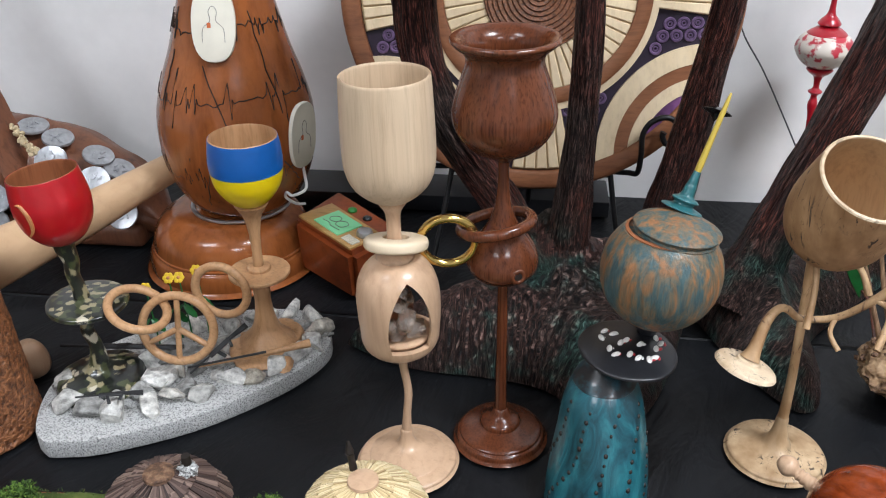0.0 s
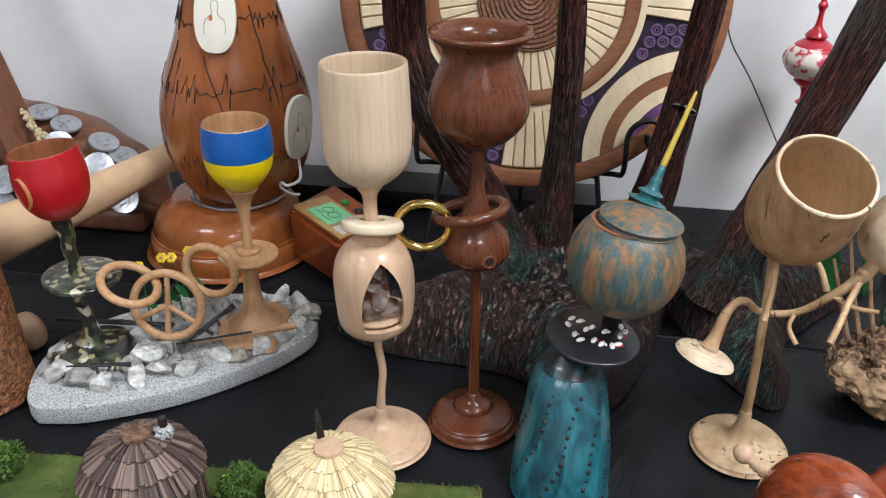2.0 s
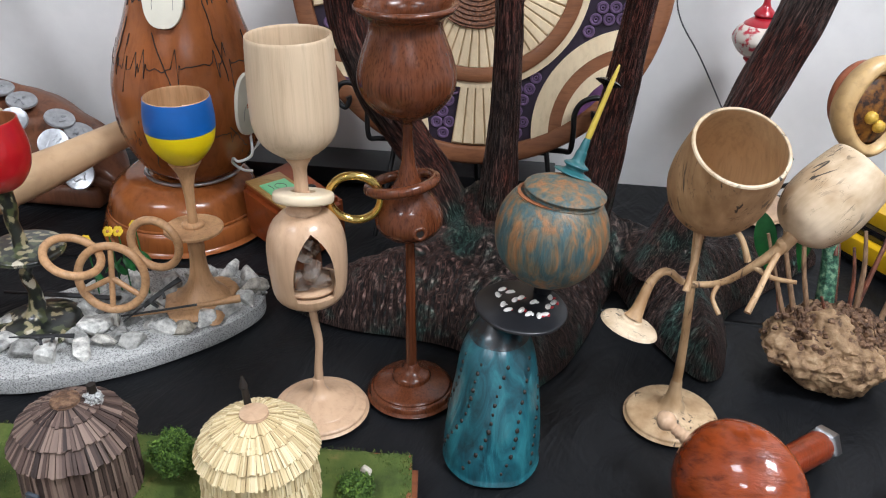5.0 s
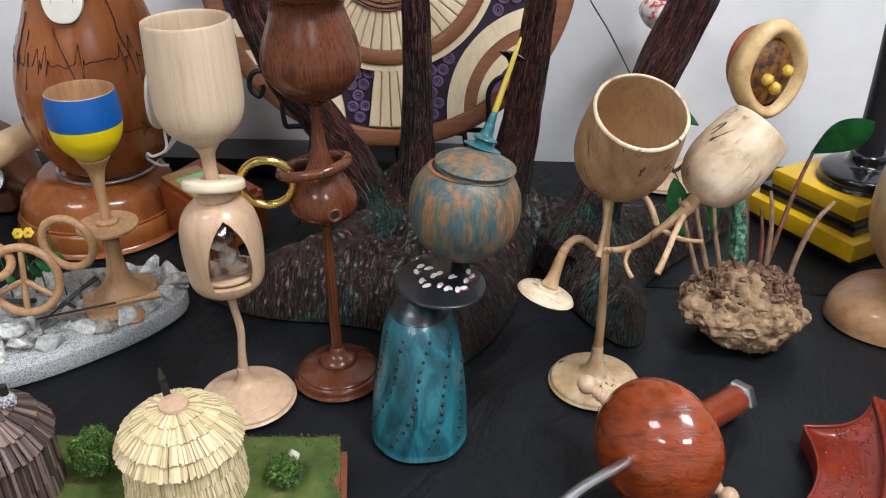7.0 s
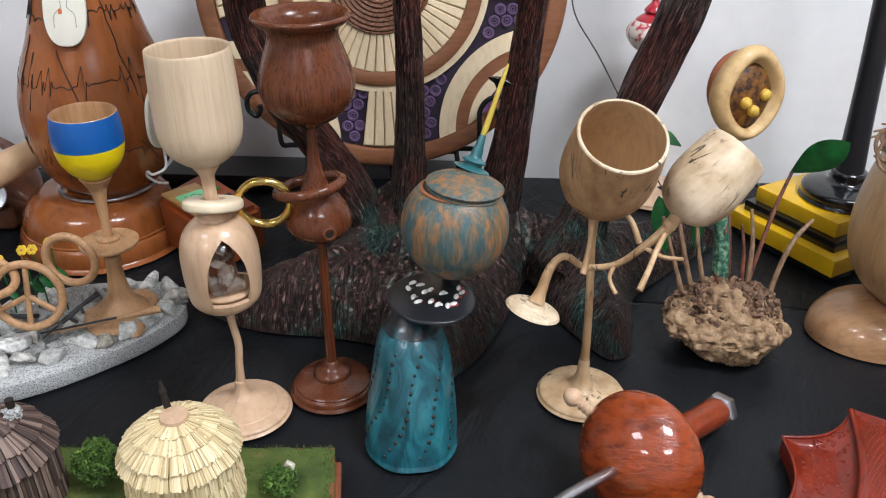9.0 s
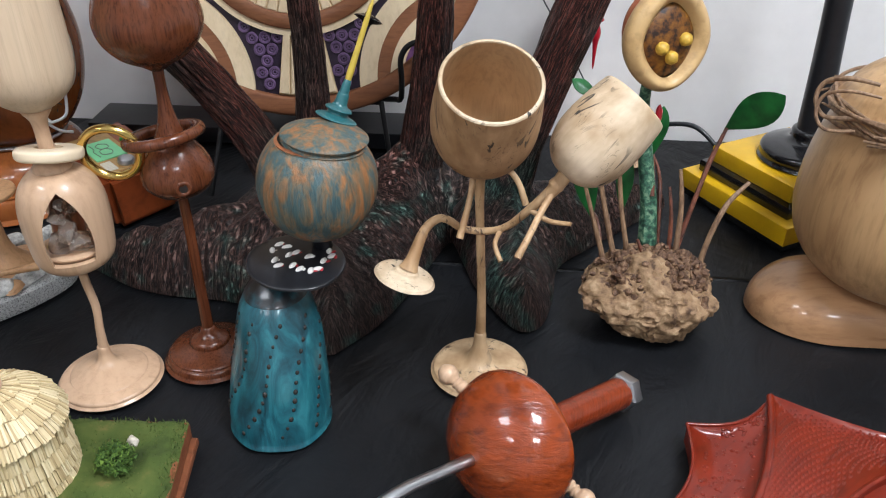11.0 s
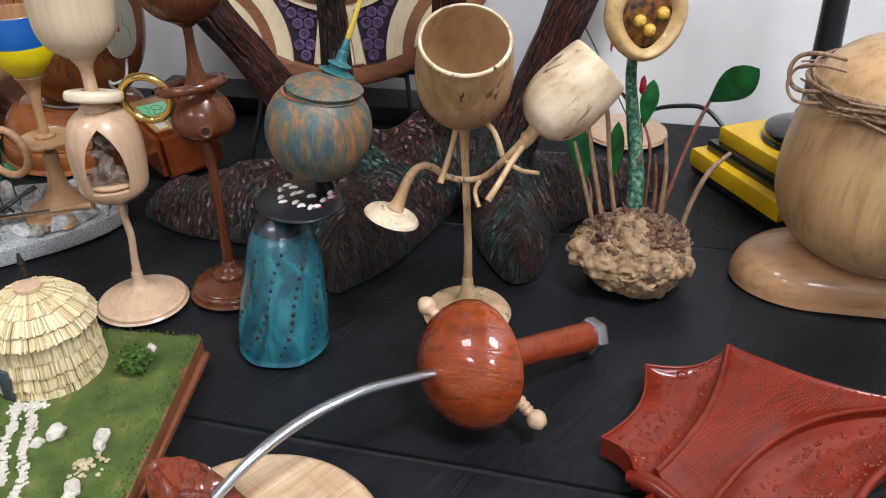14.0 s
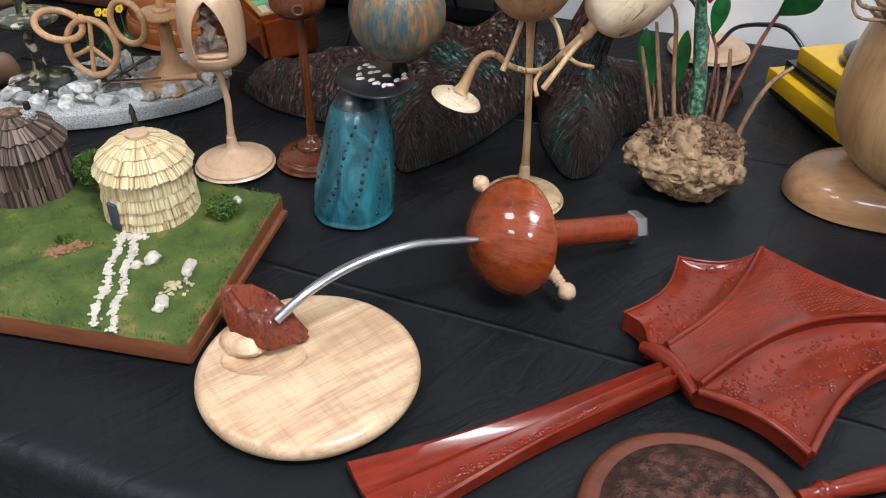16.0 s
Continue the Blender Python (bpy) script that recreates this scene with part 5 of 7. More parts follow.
# ---- teal mushroom with a lidded pot on its cap ----
def mushroom_pot():
    t = thing("mushroom_sculpture", pose(0.078, 0.29, 0.0), "teal stained bell with black cap and balanced lidded pot", "sculpture")
    LEANING = Matrix(((1, 0, -0.01, 0), (0, 1, 0.22, 0), (0, 0, 1, 0), (0, 0, 0, 1)))
    flank = [(0.0388, 0.006), (0.0388, 0.02), (0.0366, 0.045), (0.0333, 0.068), (0.0288, 0.090), (0.0240, 0.103)]
    bell = part("bell", lathe([(0, 0), (0.0365, 0.0)] + flank + [(0.0185, 0.1115), (0.012, 0.118), (0.009, 0.124), (0, 0.125)], 64, wob=0.06, m=LEANING), M_TEAL, t)
    rnd = random.Random(3)
    dots = bmesh.new()
    for s in range(9):
        for i in range(13):
            z = 0.012 + 0.0068 * i
            a = s * 0.7 + 0.075 * i + 0.1 * math.sin(i * 0.5 + s)
            pr = flank
            r = pr[-1][0]
            for (r0, z0), (r1, z1) in zip(pr, pr[1:]):
                if z0 <= z <= z1:
                    r = r0 + (r1 - r0) * (z - z0) / (z1 - z0)
            r = r * (1 + 0.06 * noise.noise((math.cos(a) * 1.5, math.sin(a) * 1.5, z * 25))) - 0.0004
            sphere(rnd.uniform(0.0013, 0.0020), LEANING @ pose(r * math.cos(a), r * math.sin(a), z), dots, (1, 1, 1.1), 8, 6)
    part("burnt_dots", dots, M_CRACK, bell, "rows of dark drilled dots", kind="stuff")
    part("shoulder", lathe([(0.0222, 0.1035), (0.0234, 0.1046), (0.0216, 0.1078), (0.0189, 0.1118), (0.0126, 0.1183), (0.0096, 0.124), (0.0, 0.1255)], 64, 3, m=LEANING, wob=0.06), M_SHOULDER, bell, "black stained shoulder under the cap")
    cm = pose(0.0145, 0.031, 0.1235, 1, 4, 0) @ Matrix.Scale(0.88, 4)
    cap = part("cap", lathe([(0, -0.008), (0.014, -0.007), (0.032, -0.002), (0.0405, 0.001), (0.0415, 0.0025), (0.039, 0.0045), (0.02, 0.007), (0, 0.008)], 64, m=cm, wob=0.03), M_BLACK, t, "thin black wavy cap")
    spots = [(-0.024, -0.014), (-0.018, -0.022), (-0.004, -0.020), (0.004, -0.024), (0.015, -0.024), (0.021, -0.02), (-0.031, 0.002), (-0.012, -0.004), (-0.006, 0.001), (0.008, -0.003), (0.024, -0.006), (0.03, 0.004), (-0.018, 0.010), (0.026, 0.012), (-0.027, 0.014)]
    for i, (x, y) in enumerate(spots):
        x, y = x * 0.82 + 0.003, y * 0.9 + 0.006
        z = 0.0075 - 0.003 * (math.hypot(x, y) / 0.039) ** 2
        pb = sphere(0.0042, cm @ pose(x, y, z, 0, 0, rnd.uniform(30, 110)), None, (1.15, 0.6, 0.5), 10, 7)
        part("bead", pb, M_WHITE, cap, "white bead")
        part("bead", sphere(0.0028, cm @ pose(x + 0.0035, y + 0.0005, z - 0.0005, 0, 0, rnd.uniform(30, 110)), None, (1.1, 0.55, 0.4), 10, 7), M_REDBEAD if i % 3 else M_WHITE, cap, "red bead")
    part("neck", tube([(0.030, 0.054, 0.127), (0.029, 0.045, 0.153)], [0.0075, 0.0065], 16, 0), M_BLACK, t, "short black neck")
    pm = pose(0.0295, 0.040, 0.1455, -3, 4, 0) @ Matrix.Scale(0.925, 4)
    pot = part("pot", lathe([(0, -0.001), (0.008, -0.0008), (0.02, 0.0033), (0.033, 0.013), (0.0425, 0.027), (0.0465, 0.044), (0.0445, 0.061), (0.0385, 0.073), (0.0335, 0.0785), (0.031, 0.0785), (0, 0.076)], 72, m=pm), M_VERD, t, "round pot stained blue-green and orange")
    lid = part("lid", lathe([(0, 0.0775), (0.030, 0.0775), (0.0305, 0.0795), (0.0325, 0.082), (0.0322, 0.084), (0.02, 0.0895), (0.008, 0.092), (0, 0.0925)], 64, m=pm @ pose(0.001, 0, 0.0015, 1, 3, 0)), M_VERD, t, "domed lid")
    part("seam", lathe([(0.0300, 0.0765), (0.0322, 0.078), (0.0325, 0.0795), (0.0300, 0.0805)], 64, 0, m=pm), M_REDIN, t, "dark red gap under the lid")
    # leaning finial
    fm = frame_to((0.122 - 0.078, 0.352 - 0.29, 0.2265), (0.026, 0.021, 0.078))
    fin = part("finial_base", lathe([(0, 0), (0.0135, 0.001), (0.0142, 0.0025), (0.008, 0.0045), (0.0075, 0.0065), (0.0098, 0.008), (0.009, 0.0095), (0.005, 0.012), (0.0038, 0.02), (0, 0.021)], 40, m=fm), M_TEALTOP, lid, "teal turned finial foot")
    part("finial_shaft", lathe([(0, 0.012), (0.0038, 0.0125), (0.0024, 0.03), (0, 0.031)], 20, 3, m=fm), M_TEALTOP, fin)
    part("finial_spike", lathe([(0, 0.03), (0.0024, 0.030), (0.002, 0.055), (0.0018, 0.075), (0.0009, 0.0865), (0, 0.087)], 20, 3, m=fm), M_CREAMY, fin, "yellow spike")
    part("finial_disc", lathe([(0, 0.066), (0.004, 0.071), (0.0105, 0.0735), (0.004, 0.0765), (0, 0.077)], 30, 2, m=fm @ pose(0, 0, 0, 6, 8, 0)), M_BLACKG, fin, "black sharp-edged disc")


mushroom_pot()


# ---- entwined spalted goblets ----
def spalted_goblets():
    t = thing("goblet", (0.229, 0.362, 0.0), "spalted beech goblet with tilted bowl on a thin stem", "goblet", "goblets")
    part("foot", lathe([(0, 0), (0.0375, 0.0), (0.039, 0.003), (0.036, 0.006), (0.02, 0.009), (0.012, 0.0125), (0.0078, 0.02), (0.0055, 0.03), (0.0045, 0.04), (0, 0.041)], 64), M_SPALTF, t)
    part("stem", tube([(0, 0, 0.03), (0, 0, 0.07), (-0.002, 0.001, 0.12), (-0.004, 0.002, 0.16), (-0.005, 0.0, 0.201)], [0.0045, 0.0037, 0.0034, 0.0035, 0.0055], 16), M_VINE, t)
    ax = Vector((0.010, -0.052, 0.086)).normalized()
    o = Vector((-0.0055, -0.001, 0.199))
    m = frame_to(o, ax) @ Matrix.Scale(0.88, 4)
    part("bowl", lathe([(0, 0), (0.008, 0.0005), (0.02, 0.005), (0.033, 0.0165), (0.0405, 0.034), (0.0425, 0.052), (0.0415, 0.072), (0.0388, 0.0975)], 72, m=m), M_SPALT, t)
    part("lining", lathe([(0.0358, 0.0975), (0.0392, 0.068), (0.0395, 0.05), (0.037, 0.034), (0.029, 0.018), (0.015, 0.009), (0, 0.007)], 72, m=m), M_CUPIN, t, "bare brown inside of the bowl")
    part("rim", lathe([(0.0358, 0.0972), (0.0362, 0.0984), (0.0382, 0.0984), (0.0391, 0.0972)], 72, 0, m=m), M_SPALTW, t, "pale rim")
    for a, b_ in (((-0.008, -0.012, 0.196), (-0.016, -0.045, 0.155)), ((0.012, -0.012, 0.199), (0.03, -0.022, 0.172))):
        mid = tuple((p + q) / 2 + d for p, q, d in zip(a, b_, (0.002, 0, 0.003)))
        part("root_twig", tube([a, mid, b_], [0.0026, 0.0022, 0.0027], 10), M_VINE, t)

    g = thing("goblet", (0.229, 0.362, 0.0), "small white spalted goblet whose bent stem twines round another", "goblet", "goblets")
    o = (0.0, 0.0, 0.0)
    L = lambda x, y, z: (x - 0.229, y - 0.362, z)
    cb = Vector(L(0.283, 0.335, 0.199))
    ax = Vector((0.66, 0.33, 0.66)).normalized()
    m = frame_to(cb, ax) @ Matrix.Scale(0.9, 4)
    part("bowl", lathe([(0, 0), (0.008, 0.0005), (0.017, 0.004), (0.026, 0.0125), (0.0315, 0.027), (0.0325, 0.043), (0.0312, 0.062), (0.0292, 0.0755), (0.0272, 0.076), (0.029, 0.06), (0.0298, 0.042), (0.028, 0.027), (0.018, 0.011), (0, 0.007)], 64, m=m), M_SPALTW, g)
    part("stem", tube([L(0.286, 0.335, 0.202), L(0.277, 0.332, 0.189), L(0.262, 0.334, 0.172), L(0.246, 0.342, 0.152), L(0.230, 0.346, 0.145), L(0.214, 0.340, 0.150), L(0.203, 0.333, 0.161), L(0.195, 0.329, 0.1625), L(0.187, 0.322, 0.156), L(0.180, 0.314, 0.138), L(0.177, 0.311, 0.131)], [0.0058, 0.0048, 0.0032, 0.0028, 0.0027, 0.0027, 0.0029, 0.0031, 0.0036, 0.005, 0.0075], 14), M_VINE, g)
    dm = frame_to(L(0.1745, 0.3085, 0.1255), (0.3, 0.12, 1.0)) @ Matrix.Scale(0.9, 4)
    part("foot", lathe([(0, -0.001), (0.023, -0.001), (0.0245, 0.001), (0.022, 0.003), (0.011, 0.0045), (0.0085, 0.0075), (0, 0.008)], 48, m=dm), M_SPALTW, g)
    part("knot", blob(0.0062, Matrix.Translation(L(0.279, 0.333, 0.192)), 2, 0.3), M_VINE, g)
    part("tendril", tube([L(0.276, 0.33, 0.187), L(0.268, 0.318, 0.176), L(0.261, 0.306, 0.165), L(0.254, 0.296, 0.154)], [0.0026, 0.0024, 0.0024, 0.0028], 10), M_VINE, g)
    part("tendril", tube([L(0.243, 0.344, 0.15), L(0.238, 0.337, 0.14), L(0.243, 0.327, 0.131)], [0.002, 0.0018, 0.002], 10), M_VINE, g)
    part("tendril", tube([L(0.262, 0.333, 0.172), L(0.275, 0.325, 0.168), L(0.29, 0.318, 0.17)], [0.0022, 0.0019, 0.0016], 10), M_VINE, g)


spalted_goblets()


# ---- pod plant in a burl ----
def pod_plant():
    t = thing("pod_plant", (0.378, 0.452, 0.0), "carved pod flower with painted leaves growing from a burl", "sculpture")
    rnd = random.Random(21)
    clump = blob(1.0, None, 6, 0.2, 1.7, 2.3, scale=(0.060, 0.051, 0.054))
    for v in clump.verts:
        d = 0.001 + noise.noise(v.co * 62 + Vector((3, 1, 2))) * 0.004 - abs(noise.noise(v.co * 150)) * 0.0055 + noise.noise(v.co * 420) * 0.0014
        v.co += v.co.normalized() * d
        v.co.z = 0.026 + v.co.z * 0.78
        if v.co.z < 0.0:
            v.co.z = 0.0
        k = 0.68 + 0.34 * min(1, max(0, v.co.z) / 0.034)
        ear = math.exp(-((math.atan2(v.co.y, v.co.x) - math.radians(-158)) / 0.22) ** 2) if v.co.y < 0 else 0.0
        k += 0.16 * ear * math.exp(-((v.co.z - 0.034) / 0.012) ** 2)
        v.co.x *= k
        v.co.y = v.co.y * (0.5 + 0.5 * k) - 0.005
    burl = part("burl", clump, M_MUD, t, "knobbly tan burl", sharp=60)
    knobs = bmesh.new()
    for i in range(420):
        a, e = rnd.uniform(0, 2 * math.pi), rnd.uniform(0.15, 1.3) if i % 4 == 0 else rnd.uniform(0.6, 1.45)
        x, y, z = 0.056 * math.cos(a) * math.cos(e), 0.047 * math.sin(a) * math.cos(e), 0.026 + 0.041 * math.sin(e)
        torus(rnd.uniform(0.0018, 0.0036), 0.0011, frame_to((x, y - 0.003, z), (math.cos(a), math.sin(a), 0.7)), 10, 6, knobs)
        blob(rnd.uniform(0.002, 0.0045), Matrix.Translation((x * 1.02 + rnd.uniform(-0.006, 0.006), y * 1.02 - 0.003, z + rnd.uniform(-0.004, 0.004))), 1, 0.5, 2, i, knobs)
    part("knobbly_crust", knobs, M_CRUST, burl, "small ringed knobs", kind="stuff")
    G = lambda x, y, z: (x - 0.378, y - 0.452, z)
    part("stalk", tube([G(0.376, 0.475, 0.035), G(0.374, 0.485, 0.09), G(0.366, 0.492, 0.14), G(0.358, 0.492, 0.19), G(0.358, 0.482, 0.225)], [0.0092, 0.0078, 0.0066, 0.005, 0.0045], 18, ridge=0.08), M_STEM, t, "mottled green stalk")
    # pod: hollow oval shell open to the front
    pm = frame_to(G(0.361, 0.462, 0.2575), (0.42, -0.88, 0.08))
    pod = bmesh.new()
    nu, nv = 56, 22
    rings = []
    for j in range(nv + 1):
        q = j / nv
        ring = []
        for i in range(nu):
            a = 2 * math.pi * i / nu
            c_, s_ = math.cos(a), math.sin(a)
            ox, oy = 0.0425 * c_ * (1 - 0.13 * abs(s_) ** 1.6), 0.0475 * s_ * (1 + 0.05 * s_)
            hx, hy = 0.0255 * c_ * (1 - 0.3 * abs(s_) ** 1.5), 0.0325 * s_
            if q < 0.6:
                w = math.sin(q / 0.6 * math.pi / 2)
                z = -0.026 + 0.026 * (1 - math.cos(q / 0.6 * math.pi / 2)) * 1.35
                p = (ox * w, oy * w, z)
            else:
                w = (q - 0.6) / 0.4
                p = (ox + (hx - ox) * w, oy + (hy - oy) * w, 0.0091 + 0.007 * math.sin(w * math.pi) - 0.001 * w)
            ring.append(pod.verts.new(p))
        rings.append(ring)
    for a, b_ in zip(rings, rings[1:]):
        for i in range(nu):
            pod.faces.new((a[i], a[(i + 1) % nu], b_[(i + 1) % nu], b_[i]))
    bmesh.ops.remove_doubles(pod, verts=pod.verts, dist=1e-6)
    pod.transform(pm @ Matrix.Scale(0.89, 4))
    shell = part("pod", pod, M_POD, t, "hollow butter-yellow pod with almond opening", sharp=60)
    part("pod_lining", sphere(0.027, pm @ pose(0, 0, 0.002), None, (0.92, 1.12, 0.4), 28, 14), M_PODIN, shell, "speckled amber hollow")
    part("pod_back", sphere(0.03, pm @ pose(0.0, 0.004, -0.0125), None, (0.95, 1.1, 0.56), 28, 14), M_PODBACK, shell, "reddish back of the pod")
    for x, y in ((-0.009, -0.004), (0.0115, 0.001), (0.0, -0.012)):
        part("seed", blob(0.0056, pm @ pose(x, y, 0.0125), 2, 0.12, 4), M_SEED, shell, "rough yellow seed")
    # leaves
    def leaf(root, tip, width, face, label="green painted leaf"):
        r, e = Vector(G(*root)), Vector(G(*tip))
        d = (e - r)
        n_ = Vector(face).normalized()
        side = d.cross(n_).normalized()
        bm = bmesh.new()
        k = 14
        rows = []
        for i in range(k + 1):
            s = i / k
            w = width * math.sin(math.pi * s ** 1.35) ** 0.8 + 0.0004
            c_ = r + d * s
            rows.append([bm.verts.new(c_ + side * w * q + n_ * (0.25 * w * (1 - q * q) - 0.15 * width) + n_ * 0.0012 * lay) for lay in (0, 1) for q in (-1, -0.5, 0, 0.5, 1)])
        for a, b_ in zip(rows, rows[1:]):
            for q in range(4):
                bm.faces.new((a[q], b_[q], b_[q + 1], a[q + 1]))
                bm.faces.new((a[q + 5], a[q + 6], b_[q + 6], b_[q + 5]))
            bm.faces.new((a[0], a[5], b_[5], b_[0]))
            bm.faces.new((a[4], b_[4], b_[9], a[9]))
        part("leaf", bm, M_LEAF, t, label, sharp=60)
    leaf((0.431, 0.499, 0.168), (0.4635, 0.462, 0.2145), 0.0145, (0.15, -0.85, 0.5))
    leaf((0.377, 0.524, 0.128), (0.381, 0.522, 0.178), 0.0085, (0.2, -0.95, 0.2))
    leaf((0.327, 0.505, 0.07), (0.311, 0.51, 0.135), 0.0105, (0.1, -0.95, 0.3))
    leaf((0.352, 0.50, 0.08), (0.352, 0.505, 0.14), 0.0075, (-0.3, -0.9, 0.2))
    leaf((0.318, 0.482, 0.2), (0.296, 0.49, 0.212), 0.006, (0.1, -0.6, 0.7))
    # twigs
    tw = [([(0.34, 0.46, 0.04), (0.325, 0.475, 0.085), (0.312, 0.485, 0.125)], 0.0026, M_TWIG), ([(0.348, 0.46, 0.045), (0.333, 0.48, 0.1), (0.322, 0.49, 0.15)], 0.0027, M_TWIG),
          ([(0.36, 0.462, 0.045), (0.348, 0.48, 0.1), (0.34, 0.49, 0.155), (0.33, 0.495, 0.17)], 0.0026, M_TWIG), ([(0.398, 0.46, 0.045), (0.400, 0.475, 0.1), (0.396, 0.485, 0.135)], 0.0028, M_TWIG),
          ]
    tw += [([(0.392, 0.46, 0.045), (0.392, 0.47, 0.09), (0.388, 0.48, 0.12)], 0.0022, M_TWIGD), ([(0.418, 0.455, 0.04), (0.424, 0.462, 0.075), (0.437, 0.472, 0.108), (0.456, 0.483, 0.126)], 0.003, M_TWIG),
          ([(0.395, 0.462, 0.045), (0.408, 0.475, 0.10), (0.42, 0.488, 0.14), (0.432, 0.498, 0.17)], 0.0026, M_TWIGD), ([(0.374, 0.48, 0.11), (0.372, 0.50, 0.14), (0.352, 0.508, 0.168), (0.338, 0.51, 0.172)], 0.002, M_TWIGD),
          ([(0.335, 0.465, 0.04), (0.332, 0.49, 0.07), (0.327, 0.505, 0.078)], 0.0018, M_TWIGD), ([(0.385, 0.48, 0.06), (0.385, 0.51, 0.11), (0.378, 0.524, 0.13)], 0.002, M_TWIGD),
          ([(0.378, 0.445, 0.045), (0.37, 0.45, 0.062), (0.362, 0.455, 0.08)], 0.0022, M_TWIGD)]
    for pts, r, mt in tw:
        part("twig", tube([G(*p) for p in pts], [r] + [r * 0.85] * (len(pts) - 2) + [r * 0.6], 9, 5, ridge=0.1), mt, t)
    part("catkin", blob(0.0045, Matrix.Translation(G(0.369, 0.478, 0.188)) @ Matrix.Diagonal((0.7, 0.7, 2.0, 1)), 2, 0.3), M_FINRED, t, "small red hanging bud")


pod_plant()


# ---- large pale vessel on an oblong base, lamp, ornament stand ----
def big_vessel():
    t = thing("oblong_plinth", (0, 0, 0), "oblong brown ash plinth with rounded end", "plinth")
    bm = bmesh.new()
    nx, ny = 40, 16
    rows = []
    for i in range(nx + 1):
        s = (i / nx) ** 2
        x = 0.474 + 0.31 * s
        w = 0.057 * min(1.0, math.sqrt(max(0.0, 1 - max(0, 1 - s * 4.2) ** 2)))
        hgt = 0.043 * min(1.0, math.sqrt(max(0.0, 1 - max(0, 1 - s * 5.0) ** 2)))
        row = []
        for j in range(ny + 1):
            a = math.pi * j / ny
            c_, s_ = math.cos(a), math.sin(a)
            row.append(bm.verts.new((x, 0.478 - w * abs(c_) ** 0.75 * (1 if c_ > 0 else -1), hgt * s_ ** 0.8 if s_ > 1e-6 else 0.0)))
        rows.append(row)
    for a, b_ in zip(rows, rows[1:]):
        for j in range(ny):
            bm.faces.new((a[j], b_[j], b_[j + 1], a[j + 1]))
        bm.faces.new((a[0], a[ny], b_[ny], b_[0]))
    bm.faces.new(rows[-1])
    bmesh.ops.remove_doubles(bm, verts=bm.verts, dist=1e-5)
    bmesh.ops.recalc_face_normals(bm, faces=bm.faces)
    part("block", bm, M_BIGFOOT, t, sharp=50)
    v = thing("vessel", (0.598, 0.48, 0.034), "large honey-coloured ash vessel with domed lid and twig wreath", "vessel")
    part("body", lathe([(0, 0), (0.03, 0.0), (0.055, 0.006), (0.078, 0.022), (0.0925, 0.045), (0.0975, 0.07), (0.0965, 0.1), (0.091, 0.13), (0.083, 0.155), (0.08, 0.163), (0, 0.165)], 96), M_BIGPOT, v)
    part("lid", lathe([(0, 0.16), (0.08, 0.161), (0.079, 0.172), (0.07, 0.186), (0.052, 0.199), (0.03, 0.206), (0, 0.208)], 80), M_BIGPOT, v)
    rnd = random.Random(5)
    for i in range(22):
        a0 = rnd.uniform(0, 2 * math.pi)
        span = rnd.uniform(2.2, 4.2)
        pts = []
        R, zz = rnd.uniform(0.082, 0.089), rnd.uniform(0.158, 0.171)
        for k in range(7):
            a = a0 + span * k / 6
            fr = 0.012 if k in (0, 6) else 0.0
            pts.append(((R + fr + rnd.uniform(-0.003, 0.003)) * math.cos(a), (R + fr + rnd.uniform(-0.003, 0.003)) * math.sin(a), zz + 0.006 * math.sin(a * 2 + i) + rnd.uniform(-0.002, 0.002)))
        part("wreath_twig", tube(pts, [0.001] + [rnd.uniform(0.0013, 0.0026)] * 5 + [0.001], 8, 5), M_TWIG, v)
    lp = [(-0.083, -0.03, 0.168), (-0.102, -0.02, 0.165), (-0.109, -0.012, 0.176), (-0.104, -0.01, 0.19), (-0.09, -0.02, 0.197), (-0.07, -0.03, 0.196)]
    part("wreath_loop", tube(lp, [0.002] * 5 + [0.0014], 8, 6), M_TWIG, v)
    part("wreath_loop", tube([(p[0] * 1.02, p[1] - 0.012, p[2] - 0.006) for p in lp], [0.0015] * 5 + [0.001], 8, 6), M_TWIG, v)


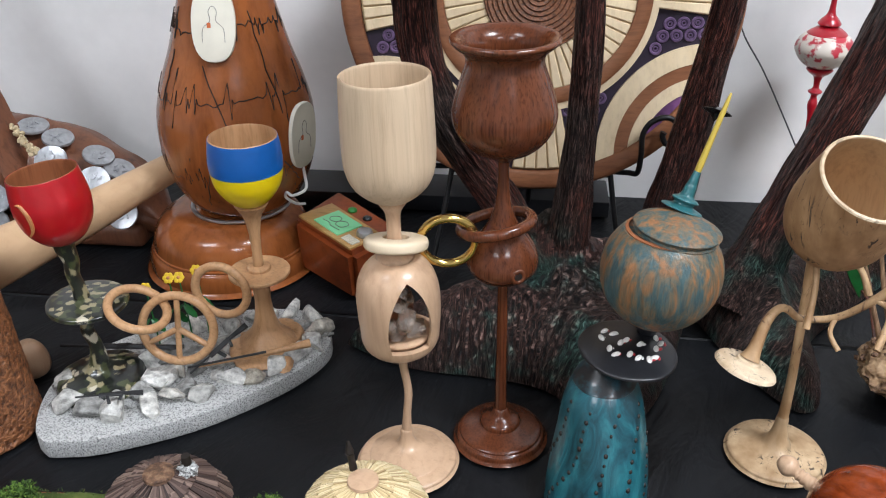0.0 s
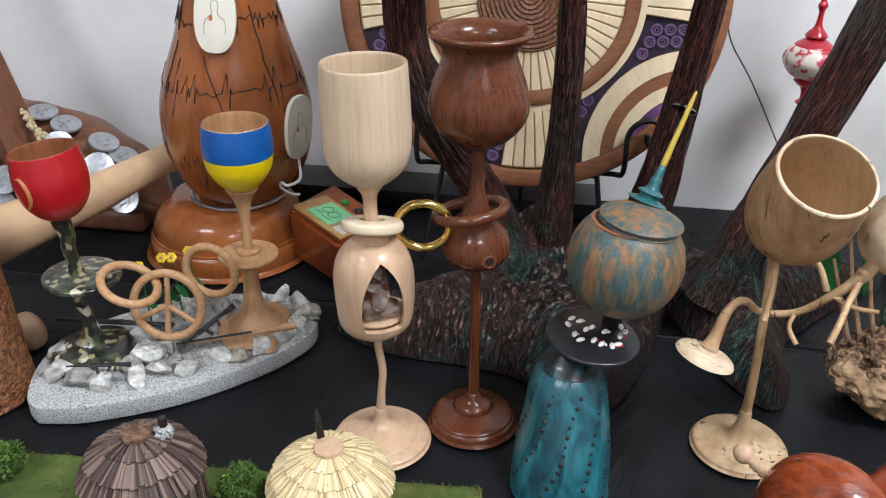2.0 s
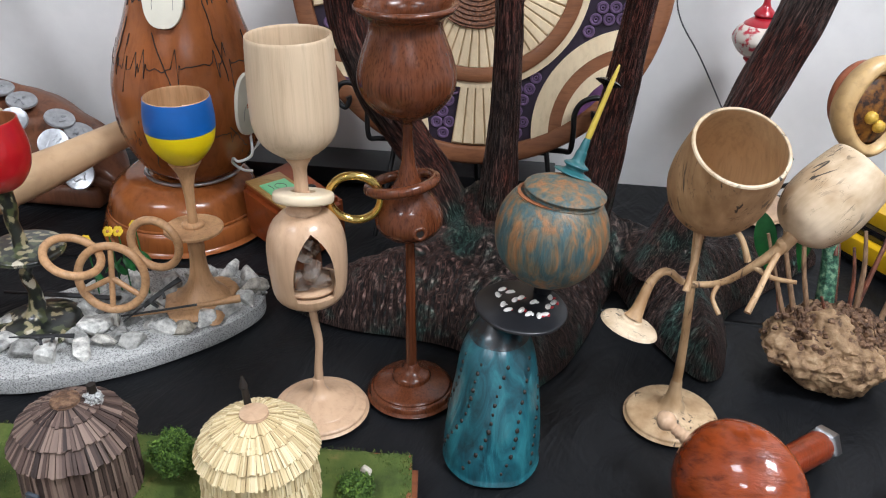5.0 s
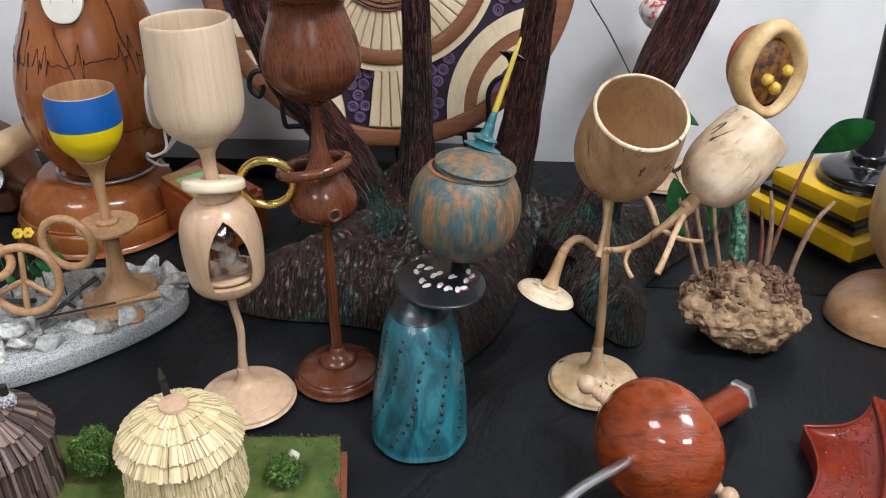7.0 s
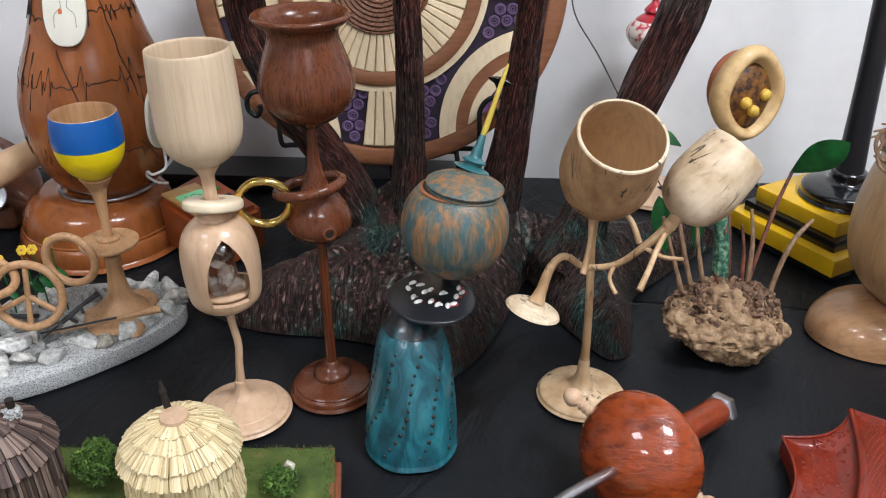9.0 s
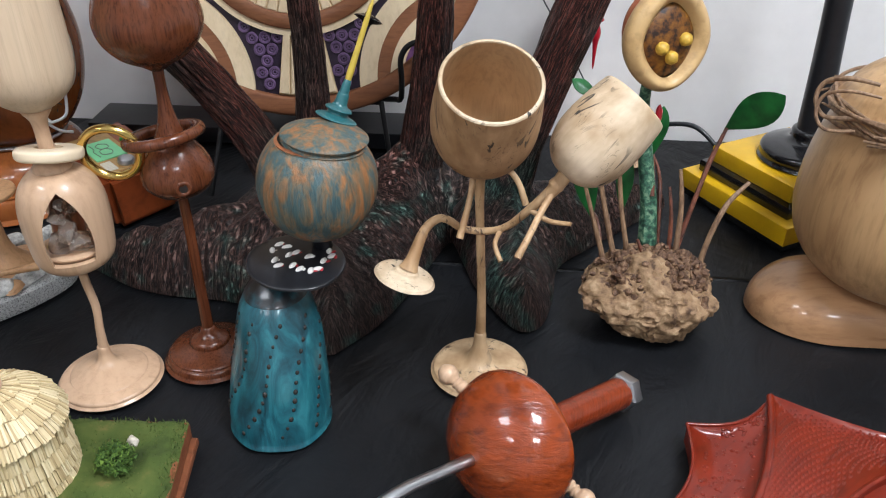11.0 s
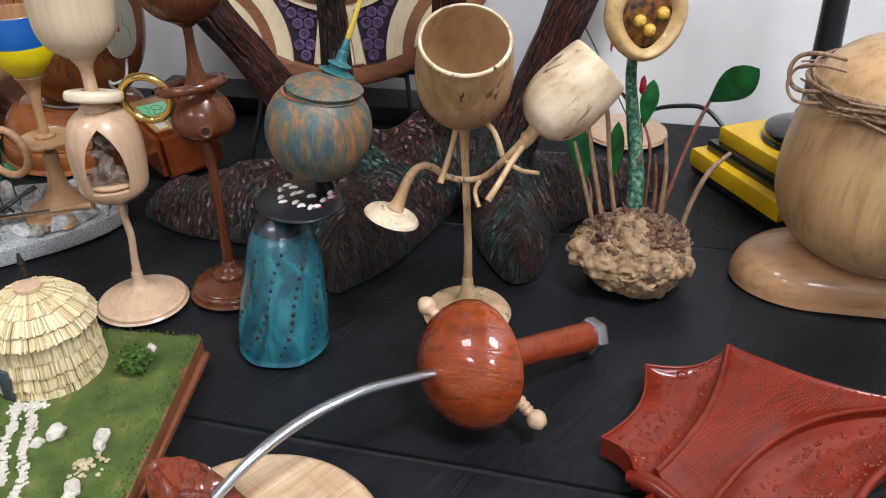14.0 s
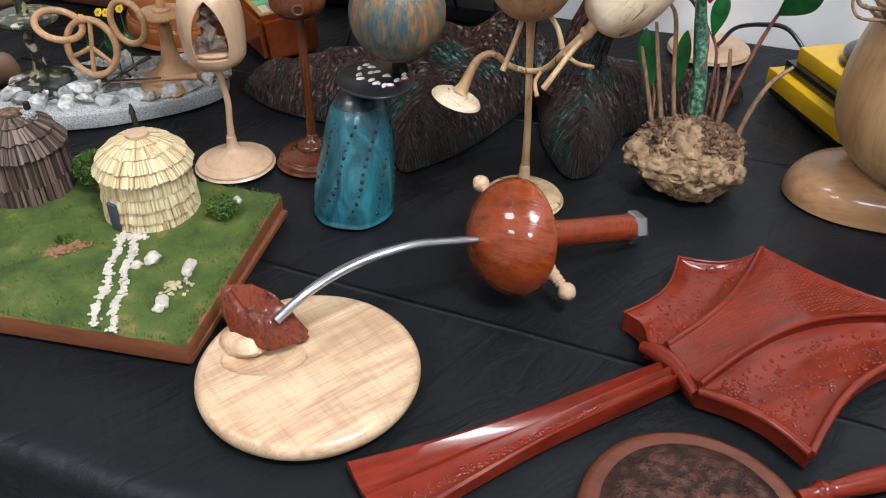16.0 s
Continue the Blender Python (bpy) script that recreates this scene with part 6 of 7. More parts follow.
def lamp():
    t = thing("table_lamp", (0, 0, 0), "black column lamp on stacked yellow and black slabs", "lamp")
    A, B = Vector((0.448, 0.706)), Vector((0.531, 0.572))
    u = (B - A)
    L = u.length
    ang = math.degrees(math.atan2(u.y, u.x))
    c = (A + B) / 2 + Vector((-u.y, u.x)).normalized() * L / 2
    m = pose(c.x, c.y, 0, 0, 0, ang)
    for name, z0, z1, s, mt, lab in (("slab", 0.0, 0.009, L * 0.97, M_BLACKG, "black slab"), ("slab", 0.009, 0.031, L, M_LAMPY, "yellow lacquered slab"), ("slab", 0.031, 0.045, L * 0.84, M_BLACKG, "black slab"), ("slab", 0.045, 0.064, L * 0.74, M_LAMPY, "yellow lacquered slab")):
        k = s / 2
        out = [(-k, -k), (k, -k), (k, k), (-k, k)]
        part(name, prism(out, z0, z1, 0.0022, 2, m=m), mt, t, lab)
    lathe_m = pose(0.569, 0.672, 0)
    part("foot", lathe([(0, 0.064), (0.047, 0.064), (0.049, 0.07), (0.048, 0.079), (0.036, 0.084), (0.022, 0.088), (0.019, 0.1), (0, 0.1)], 64, m=lathe_m), M_BLACKG, t, "turned black foot")
    part("column", tube([(0.569, 0.672, 0.09), (0.565, 0.672, 0.2), (0.561, 0.672, 0.32), (0.558, 0.672, 0.44)], [0.0165, 0.0135, 0.0135, 0.0155], 28), M_BLACK, t, "black tapering column")
    part("cord", tube([(0.49, 0.70, 0.05), (0.46, 0.72, 0.075), (0.43, 0.74, 0.07), (0.40, 0.77, 0.05), (0.385, 0.79, 0.02), (0.375, 0.82, 0.004)], [0.0028] * 6, 10), M_BLACK, t, "black power cord")


def ornament_stand():
    t = thing("ornament_stand", (0.37, 0.78, 0.0), "wire hook on a round pink beech disc", "ornament stand")
    part("disc", lathe([(0, 0.001), (0.05, 0.001), (0.054, 0.005), (0.05, 0.009), (0.02, 0.013), (0, 0.014)], 56, m=pose(0.002, 0.026, 0)), M_BEECH, t)
    G = lambda x, y, z: (x - 0.37, y - 0.78, z)
    part("wire", tube([G(0.386, 0.776, 0.01), G(0.358, 0.776, 0.06), G(0.322, 0.776, 0.125), G(0.278, 0.776, 0.2), G(0.249, 0.776, 0.242), G(0.239, 0.776, 0.269), G(0.240, 0.777, 0.29), G(0.252, 0.778, 0.318), G(0.29, 0.782, 0.345), G(0.33, 0.787, 0.345), G(0.3445, 0.789, 0.324)], [0.0009] * 11, 8, 6), M_WIRE, t)
    o = thing("ornament", (0.342, 0.789, 0.226), "hanging white ornament with red marbling and red finials", "ornament")
    part("globe", lathe([(0, -0.0235), (0.009, -0.022), (0.022, -0.016), (0.0305, -0.004), (0.0315, 0.004), (0.025, 0.015), (0.012, 0.0215), (0, 0.0225)], 48), M_ORN, o)
    part("cap", lathe([(0.0, 0.0285), (0.008, 0.027), (0.0165, 0.0218), (0.0215, 0.0178), (0.02, 0.0165), (0.01, 0.0215), (0, 0.022)], 48, 3), M_FINRED, o, "red painted shoulder")
    part("finial_top", lathe([(0, 0.026), (0.012, 0.0275), (0.01, 0.033), (0.0045, 0.04), (0.003, 0.055), (0.0055, 0.063), (0.003, 0.069), (0.0048, 0.079), (0.0035, 0.088), (0.001, 0.093), (0, 0.0935)], 28), M_FINRED, o, "red upper finial")
    part("finial_bottom", lathe([(0, -0.02), (0.014, -0.0225), (0.012, -0.027), (0.005, -0.033), (0.0035, -0.045), (0.008, -0.05), (0.0035, -0.055), (0.0055, -0.066), (0.003, -0.08), (0.0012, -0.105), (0, -0.11)], 28), M_FINRED, o, "red lower finial")
    part("thread", tube([(0, 0, 0.092), (0.001, 0, 0.1)], [0.0006, 0.0006], 6, 0), M_WIRE, o)


big_vessel()
lamp()
ornament_stand()


# ---- curved blade sculpture on a maple disc ----
def sword():
    d = thing("maple_disc", (0.1405, 0.064, 0.0), "round pale maple disc with a gouged hollow", "disc")
    rim = [(0.0775 + 0.0073 * math.sin(math.pi * i / 12), 0.0075 - 0.0075 * math.cos(math.pi * i / 12)) for i in range(13)]
    body = part("board", lathe([(0, 0)] + rim + [(0, 0.015)], 120, 0), M_DISC, d)
    carve(body, blob(1.0, pose(-0.034, -0.006, 0.0165, 0, 0, 22) @ Matrix.Diagonal((0.034, 0.02, 0.009, 1)), 3, 0.05))
    s = thing("curved_sword", (0, 0, 0), "bent steel blade with red padauk guard and grip", "sculpture")
    part("blade", tube([(0.236, 0.206, 0.0575), (0.212, 0.179, 0.067), (0.192, 0.158, 0.0735), (0.176, 0.141, 0.0745), (0.160, 0.125, 0.0725), (0.144, 0.108, 0.067), (0.128, 0.091, 0.057), (0.112, 0.0735, 0.0415)], [0.0044, 0.0044, 0.0045, 0.0045, 0.0045, 0.0044, 0.0043, 0.0042], 12, 6, flat=0.8), M_STEEL, s, "polished steel bar", sharp=60)
    ax = Vector((0.115, 0.126, -0.042)).normalized()
    gm = frame_to((0.248, 0.2175, 0.0535), ax)
    part("guard", lathe([(0, -0.0275), (0.012, -0.0265), (0.03, -0.019), (0.044, -0.006), (0.0495, 0.008), (0.0495, 0.0155), (0.0475, 0.0175), (0.0435, 0.0175), (0.043, 0.02), (0.03, 0.0275), (0.012, 0.029), (0, 0.029)], 88, m=gm), M_GUARD, s, "domed padauk guard", sharp=45)
    part("grip", tube([Vector((0.248, 0.2175, 0.0535)) + ax * q for q in (0.02, 0.06, 0.10, 0.140)], [0.0125, 0.0118, 0.0122, 0.0126], 24), M_GRIP, s, "red turned grip")
    nm = frame_to(Vector((0.248, 0.2175, 0.0535)) + ax * 0.139, ax)
    hexa = [(0.0155 * math.cos(radians(60 * i)), 0.0155 * math.sin(radians(60 * i))) for i in range(6)]
    nut = prism(hexa, 0.0, 0.014, 0.0035, 4, m=nm)
    part("nut", nut, M_STEEL, s, "hexagonal steel nut", sharp=25)
    # pegs through the guard
    a, b_ = Vector((0.2085, 0.279, 0.0625)), Vector((0.307, 0.2065, 0.0205))
    d_ = (b_ - a).normalized()
    for end, sg in ((a, 1), (b_, -1)):
        q = frame_to(end, d_ * sg)
        part("peg", lathe([(0, -0.0075), (0.004, -0.0065), (0.0075, -0.001), (0.0068, 0.004), (0.0038, 0.0075), (0.005, 0.0095), (0.0042, 0.0115), (0.0052, 0.0135), (0.0045, 0.016), (0.0056, 0.0185), (0.005, 0.0215), (0.0062, 0.0245), (0.0056, 0.0285), (0.007, 0.045), (0, 0.046)], 24, m=q), M_BEECH, s, "pale turned peg")
    # the split chip into which the blade runs
    w = bmesh.new()
    pts = [(0.053, 0.092, 0.046), (0.062, 0.086, 0.052), (0.078, 0.1, 0.049), (0.1, 0.094, 0.049), (0.116, 0.088, 0.042), (0.1335, 0.0885, 0.020), (0.131, 0.081, 0.016), (0.108, 0.062, 0.016), (0.088, 0.062, 0.016), (0.07, 0.066, 0.024), (0.058, 0.079, 0.034), (0.086, 0.07, 0.047), (0.104, 0.074, 0.044), (0.09, 0.098, 0.030), (0.12, 0.096, 0.018)]
    for p in pts:
        w.verts.new(p)
    bmesh.ops.convex_hull(w, input=w.verts)
    bmesh.ops.delete(w, geom=[v for v in w.verts if not v.link_faces], context="VERTS")
    bmesh.ops.bevel(w, geom=w.edges[:], offset=0.0025, segments=2, affect="EDGES")
    bmesh.ops.subdivide_edges(w, edges=w.edges[:], cuts=1, use_grid_fill=True)
    for v in w.verts:
        v.co += Vector((0.4, -0.5, 1)) * 0.0016 * noise.noise(v.co * 190)
    part("chip", w, M_CHIP, s, "lifted red chip with rough grain", sharp=50)
    part("chip_core", blob(1.0, pose(0.084, 0.069, 0.016, 0, 0, 15) @ Matrix.Diagonal((0.021, 0.014, 0.011, 1)), 3, 0.25, 1.5), M_DISC, s, "pale wood under the chip")


# ---- red wing-shaped carving ----
def wing():
    t = thing("wing_carving", (0, 0, 0), "red padauk bat-wing carving with long grip", "carving")

    def arc(a, b_, sag, n=7):
        a, b_ = Vector(a), Vector(b_)
        d = b_ - a
        p = Vector((-d.y, d.x)).normalized()
        return [tuple(a + d * (i / n) + p * sag * math.sin(math.pi * i / n)) for i in range(n)]
    P1, P2, P3, P4 = (0.355, 0.198), (0.388, 0.290), (0.456, 0.322), (0.378, 0.170)
    J = (0.421, 0.130)
    P5, P6, P7 = (0.498, 0.096), (0.64, 0.262), (0.64, 0.276)
    RE, K = (0.64, 0.274), (0.393, 0.167)
    rnd = random.Random(9)

    def even(pts, n):
        """n + 1 points at even steps along a line."""
        P = [Vector(p) for p in pts]
        run = [0.0]
        for p, q_ in zip(P, P[1:]):
            run.append(run[-1] + (q_ - p).length)
        out, k = [], 0
        for i in range(n + 1):
            s = run[-1] * i / n
            while k < len(P) - 2 and run[k + 1] < s:
                k += 1
            f_ = (s - run[k]) / max(run[k + 1] - run[k], 1e-9)
            out.append(P[k] + (P[k + 1] - P[k]) * f_)
        return out

    def dished(name, A_, B_, za, zb, dip, label, n=120, m=18):
        """A panel between two border lines, hollowed across, with a skirt down to the table."""
        ea, eb = even(A_, n), even(B_, n)

        def at(i, v):
            p = ea[i] + (eb[i] - ea[i]) * v
            wide = min(1.0, (eb[i] - ea[i]).length / 0.05)
            hollow = min(1.0, math.sin(math.pi * min(max(v, 0.0), 1.0)) * 1.25) ** 0.75
            return Vector((p.x, p.y, za + (zb - za) * v - dip * wide * hollow))
        bm = bmesh.new()
        grid = [[bm.verts.new(at(i, j / m)) for j in range(m + 1)] for i in range(n + 1)]
        low_ = [[bm.verts.new((r[j].co.x, r[j].co.y, 0.001)) for j in (0, m)] for r in grid]
        for i in range(n):
            for j in range(m):
                bm.faces.new((grid[i][j], grid[i + 1][j], grid[i + 1][j + 1], grid[i][j + 1]))
            bm.faces.new((grid[i][0], low_[i][0], low_[i + 1][0], grid[i + 1][0]))
            bm.faces.new((grid[i][m], grid[i + 1][m], low_[i + 1][1], low_[i][1]))
            bm.faces.new((low_[i][0], low_[i][1], low_[i + 1][1], low_[i + 1][0]))
        for i in (0, n):
            bm.faces.new([*grid[i], low_[i][1], low_[i][0]])
        bmesh.ops.remove_doubles(bm, verts=bm.verts, dist=1e-6)
        bmesh.ops.dissolve_degenerate(bm, edges=bm.edges, dist=1e-6)
        bmesh.ops.recalc_face_normals(bm, faces=bm.faces)
        return part(name, bm, M_PADAUK, t, label, sharp=50), at
    spine = arc(K, P3, -0.010, 12) + [P3]
    keel = arc(J, RE, 0.042, 24) + [RE]
    edge_up = arc(K, P4, 0.0, 3) + arc(P4, P1, -0.006, 8) + arc(P1, P2, -0.012, 12) + arc(P2, P3, -0.012, 12) + [P3]
    edge_low = arc(J, P5, 0.009, 14) + arc(P5, P6, 0.03, 24) + arc(P6, RE, 0.0, 2) + [RE]
    top_line = spine[:-1] + arc(P3, P7, -0.018, 16) + [P7]
    q, at_up = dished("membrane", spine, edge_up, 0.0215, 0.0195, 0.0075, "dished red panel")
    m_, at_mid = dished("membrane", top_line, keel, 0.0245, 0.0265, 0.0045, "raised finely tooled red panel")
    l_, at_low = dished("membrane", keel, edge_low, 0.0165, 0.0195, 0.0075, "dished red panel with droplets")

    def rim_of(pts, z, r):
        return tube([(x, y, z) for x, y in even(pts, 40)], [r] * 41, 14, 0)
    part("rim", rim_of(arc(J, P5, 0.009, 14) + [P5], 0.0175, 0.0035), M_PADAUK, t, sharp=60)
    part("rim", rim_of(arc(P5, P6, 0.03, 24) + [P6], 0.0175, 0.0032), M_PADAUK, t, sharp=60)
    part("rim", rim_of(arc(P1, P2, -0.012, 12) + [P2], 0.0184, 0.0014), M_PADAUK, t, sharp=60)
    part("rim", rim_of(arc(P2, P3, -0.012, 12) + [P3], 0.0184, 0.0014), M_PADAUK, t, sharp=60)
    part("ridge", rim_of(keel, 0.0255, 0.0020), M_PADAUK, t, sharp=60)
    part("ridge", rim_of(spine, 0.0222, 0.0030), M_PADAUK, t, sharp=60)

    def droplets(at, count, r0, r1, v0, v1, owner):
        bm = bmesh.new()
        for _ in range(count):
            p = at(rnd.randint(10, 108), rnd.uniform(v0, v1))
            sphere(rnd.uniform(r0, r1), Matrix.Translation(p), bm, (1, 1, 0.7), 10, 7)
        part("droplet_field", bm, M_PADAUK, owner, "raised droplets", kind="stuff")
    droplets(at_low, 420, 0.0010, 0.0021, 0.12, 0.88, l_)
    droplets(at_up, 170, 0.0009, 0.0018, 0.15, 0.88, q)
    tool = bmesh.new()
    for i in range(8, 112, 2):
        for j in range(2, 16):
            p = at_mid(i, (j + 0.5 * (i // 2 % 2)) / 18)
            sphere(0.0017, Matrix.Translation(p) @ pose(0, 0, 0, 0, 0, 60), tool, (1.7, 0.75, 0.26), 8, 4)
    part("tooling", tool, M_PADAUK, m_, "rows of small tool marks", kind="stuff")
    # grip: fluted, flaring at the end
    g = bmesh.new()
    A, B = Vector((0.407, 0.157, 0)), Vector((0.2265, -0.029, 0))
    d = B - A
    side = Vector((-d.y, d.x, 0)).normalized()
    rows = []
    for i in range(25):
        s = i / 24
        c = A + d * s
        w = 0.0095 + 0.0095 * s + 0.016 * max(0, s - 0.45) ** 1.5 * 2.2
        z = 0.0145 + 0.0045 * math.cos(s * 3)
        prof = [(-1, 0.001), (-1.02, z * 0.5), (-0.93, z * 0.88), (-0.8, z * 0.95), (-0.55, z * 0.72), (-0.3, z * 0.58), (-0.1, z * 0.72), (0.03, z * 1.02), (0.14, z * 0.98), (0.4, z * 0.78), (0.65, z * 0.78), (0.86, z * 0.98), (0.96, z * 0.9), (1.02, z * 0.5), (1, 0.001)]
        rows.append([g.verts.new(c + side * w * q_ + Vector((0, 0, zz))) for q_, zz in prof])
    for a, b_ in zip(rows, rows[1:]):
        for j in range(14):
            g.faces.new((a[j], b_[j], b_[j + 1], a[j + 1]))
    g.faces.new(rows[0])
    g.faces.new(rows[-1][::-1])
    bmesh.ops.recalc_face_normals(g, faces=g.faces)
    grip = part("grip", g, M_PADAUK, t, "long fluted red grip", sharp=35)
    gb = bmesh.new()
    for i in range(150):
        s = rnd.uniform(0.3, 0.97)
        c = A + d * s
        w = 0.0095 + 0.0095 * s + 0.016 * max(0, s - 0.45) ** 1.5 * 2.2
        c = c + side * w * rnd.uniform(0.35, 0.72)
        sphere(rnd.uniform(0.0009, 0.0017), Matrix.Translation((c.x, c.y, (0.0145 + 0.0045 * math.cos(s * 3)) * 0.79)), gb, (1, 1, 0.6), 8, 5)
    part("droplet_field", gb, M_PADAUK, grip, "raised droplets", kind="stuff")
    part("collar", tube([(0.375, 0.170, 0.012), (0.388, 0.163, 0.0155), (0.404, 0.150, 0.0165), (0.42, 0.130, 0.014)], [0.0045, 0.007, 0.0065, 0.0045], 20, 8), M_PADAUK, t, sharp=60)


def hand_mirror():
    t = thing("round_paddle", (0.430, 0.022, 0.0), "round brown paddle with dark textured face", "paddle")
    part("board", lathe([(0, 0), (0.068, 0.0), (0.0735, 0.004), (0.0735, 0.009), (0.070, 0.0125), (0.060, 0.0132), (0.0, 0.0125)], 96, 3), M_RIMD, t)
    f = lathe([(0, 0.0146), (0.02, 0.0148), (0.04, 0.0146), (0.055, 0.0142), (0.0605, 0.013), (0.0605, 0.011), (0, 0.011)], 96, 3)
    part("face", f, M_TEXT, t, "dark pitted and veined face")
    a = Vector((0.062, 0.042, 0.008))
    u = Vector((0.83, 0.55, 0)).normalized()
    part("grip", tube([a, a + u * 0.012, a + u * 0.018, a + u * 0.024, a + u * 0.03, a + u * 0.06, a + u * 0.11, a + u * 0.115], [0.005, 0.0055, 0.0085, 0.006, 0.0065, 0.0085, 0.009, 0.005], 16), M_PADAUK, t, "turned red grip")


sword()
wing()
hand_mirror()


# ---- turf board with two thatched huts ----
def village():
    t = thing("turf_board", (0, 0, 0), "model village board with green turf and brown edge", "diorama")
    out = [(0.049, 0.044), (0.017, 0.257), (-0.40, 0.239), (-0.415, -0.012)]
    part("board", prism(out, 0.001, 0.021, 0.002, 2), M_BOARD, t, "brown wooden board")
    part("lower_lip", prism([(0.049, 0.046), (0.022, 0.256), (0.016, 0.256), (0.04, 0.046)], 0.0, 0.007, 0.001, 1), M_BOARD, t)
    bm = bmesh.new()
    nx, ny = 150, 80
    g = []
    for i in range(nx + 1):
        u = i / nx
        row = []
        for j in range(ny + 1):
            v = j / ny
            lo = Vector(out[0]) + (Vector(out[3]) - Vector(out[0])) * u
            hi = Vector(out[1]) + (Vector(out[2]) - Vector(out[1])) * u
            p = lo + (hi - lo) * v
            edge = min(u, 1 - u, v, 1 - v)
            z = 0.0205 + 0.0035 * min(1, edge * 40) + 0.0016 * noise.noise((p.x * 60, p.y * 60, 0)) + 0.0009 * noise.noise((p.x * 240, p.y * 240, 5))
            row.append(bm.verts.new((p.x, p.y, z)))
        g.append(row)
    for a, b_ in zip(g, g[1:]):
        for j in range(ny):
            bm.faces.new((a[j], a[j + 1], b_[j + 1], b_[j]))
    part("turf", bm, M_TURF, t, "green flock turf with brown patches", sharp=80)
    rnd = random.Random(8)
    vs, fs = [], []
    for i in range(26000):
        u, v = rnd.random(), rnd.random()
        lo = Vector(out[0]) + (Vector(out[3]) - Vector(out[0])) * u
        hi = Vector(out[1]) + (Vector(out[2]) - Vector(out[1])) * u
        p = lo + (hi - lo) * v
        a, h, w = rnd.uniform(0, 6.28), rnd.uniform(0.0006, 0.0022), 0.0005
        k = len(vs)
        vs += [(p.x - w * math.cos(a), p.y - w * math.sin(a), 0.0225), (p.x + w * math.cos(a), p.y + w * math.sin(a), 0.0225), (p.x + rnd.uniform(-0.0012, 0.0012), p.y + rnd.uniform(-0.0012, 0.0012), 0.0235 + h)]
        fs.append((k, k + 1, k + 2))
    me = bpy.data.meshes.new("turf_fibre")
    me.from_pydata(vs, [], fs)
    me.materials.append(M_BLADE)
    ob = new("turf_fibre", me)
    ob.parent = t
    tagged(ob, "short green fibres", kind="stuff")

    # path of white crumbs, red patches, pebbles
    def crumbs(name, where, r0, r1, mat_, label, count):
        bm = bmesh.new()
        for i in range(count):
            x, y = where(rnd)
            blob(rnd.uniform(r0, r1), pose(x, y, 0.0248), 1, 0.5, 2, i, bm, (1, 1, 0.6))
        part(name, bm, mat_, t, label, kind="stuff", sharp=25)

    def lane(a, b_, w):
        def f_(r):
            s = r.random()
            return a[0] + (b_[0] - a[0]) * s + r.gauss(0, w) + 0.002 * math.sin(s * 14), a[1] + (b_[1] - a[1]) * s + r.gauss(0, w)
        return f_
    crumbs("white_path", lane((-0.081, 0.142), (-0.0305, 0.037), 0.0017), 0.0011, 0.0022, M_CHALK, "white crumbled path", 260)
    crumbs("white_path", lane((-0.0665, 0.142), (-0.013, 0.037), 0.0017), 0.0011, 0.0022, M_CHALK, "white crumbled path", 260)
    crumbs("white_path", lane((-0.086, 0.143), (-0.062, 0.150), 0.0025), 0.0011, 0.0022, M_CHALK, "white crumbled path", 90)
    crumbs("red_patch", lane((-0.125, 0.104), (-0.107, 0.122), 0.0045), 0.0011, 0.0019, M_BRICKD, "red-brown crumb patch", 150)

    def yard(r):
        s, q = r.random(), r.random()
        return -0.20 - 0.19 * q + 0.068 * (1 - s) * (1 - q) + r.gauss(0, 0.002), 0.012 + 0.118 * s
    crumbs("red_yard", yard, 0.0014, 0.0026, M_BRICKD, "red-brown crumb yard", 1500)
    for x, y, r in ((-0.035, 0.124, 0.0095), (-0.042, 0.112, 0.0062), (0.0, 0.126, 0.0085), (0.003, 0.118, 0.0065), (0.006, 0.077, 0.0085), (0.008, 0.07, 0.006), (-0.014, 0.229, 0.006)):
        o = blob(r * 0.85, pose(x, y, 0.0262, 0, 0, rnd.uniform(0, 180)), 3, 0.35, 1.3, r * 1000, None, (1.0, 0.75, 0.7))
        part("pebble", o, M_CHALK, t, "whitish pebble")
    crumbs("yellow_crumbs", lambda r: (0.004 + r.gauss(0, 0.006), 0.1 + r.gauss(0, 0.006)), 0.0014, 0.0024, M_CRUMB, "yellow crumbs between the pebbles", 40)

    def bush(x, y, r, h, count, label):
        b_ = thing("bush", (x, y, 0.0225), label, "bush", "model bushes")
        part("trunk", tube([(0, 0, 0), (0.001, 0, h * 0.5)], [0.0015, 0.001], 6, 0), M_TWIG, b_)
        vs, fs = [], []
        for i in range(count):
            d = Vector((rnd.gauss(0, 1), rnd.gauss(0, 1), rnd.gauss(0, 1))).normalized()
            q = rnd.random() ** 0.4 * (0.75 + 0.35 * noise.noise(d * 2 + Vector((x * 50, 0, 0))))
            c = Vector((d.x * r * q, d.y * r * q, h * 0.55 + d.z * h * 0.5 * q))
            if c.z < 0:
                c.z = rnd.uniform(0, 0.002)
            k = len(vs)
            s = rnd.uniform(0.0012, 0.0026)
            for _ in range(3):
                vs.append(tuple(c + Vector((rnd.uniform(-s, s), rnd.uniform(-s, s), rnd.uniform(-s, s)))))
            fs.append((k, k + 1, k + 2))
        me = bpy.data.meshes.new("leaves")
        me.from_pydata(vs, [], fs)
        me.materials.append(M_BUSH)
        o = new("leaves", me)
        o.parent = b_
        tagged(o, kind="stuff")
    bush(-0.152, 0.205, 0.0225, 0.044, 6500, "round green foam bush between two huts")
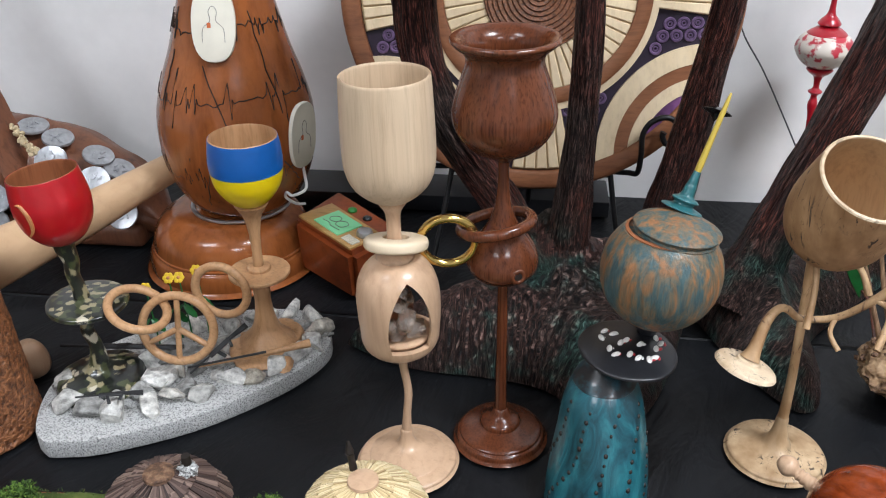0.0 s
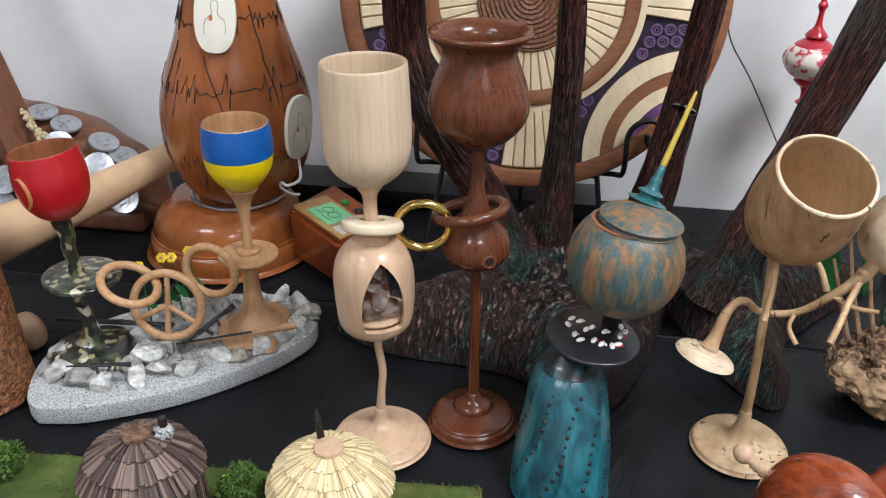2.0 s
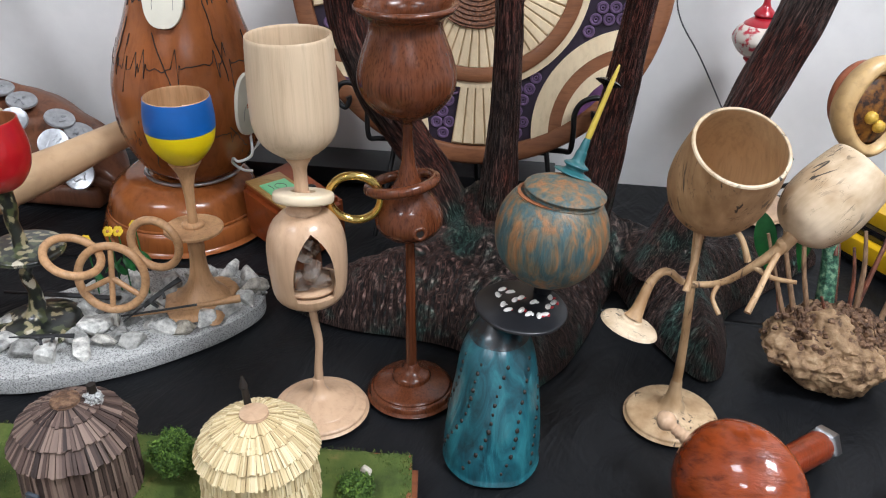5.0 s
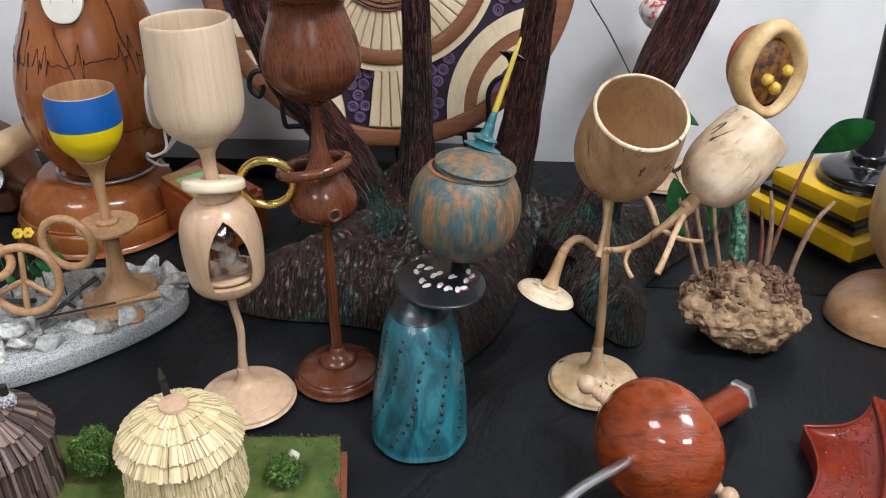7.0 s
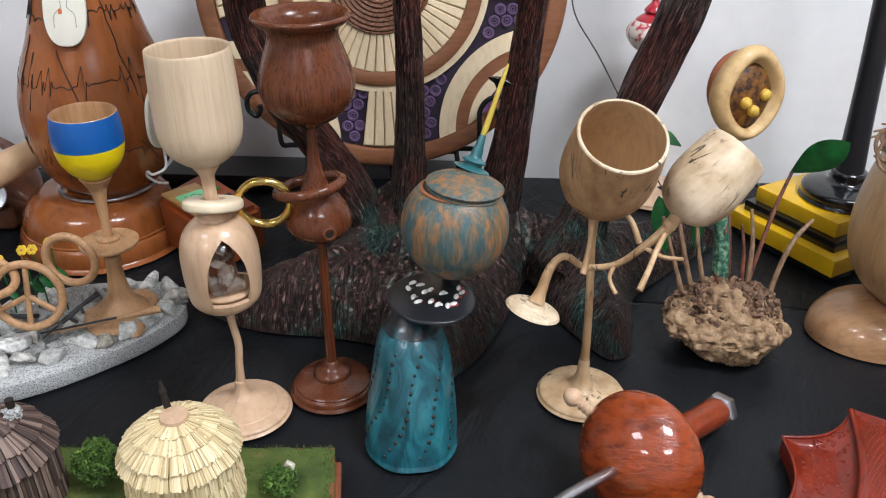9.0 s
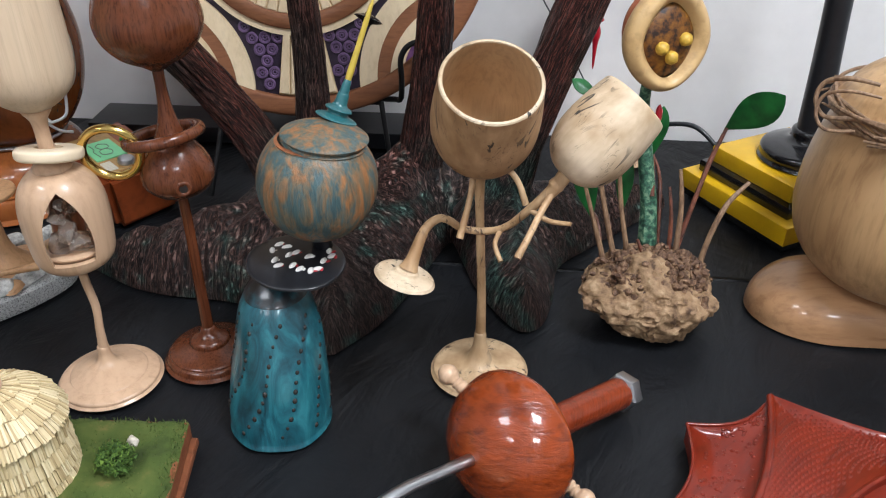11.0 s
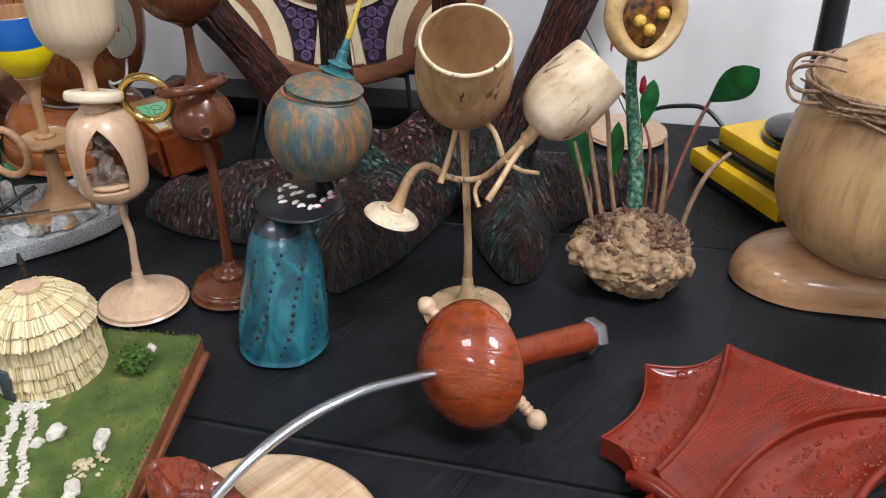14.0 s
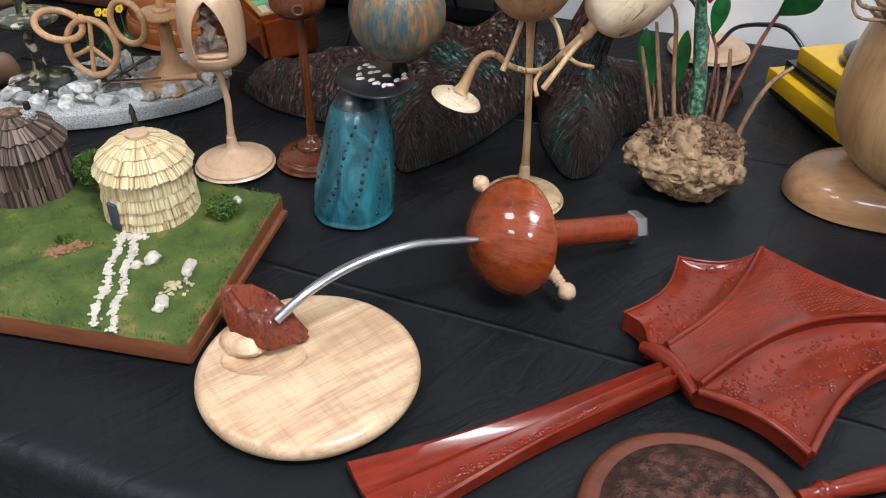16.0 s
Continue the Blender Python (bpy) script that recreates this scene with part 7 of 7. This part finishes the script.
    bush(-0.016, 0.205, 0.018, 0.02, 1800, "low green foam bush on the turf")
    bush(-0.344, 0.213, 0.022, 0.03, 2600, "round green foam bush on the turf")
    bush(-0.125, 0.122, 0.010, 0.008, 500, "small flat green tuft on the turf")
    bush(-0.118, 0.178, 0.012, 0.007, 500, "small flat green tuft on the turf")

    def hut(x, y, straw, label, dark):
        z0 = 0.023
        b_ = thing("thatched_hut", (x, y, z0), label, "hut", "model huts")
        rw, re, hw, ha = 0.0393, 0.0428, 0.047, 0.0765
        part("core", lathe([(0, 0), (rw - 0.002, 0), (rw - 0.002, hw), (re - 0.004, hw - 0.001), (0.034, 0.059), (0.02, 0.069), (0.0, 0.074)], 48, 0), straw, b_)

        def straws(tiers, roof):
            bm = bmesh.new()
            for (ra, za, rb, zb, n, th) in tiers:
                for i in range(n):
                    a = 2 * math.pi * (i + rnd.uniform(-0.3, 0.3)) / n
                    jl = rnd.uniform(-0.0009, 0.0013)
                    p, q = Vector((ra, 0, za)), Vector((rb, 0, zb))
                    d = (q - p).normalized()
                    q = q + d * jl
                    off = rnd.uniform(0, 0.0008)
                    wa, wb = math.pi * ra / n * 1.05, math.pi * rb / n * 1.0
                    nrm = Vector((-d.z, 0, d.x))
                    if nrm.x < 0 and not roof or nrm.z < 0 and roof:
                        nrm = -nrm
                    ca, sa = math.cos(a), math.sin(a)
                    R = Matrix(((ca, -sa, 0), (sa, ca, 0), (0, 0, 1)))
                    pts = []
                    for base, w in ((p, wa), (q, wb)):
                        for s in (-1, 1):
                            for l_ in (0, 1):
                                pts.append(bm.verts.new(R @ (base + Vector((0, s * w, 0)) + nrm * (off + th * l_))))
                    for f_ in ((0, 2, 3, 1), (4, 5, 7, 6), (1, 3, 7, 5), (0, 4, 6, 2), (0, 1, 5, 4), (2, 6, 7, 3)):
                        bm.faces.new([pts[k] for k in f_])
            return bm
        wt = [(rw - 0.001, hw + 0.002, rw, hw * 0.7, 170, 0.0013), (rw - 0.0022, hw * 0.78, rw + 0.0016, hw * 0.45, 170, 0.0013), (rw - 0.0018, hw * 0.53, rw + 0.002, hw * 0.2, 170, 0.0013), (rw - 0.0012, hw * 0.28, rw + 0.0024, 0.0, 170, 0.0013)] if not dark else [(rw - 0.001, hw + 0.002, rw + 0.0005, hw * 0.4, 110, 0.0014), (rw - 0.0005, hw * 0.5, rw + 0.001, 0.0, 110, 0.0014)]
        part("wall_thatch", straws(wt, False), straw, b_, "upright straw courses", kind="stuff", sharp=20)
        rt = [(0.032, 0.062, re, 0.0475, 165, 0.0014), (0.0245, 0.0685, 0.0385, 0.0575, 140, 0.0014), (0.0145, 0.0735, 0.029, 0.0665, 112, 0.0014), (0.003, 0.0765, 0.019, 0.0725, 76, 0.0014)]
        if dark:
            rt = [(0.029, 0.064, re, 0.0465, 110, 0.0015), (0.016, 0.0725, 0.035, 0.061, 84, 0.0015), (0.003, 0.0765, 0.0215, 0.0705, 56, 0.0015)]
        part("roof_thatch", straws(rt, True), straw, b_, "overlapping straw courses", kind="stuff", sharp=20)
        part("cap", lathe([(0, ha), (0.0095, ha), (0.0098, ha + 0.0022), (0.009, ha + 0.0032), (0, ha + 0.0036)], 28, 2), M_BEECH if not dark else M_CRUST, b_, "small round cap")
        # door on the side that faces the path
        da = radians(-101 if not dark else -105)
        dm = pose((rw + 0.0038) * math.cos(da), (rw + 0.0038) * math.sin(da), 0.014, 0, 0, math.degrees(da) + 90)
        part("door", box(0.0105, 0.003, 0.029, dm, 0.0008), M_SLATE, b_, "slate-blue plank door")
        if not dark:
            part("chimney", tube([(-0.008, 0.012, ha - 0.006), (-0.0105, 0.013, ha + 0.012)], [0.0028, 0.0024], 12, 0), M_CRACK, b_, "burnt black flue")
            part("flue_tip", tube([(-0.0108, 0.013, ha + 0.013), (-0.0115, 0.0135, ha + 0.022)], [0.0032, 0.0009], 10, 0), M_CRACK, b_)
        else:
            ch = part("chimney", blob(0.0062, pose(0.0165, 0.008, ha - 0.001), 3, 0.6, 3.0, 4.0, None, (1, 0.9, 1.15)), M_CONCRETE, b_, "rough stone chimney")
            part("flue", tube([(0.0165, 0.008, ha + 0.005), (0.0165, 0.008, ha + 0.0115)], [0.0034, 0.003], 12, 0), M_CRACK, ch, "black flue")
    hut(-0.0835, 0.195, M_STRAW, "cream thatched round hut with slate door", False)
    hut(-0.217, 0.188, M_STRAWD, "dark thatched round hut with stone chimney", True)


village()


# ---- turned rod, coin log and pitted vessel ----
def left_group():
    single("turned_rod", tube([(-0.315, 0.745, 0.130), (-0.396, 0.64, 0.109), (-0.452, 0.55, 0.094), (-0.498, 0.45, 0.093), (-0.53, 0.38, 0.092)], [0.0145, 0.0168, 0.0225, 0.0285, 0.031], 36), M_BAT, (0, 0, 0), "thick pale ash rod with tapering end", "rod")
    t = thing("coin_log", (0, 0, 0), "dark red log shelf covered with silver coins", "coin log")
    part("log", tube([(-0.412, 0.675, 0.022), (-0.432, 0.682, 0.032), (-0.465, 0.695, 0.046), (-0.52, 0.708, 0.062), (-0.58, 0.718, 0.074), (-0.66, 0.722, 0.080), (-0.76, 0.722, 0.080)], [0.010, 0.024, 0.044, 0.056, 0.062, 0.064, 0.064], 40, 6, None, 0.1, 0.95), M_LOG, t)
    part("foot", box(0.24, 0.06, 0.03, pose(-0.56, 0.68, 0.016), 0.012, seg=4), M_LOG, t)
    rnd = random.Random(31)
    coins = [(-0.595, 0.628, 0.074, 0.0, -0.95), (-0.633, 0.632, 0.082, -0.05, -0.95), (-0.628, 0.624, 0.046, 0, -1.1), (-0.60, 0.618, 0.044, 0, -0.9), (-0.527, 0.642, 0.118, 0.15, -0.5), (-0.538, 0.684, 0.128, 0.15, -0.12), (-0.488, 0.676, 0.111, 0.25, -0.1), (-0.48, 0.641, 0.094, 0.25, -0.6), (-0.452, 0.636, 0.056, 0.25, -0.9), (-0.652, 0.645, 0.115, 0, -0.7), (-0.572, 0.694, 0.138, 0.1, -0.1), (-0.463, 0.672, 0.096, 0.3, -0.1)]
    for x, y, z, a, b_ in coins:
        c = thing("coin", frame_to((x, y, z), (a, b_, 0.6)), "worn silver coin fixed on a dark log", "coin", "silver coins")
        part("face", lathe([(0, -0.0015), (0.0175, -0.0015), (0.0182, 0.0), (0.0175, 0.0018), (0.0158, 0.0013), (0, 0.0013)], 40, 0), M_COIN, c)
        rel = bmesh.new()
        for k in range(5):
            q = rnd.uniform(0, 6.28)
            box(rnd.uniform(0.004, 0.011), 0.0018, 0.0012, pose(0.006 * math.cos(q), 0.006 * math.sin(q), 0.0018, 0, 0, rnd.uniform(0, 180)), 0.0003, rel)
        part("relief", rel, M_COIN, c)
    p = thing("leaning_post", (0, 0, 0), "dark red split timber post with a silver medal", "post")
    a_, b2 = Vector((-0.566, 0.652, 0.05)), Vector((-0.705, 0.705, 0.40))
    plank = box(0.05, 0.024, (b2 - a_).length, frame_to((a_ + b2) / 2, b2 - a_), 0.004)
    bmesh.ops.subdivide_edges(plank, edges=[e for e in plank.edges if e.calc_length() > 0.05], cuts=24)
    for q in plank.verts:
        q.co.x += 0.0022 * noise.noise((q.co.z * 22, q.co.x * 30, 0.5))
        q.co.y += 0.0015 * noise.noise((q.co.z * 40, q.co.x * 60, 2.5))
    part("timber", plank, M_LOG, p, "split plank with rough faces")
    md = part("medal", lathe([(0, -0.002), (0.021, -0.002), (0.0225, 0.0), (0.021, 0.002), (0, 0.002)], 40, 0, m=frame_to((-0.617, 0.640, 0.1965), (0.25, -0.9, 0.35))), M_COIN, p, "round silver medal")
    part("boss", sphere(0.0075, Matrix.Translation((-0.6165, 0.638, 0.197)), None), M_LOG, md, "brown wooden boss")
    cb = bmesh.new()
    for (ax, ay, az), (bx, by, bz) in (((-0.582, 0.672, 0.146), (-0.545, 0.642, 0.124)), ((-0.660, 0.672, 0.13), (-0.612, 0.634, 0.09))):
        for i in range(46):
            q = i / 45
            blob(rnd.uniform(0.002, 0.0036), pose(ax + (bx - ax) * q + rnd.gauss(0, 0.0025), ay + (by - ay) * q + rnd.gauss(0, 0.002), az + (bz - az) * q + rnd.gauss(0, 0.002)), 1, 0.4, 2, i, cb)
    part("crumb_seam", cb, M_CRUMB, t, "seam of pale golden crumbs along the post", kind="stuff")
    v = thing("pitted_vessel", (-0.452, 0.33, 0.0), "tall brown vessel with pitted bark-like surface", "vessel")
    bm = bmesh.new()
    lathe([(0, 0), (0.046, 0.0), (0.0495, 0.008), (0.048, 0.03), (0.0455, 0.08), (0.0425, 0.13), (0.037, 0.18), (0.03, 0.21), (0.026, 0.212), (0.026, 0.15), (0, 0.14)], 150, 10, bm)
    for q in bm.verts:
        n2 = Vector((q.co.x, q.co.y, 0))
        if n2.length > 0.02:
            q.co += n2.normalized() * 0.0012 * noise.noise(q.co * 260)
    part("body", bm, M_HAMMERED, v, sharp=60)
    single("wooden_egg", lathe([(0, 0), (0.014, 0), (0.017, 0.012), (0.013, 0.026), (0.006, 0.034), (0, 0.035)], 36), M_BEECH, (-0.449, 0.41, 0.0), "small pale turned wooden egg on the cloth", "egg")


left_group()
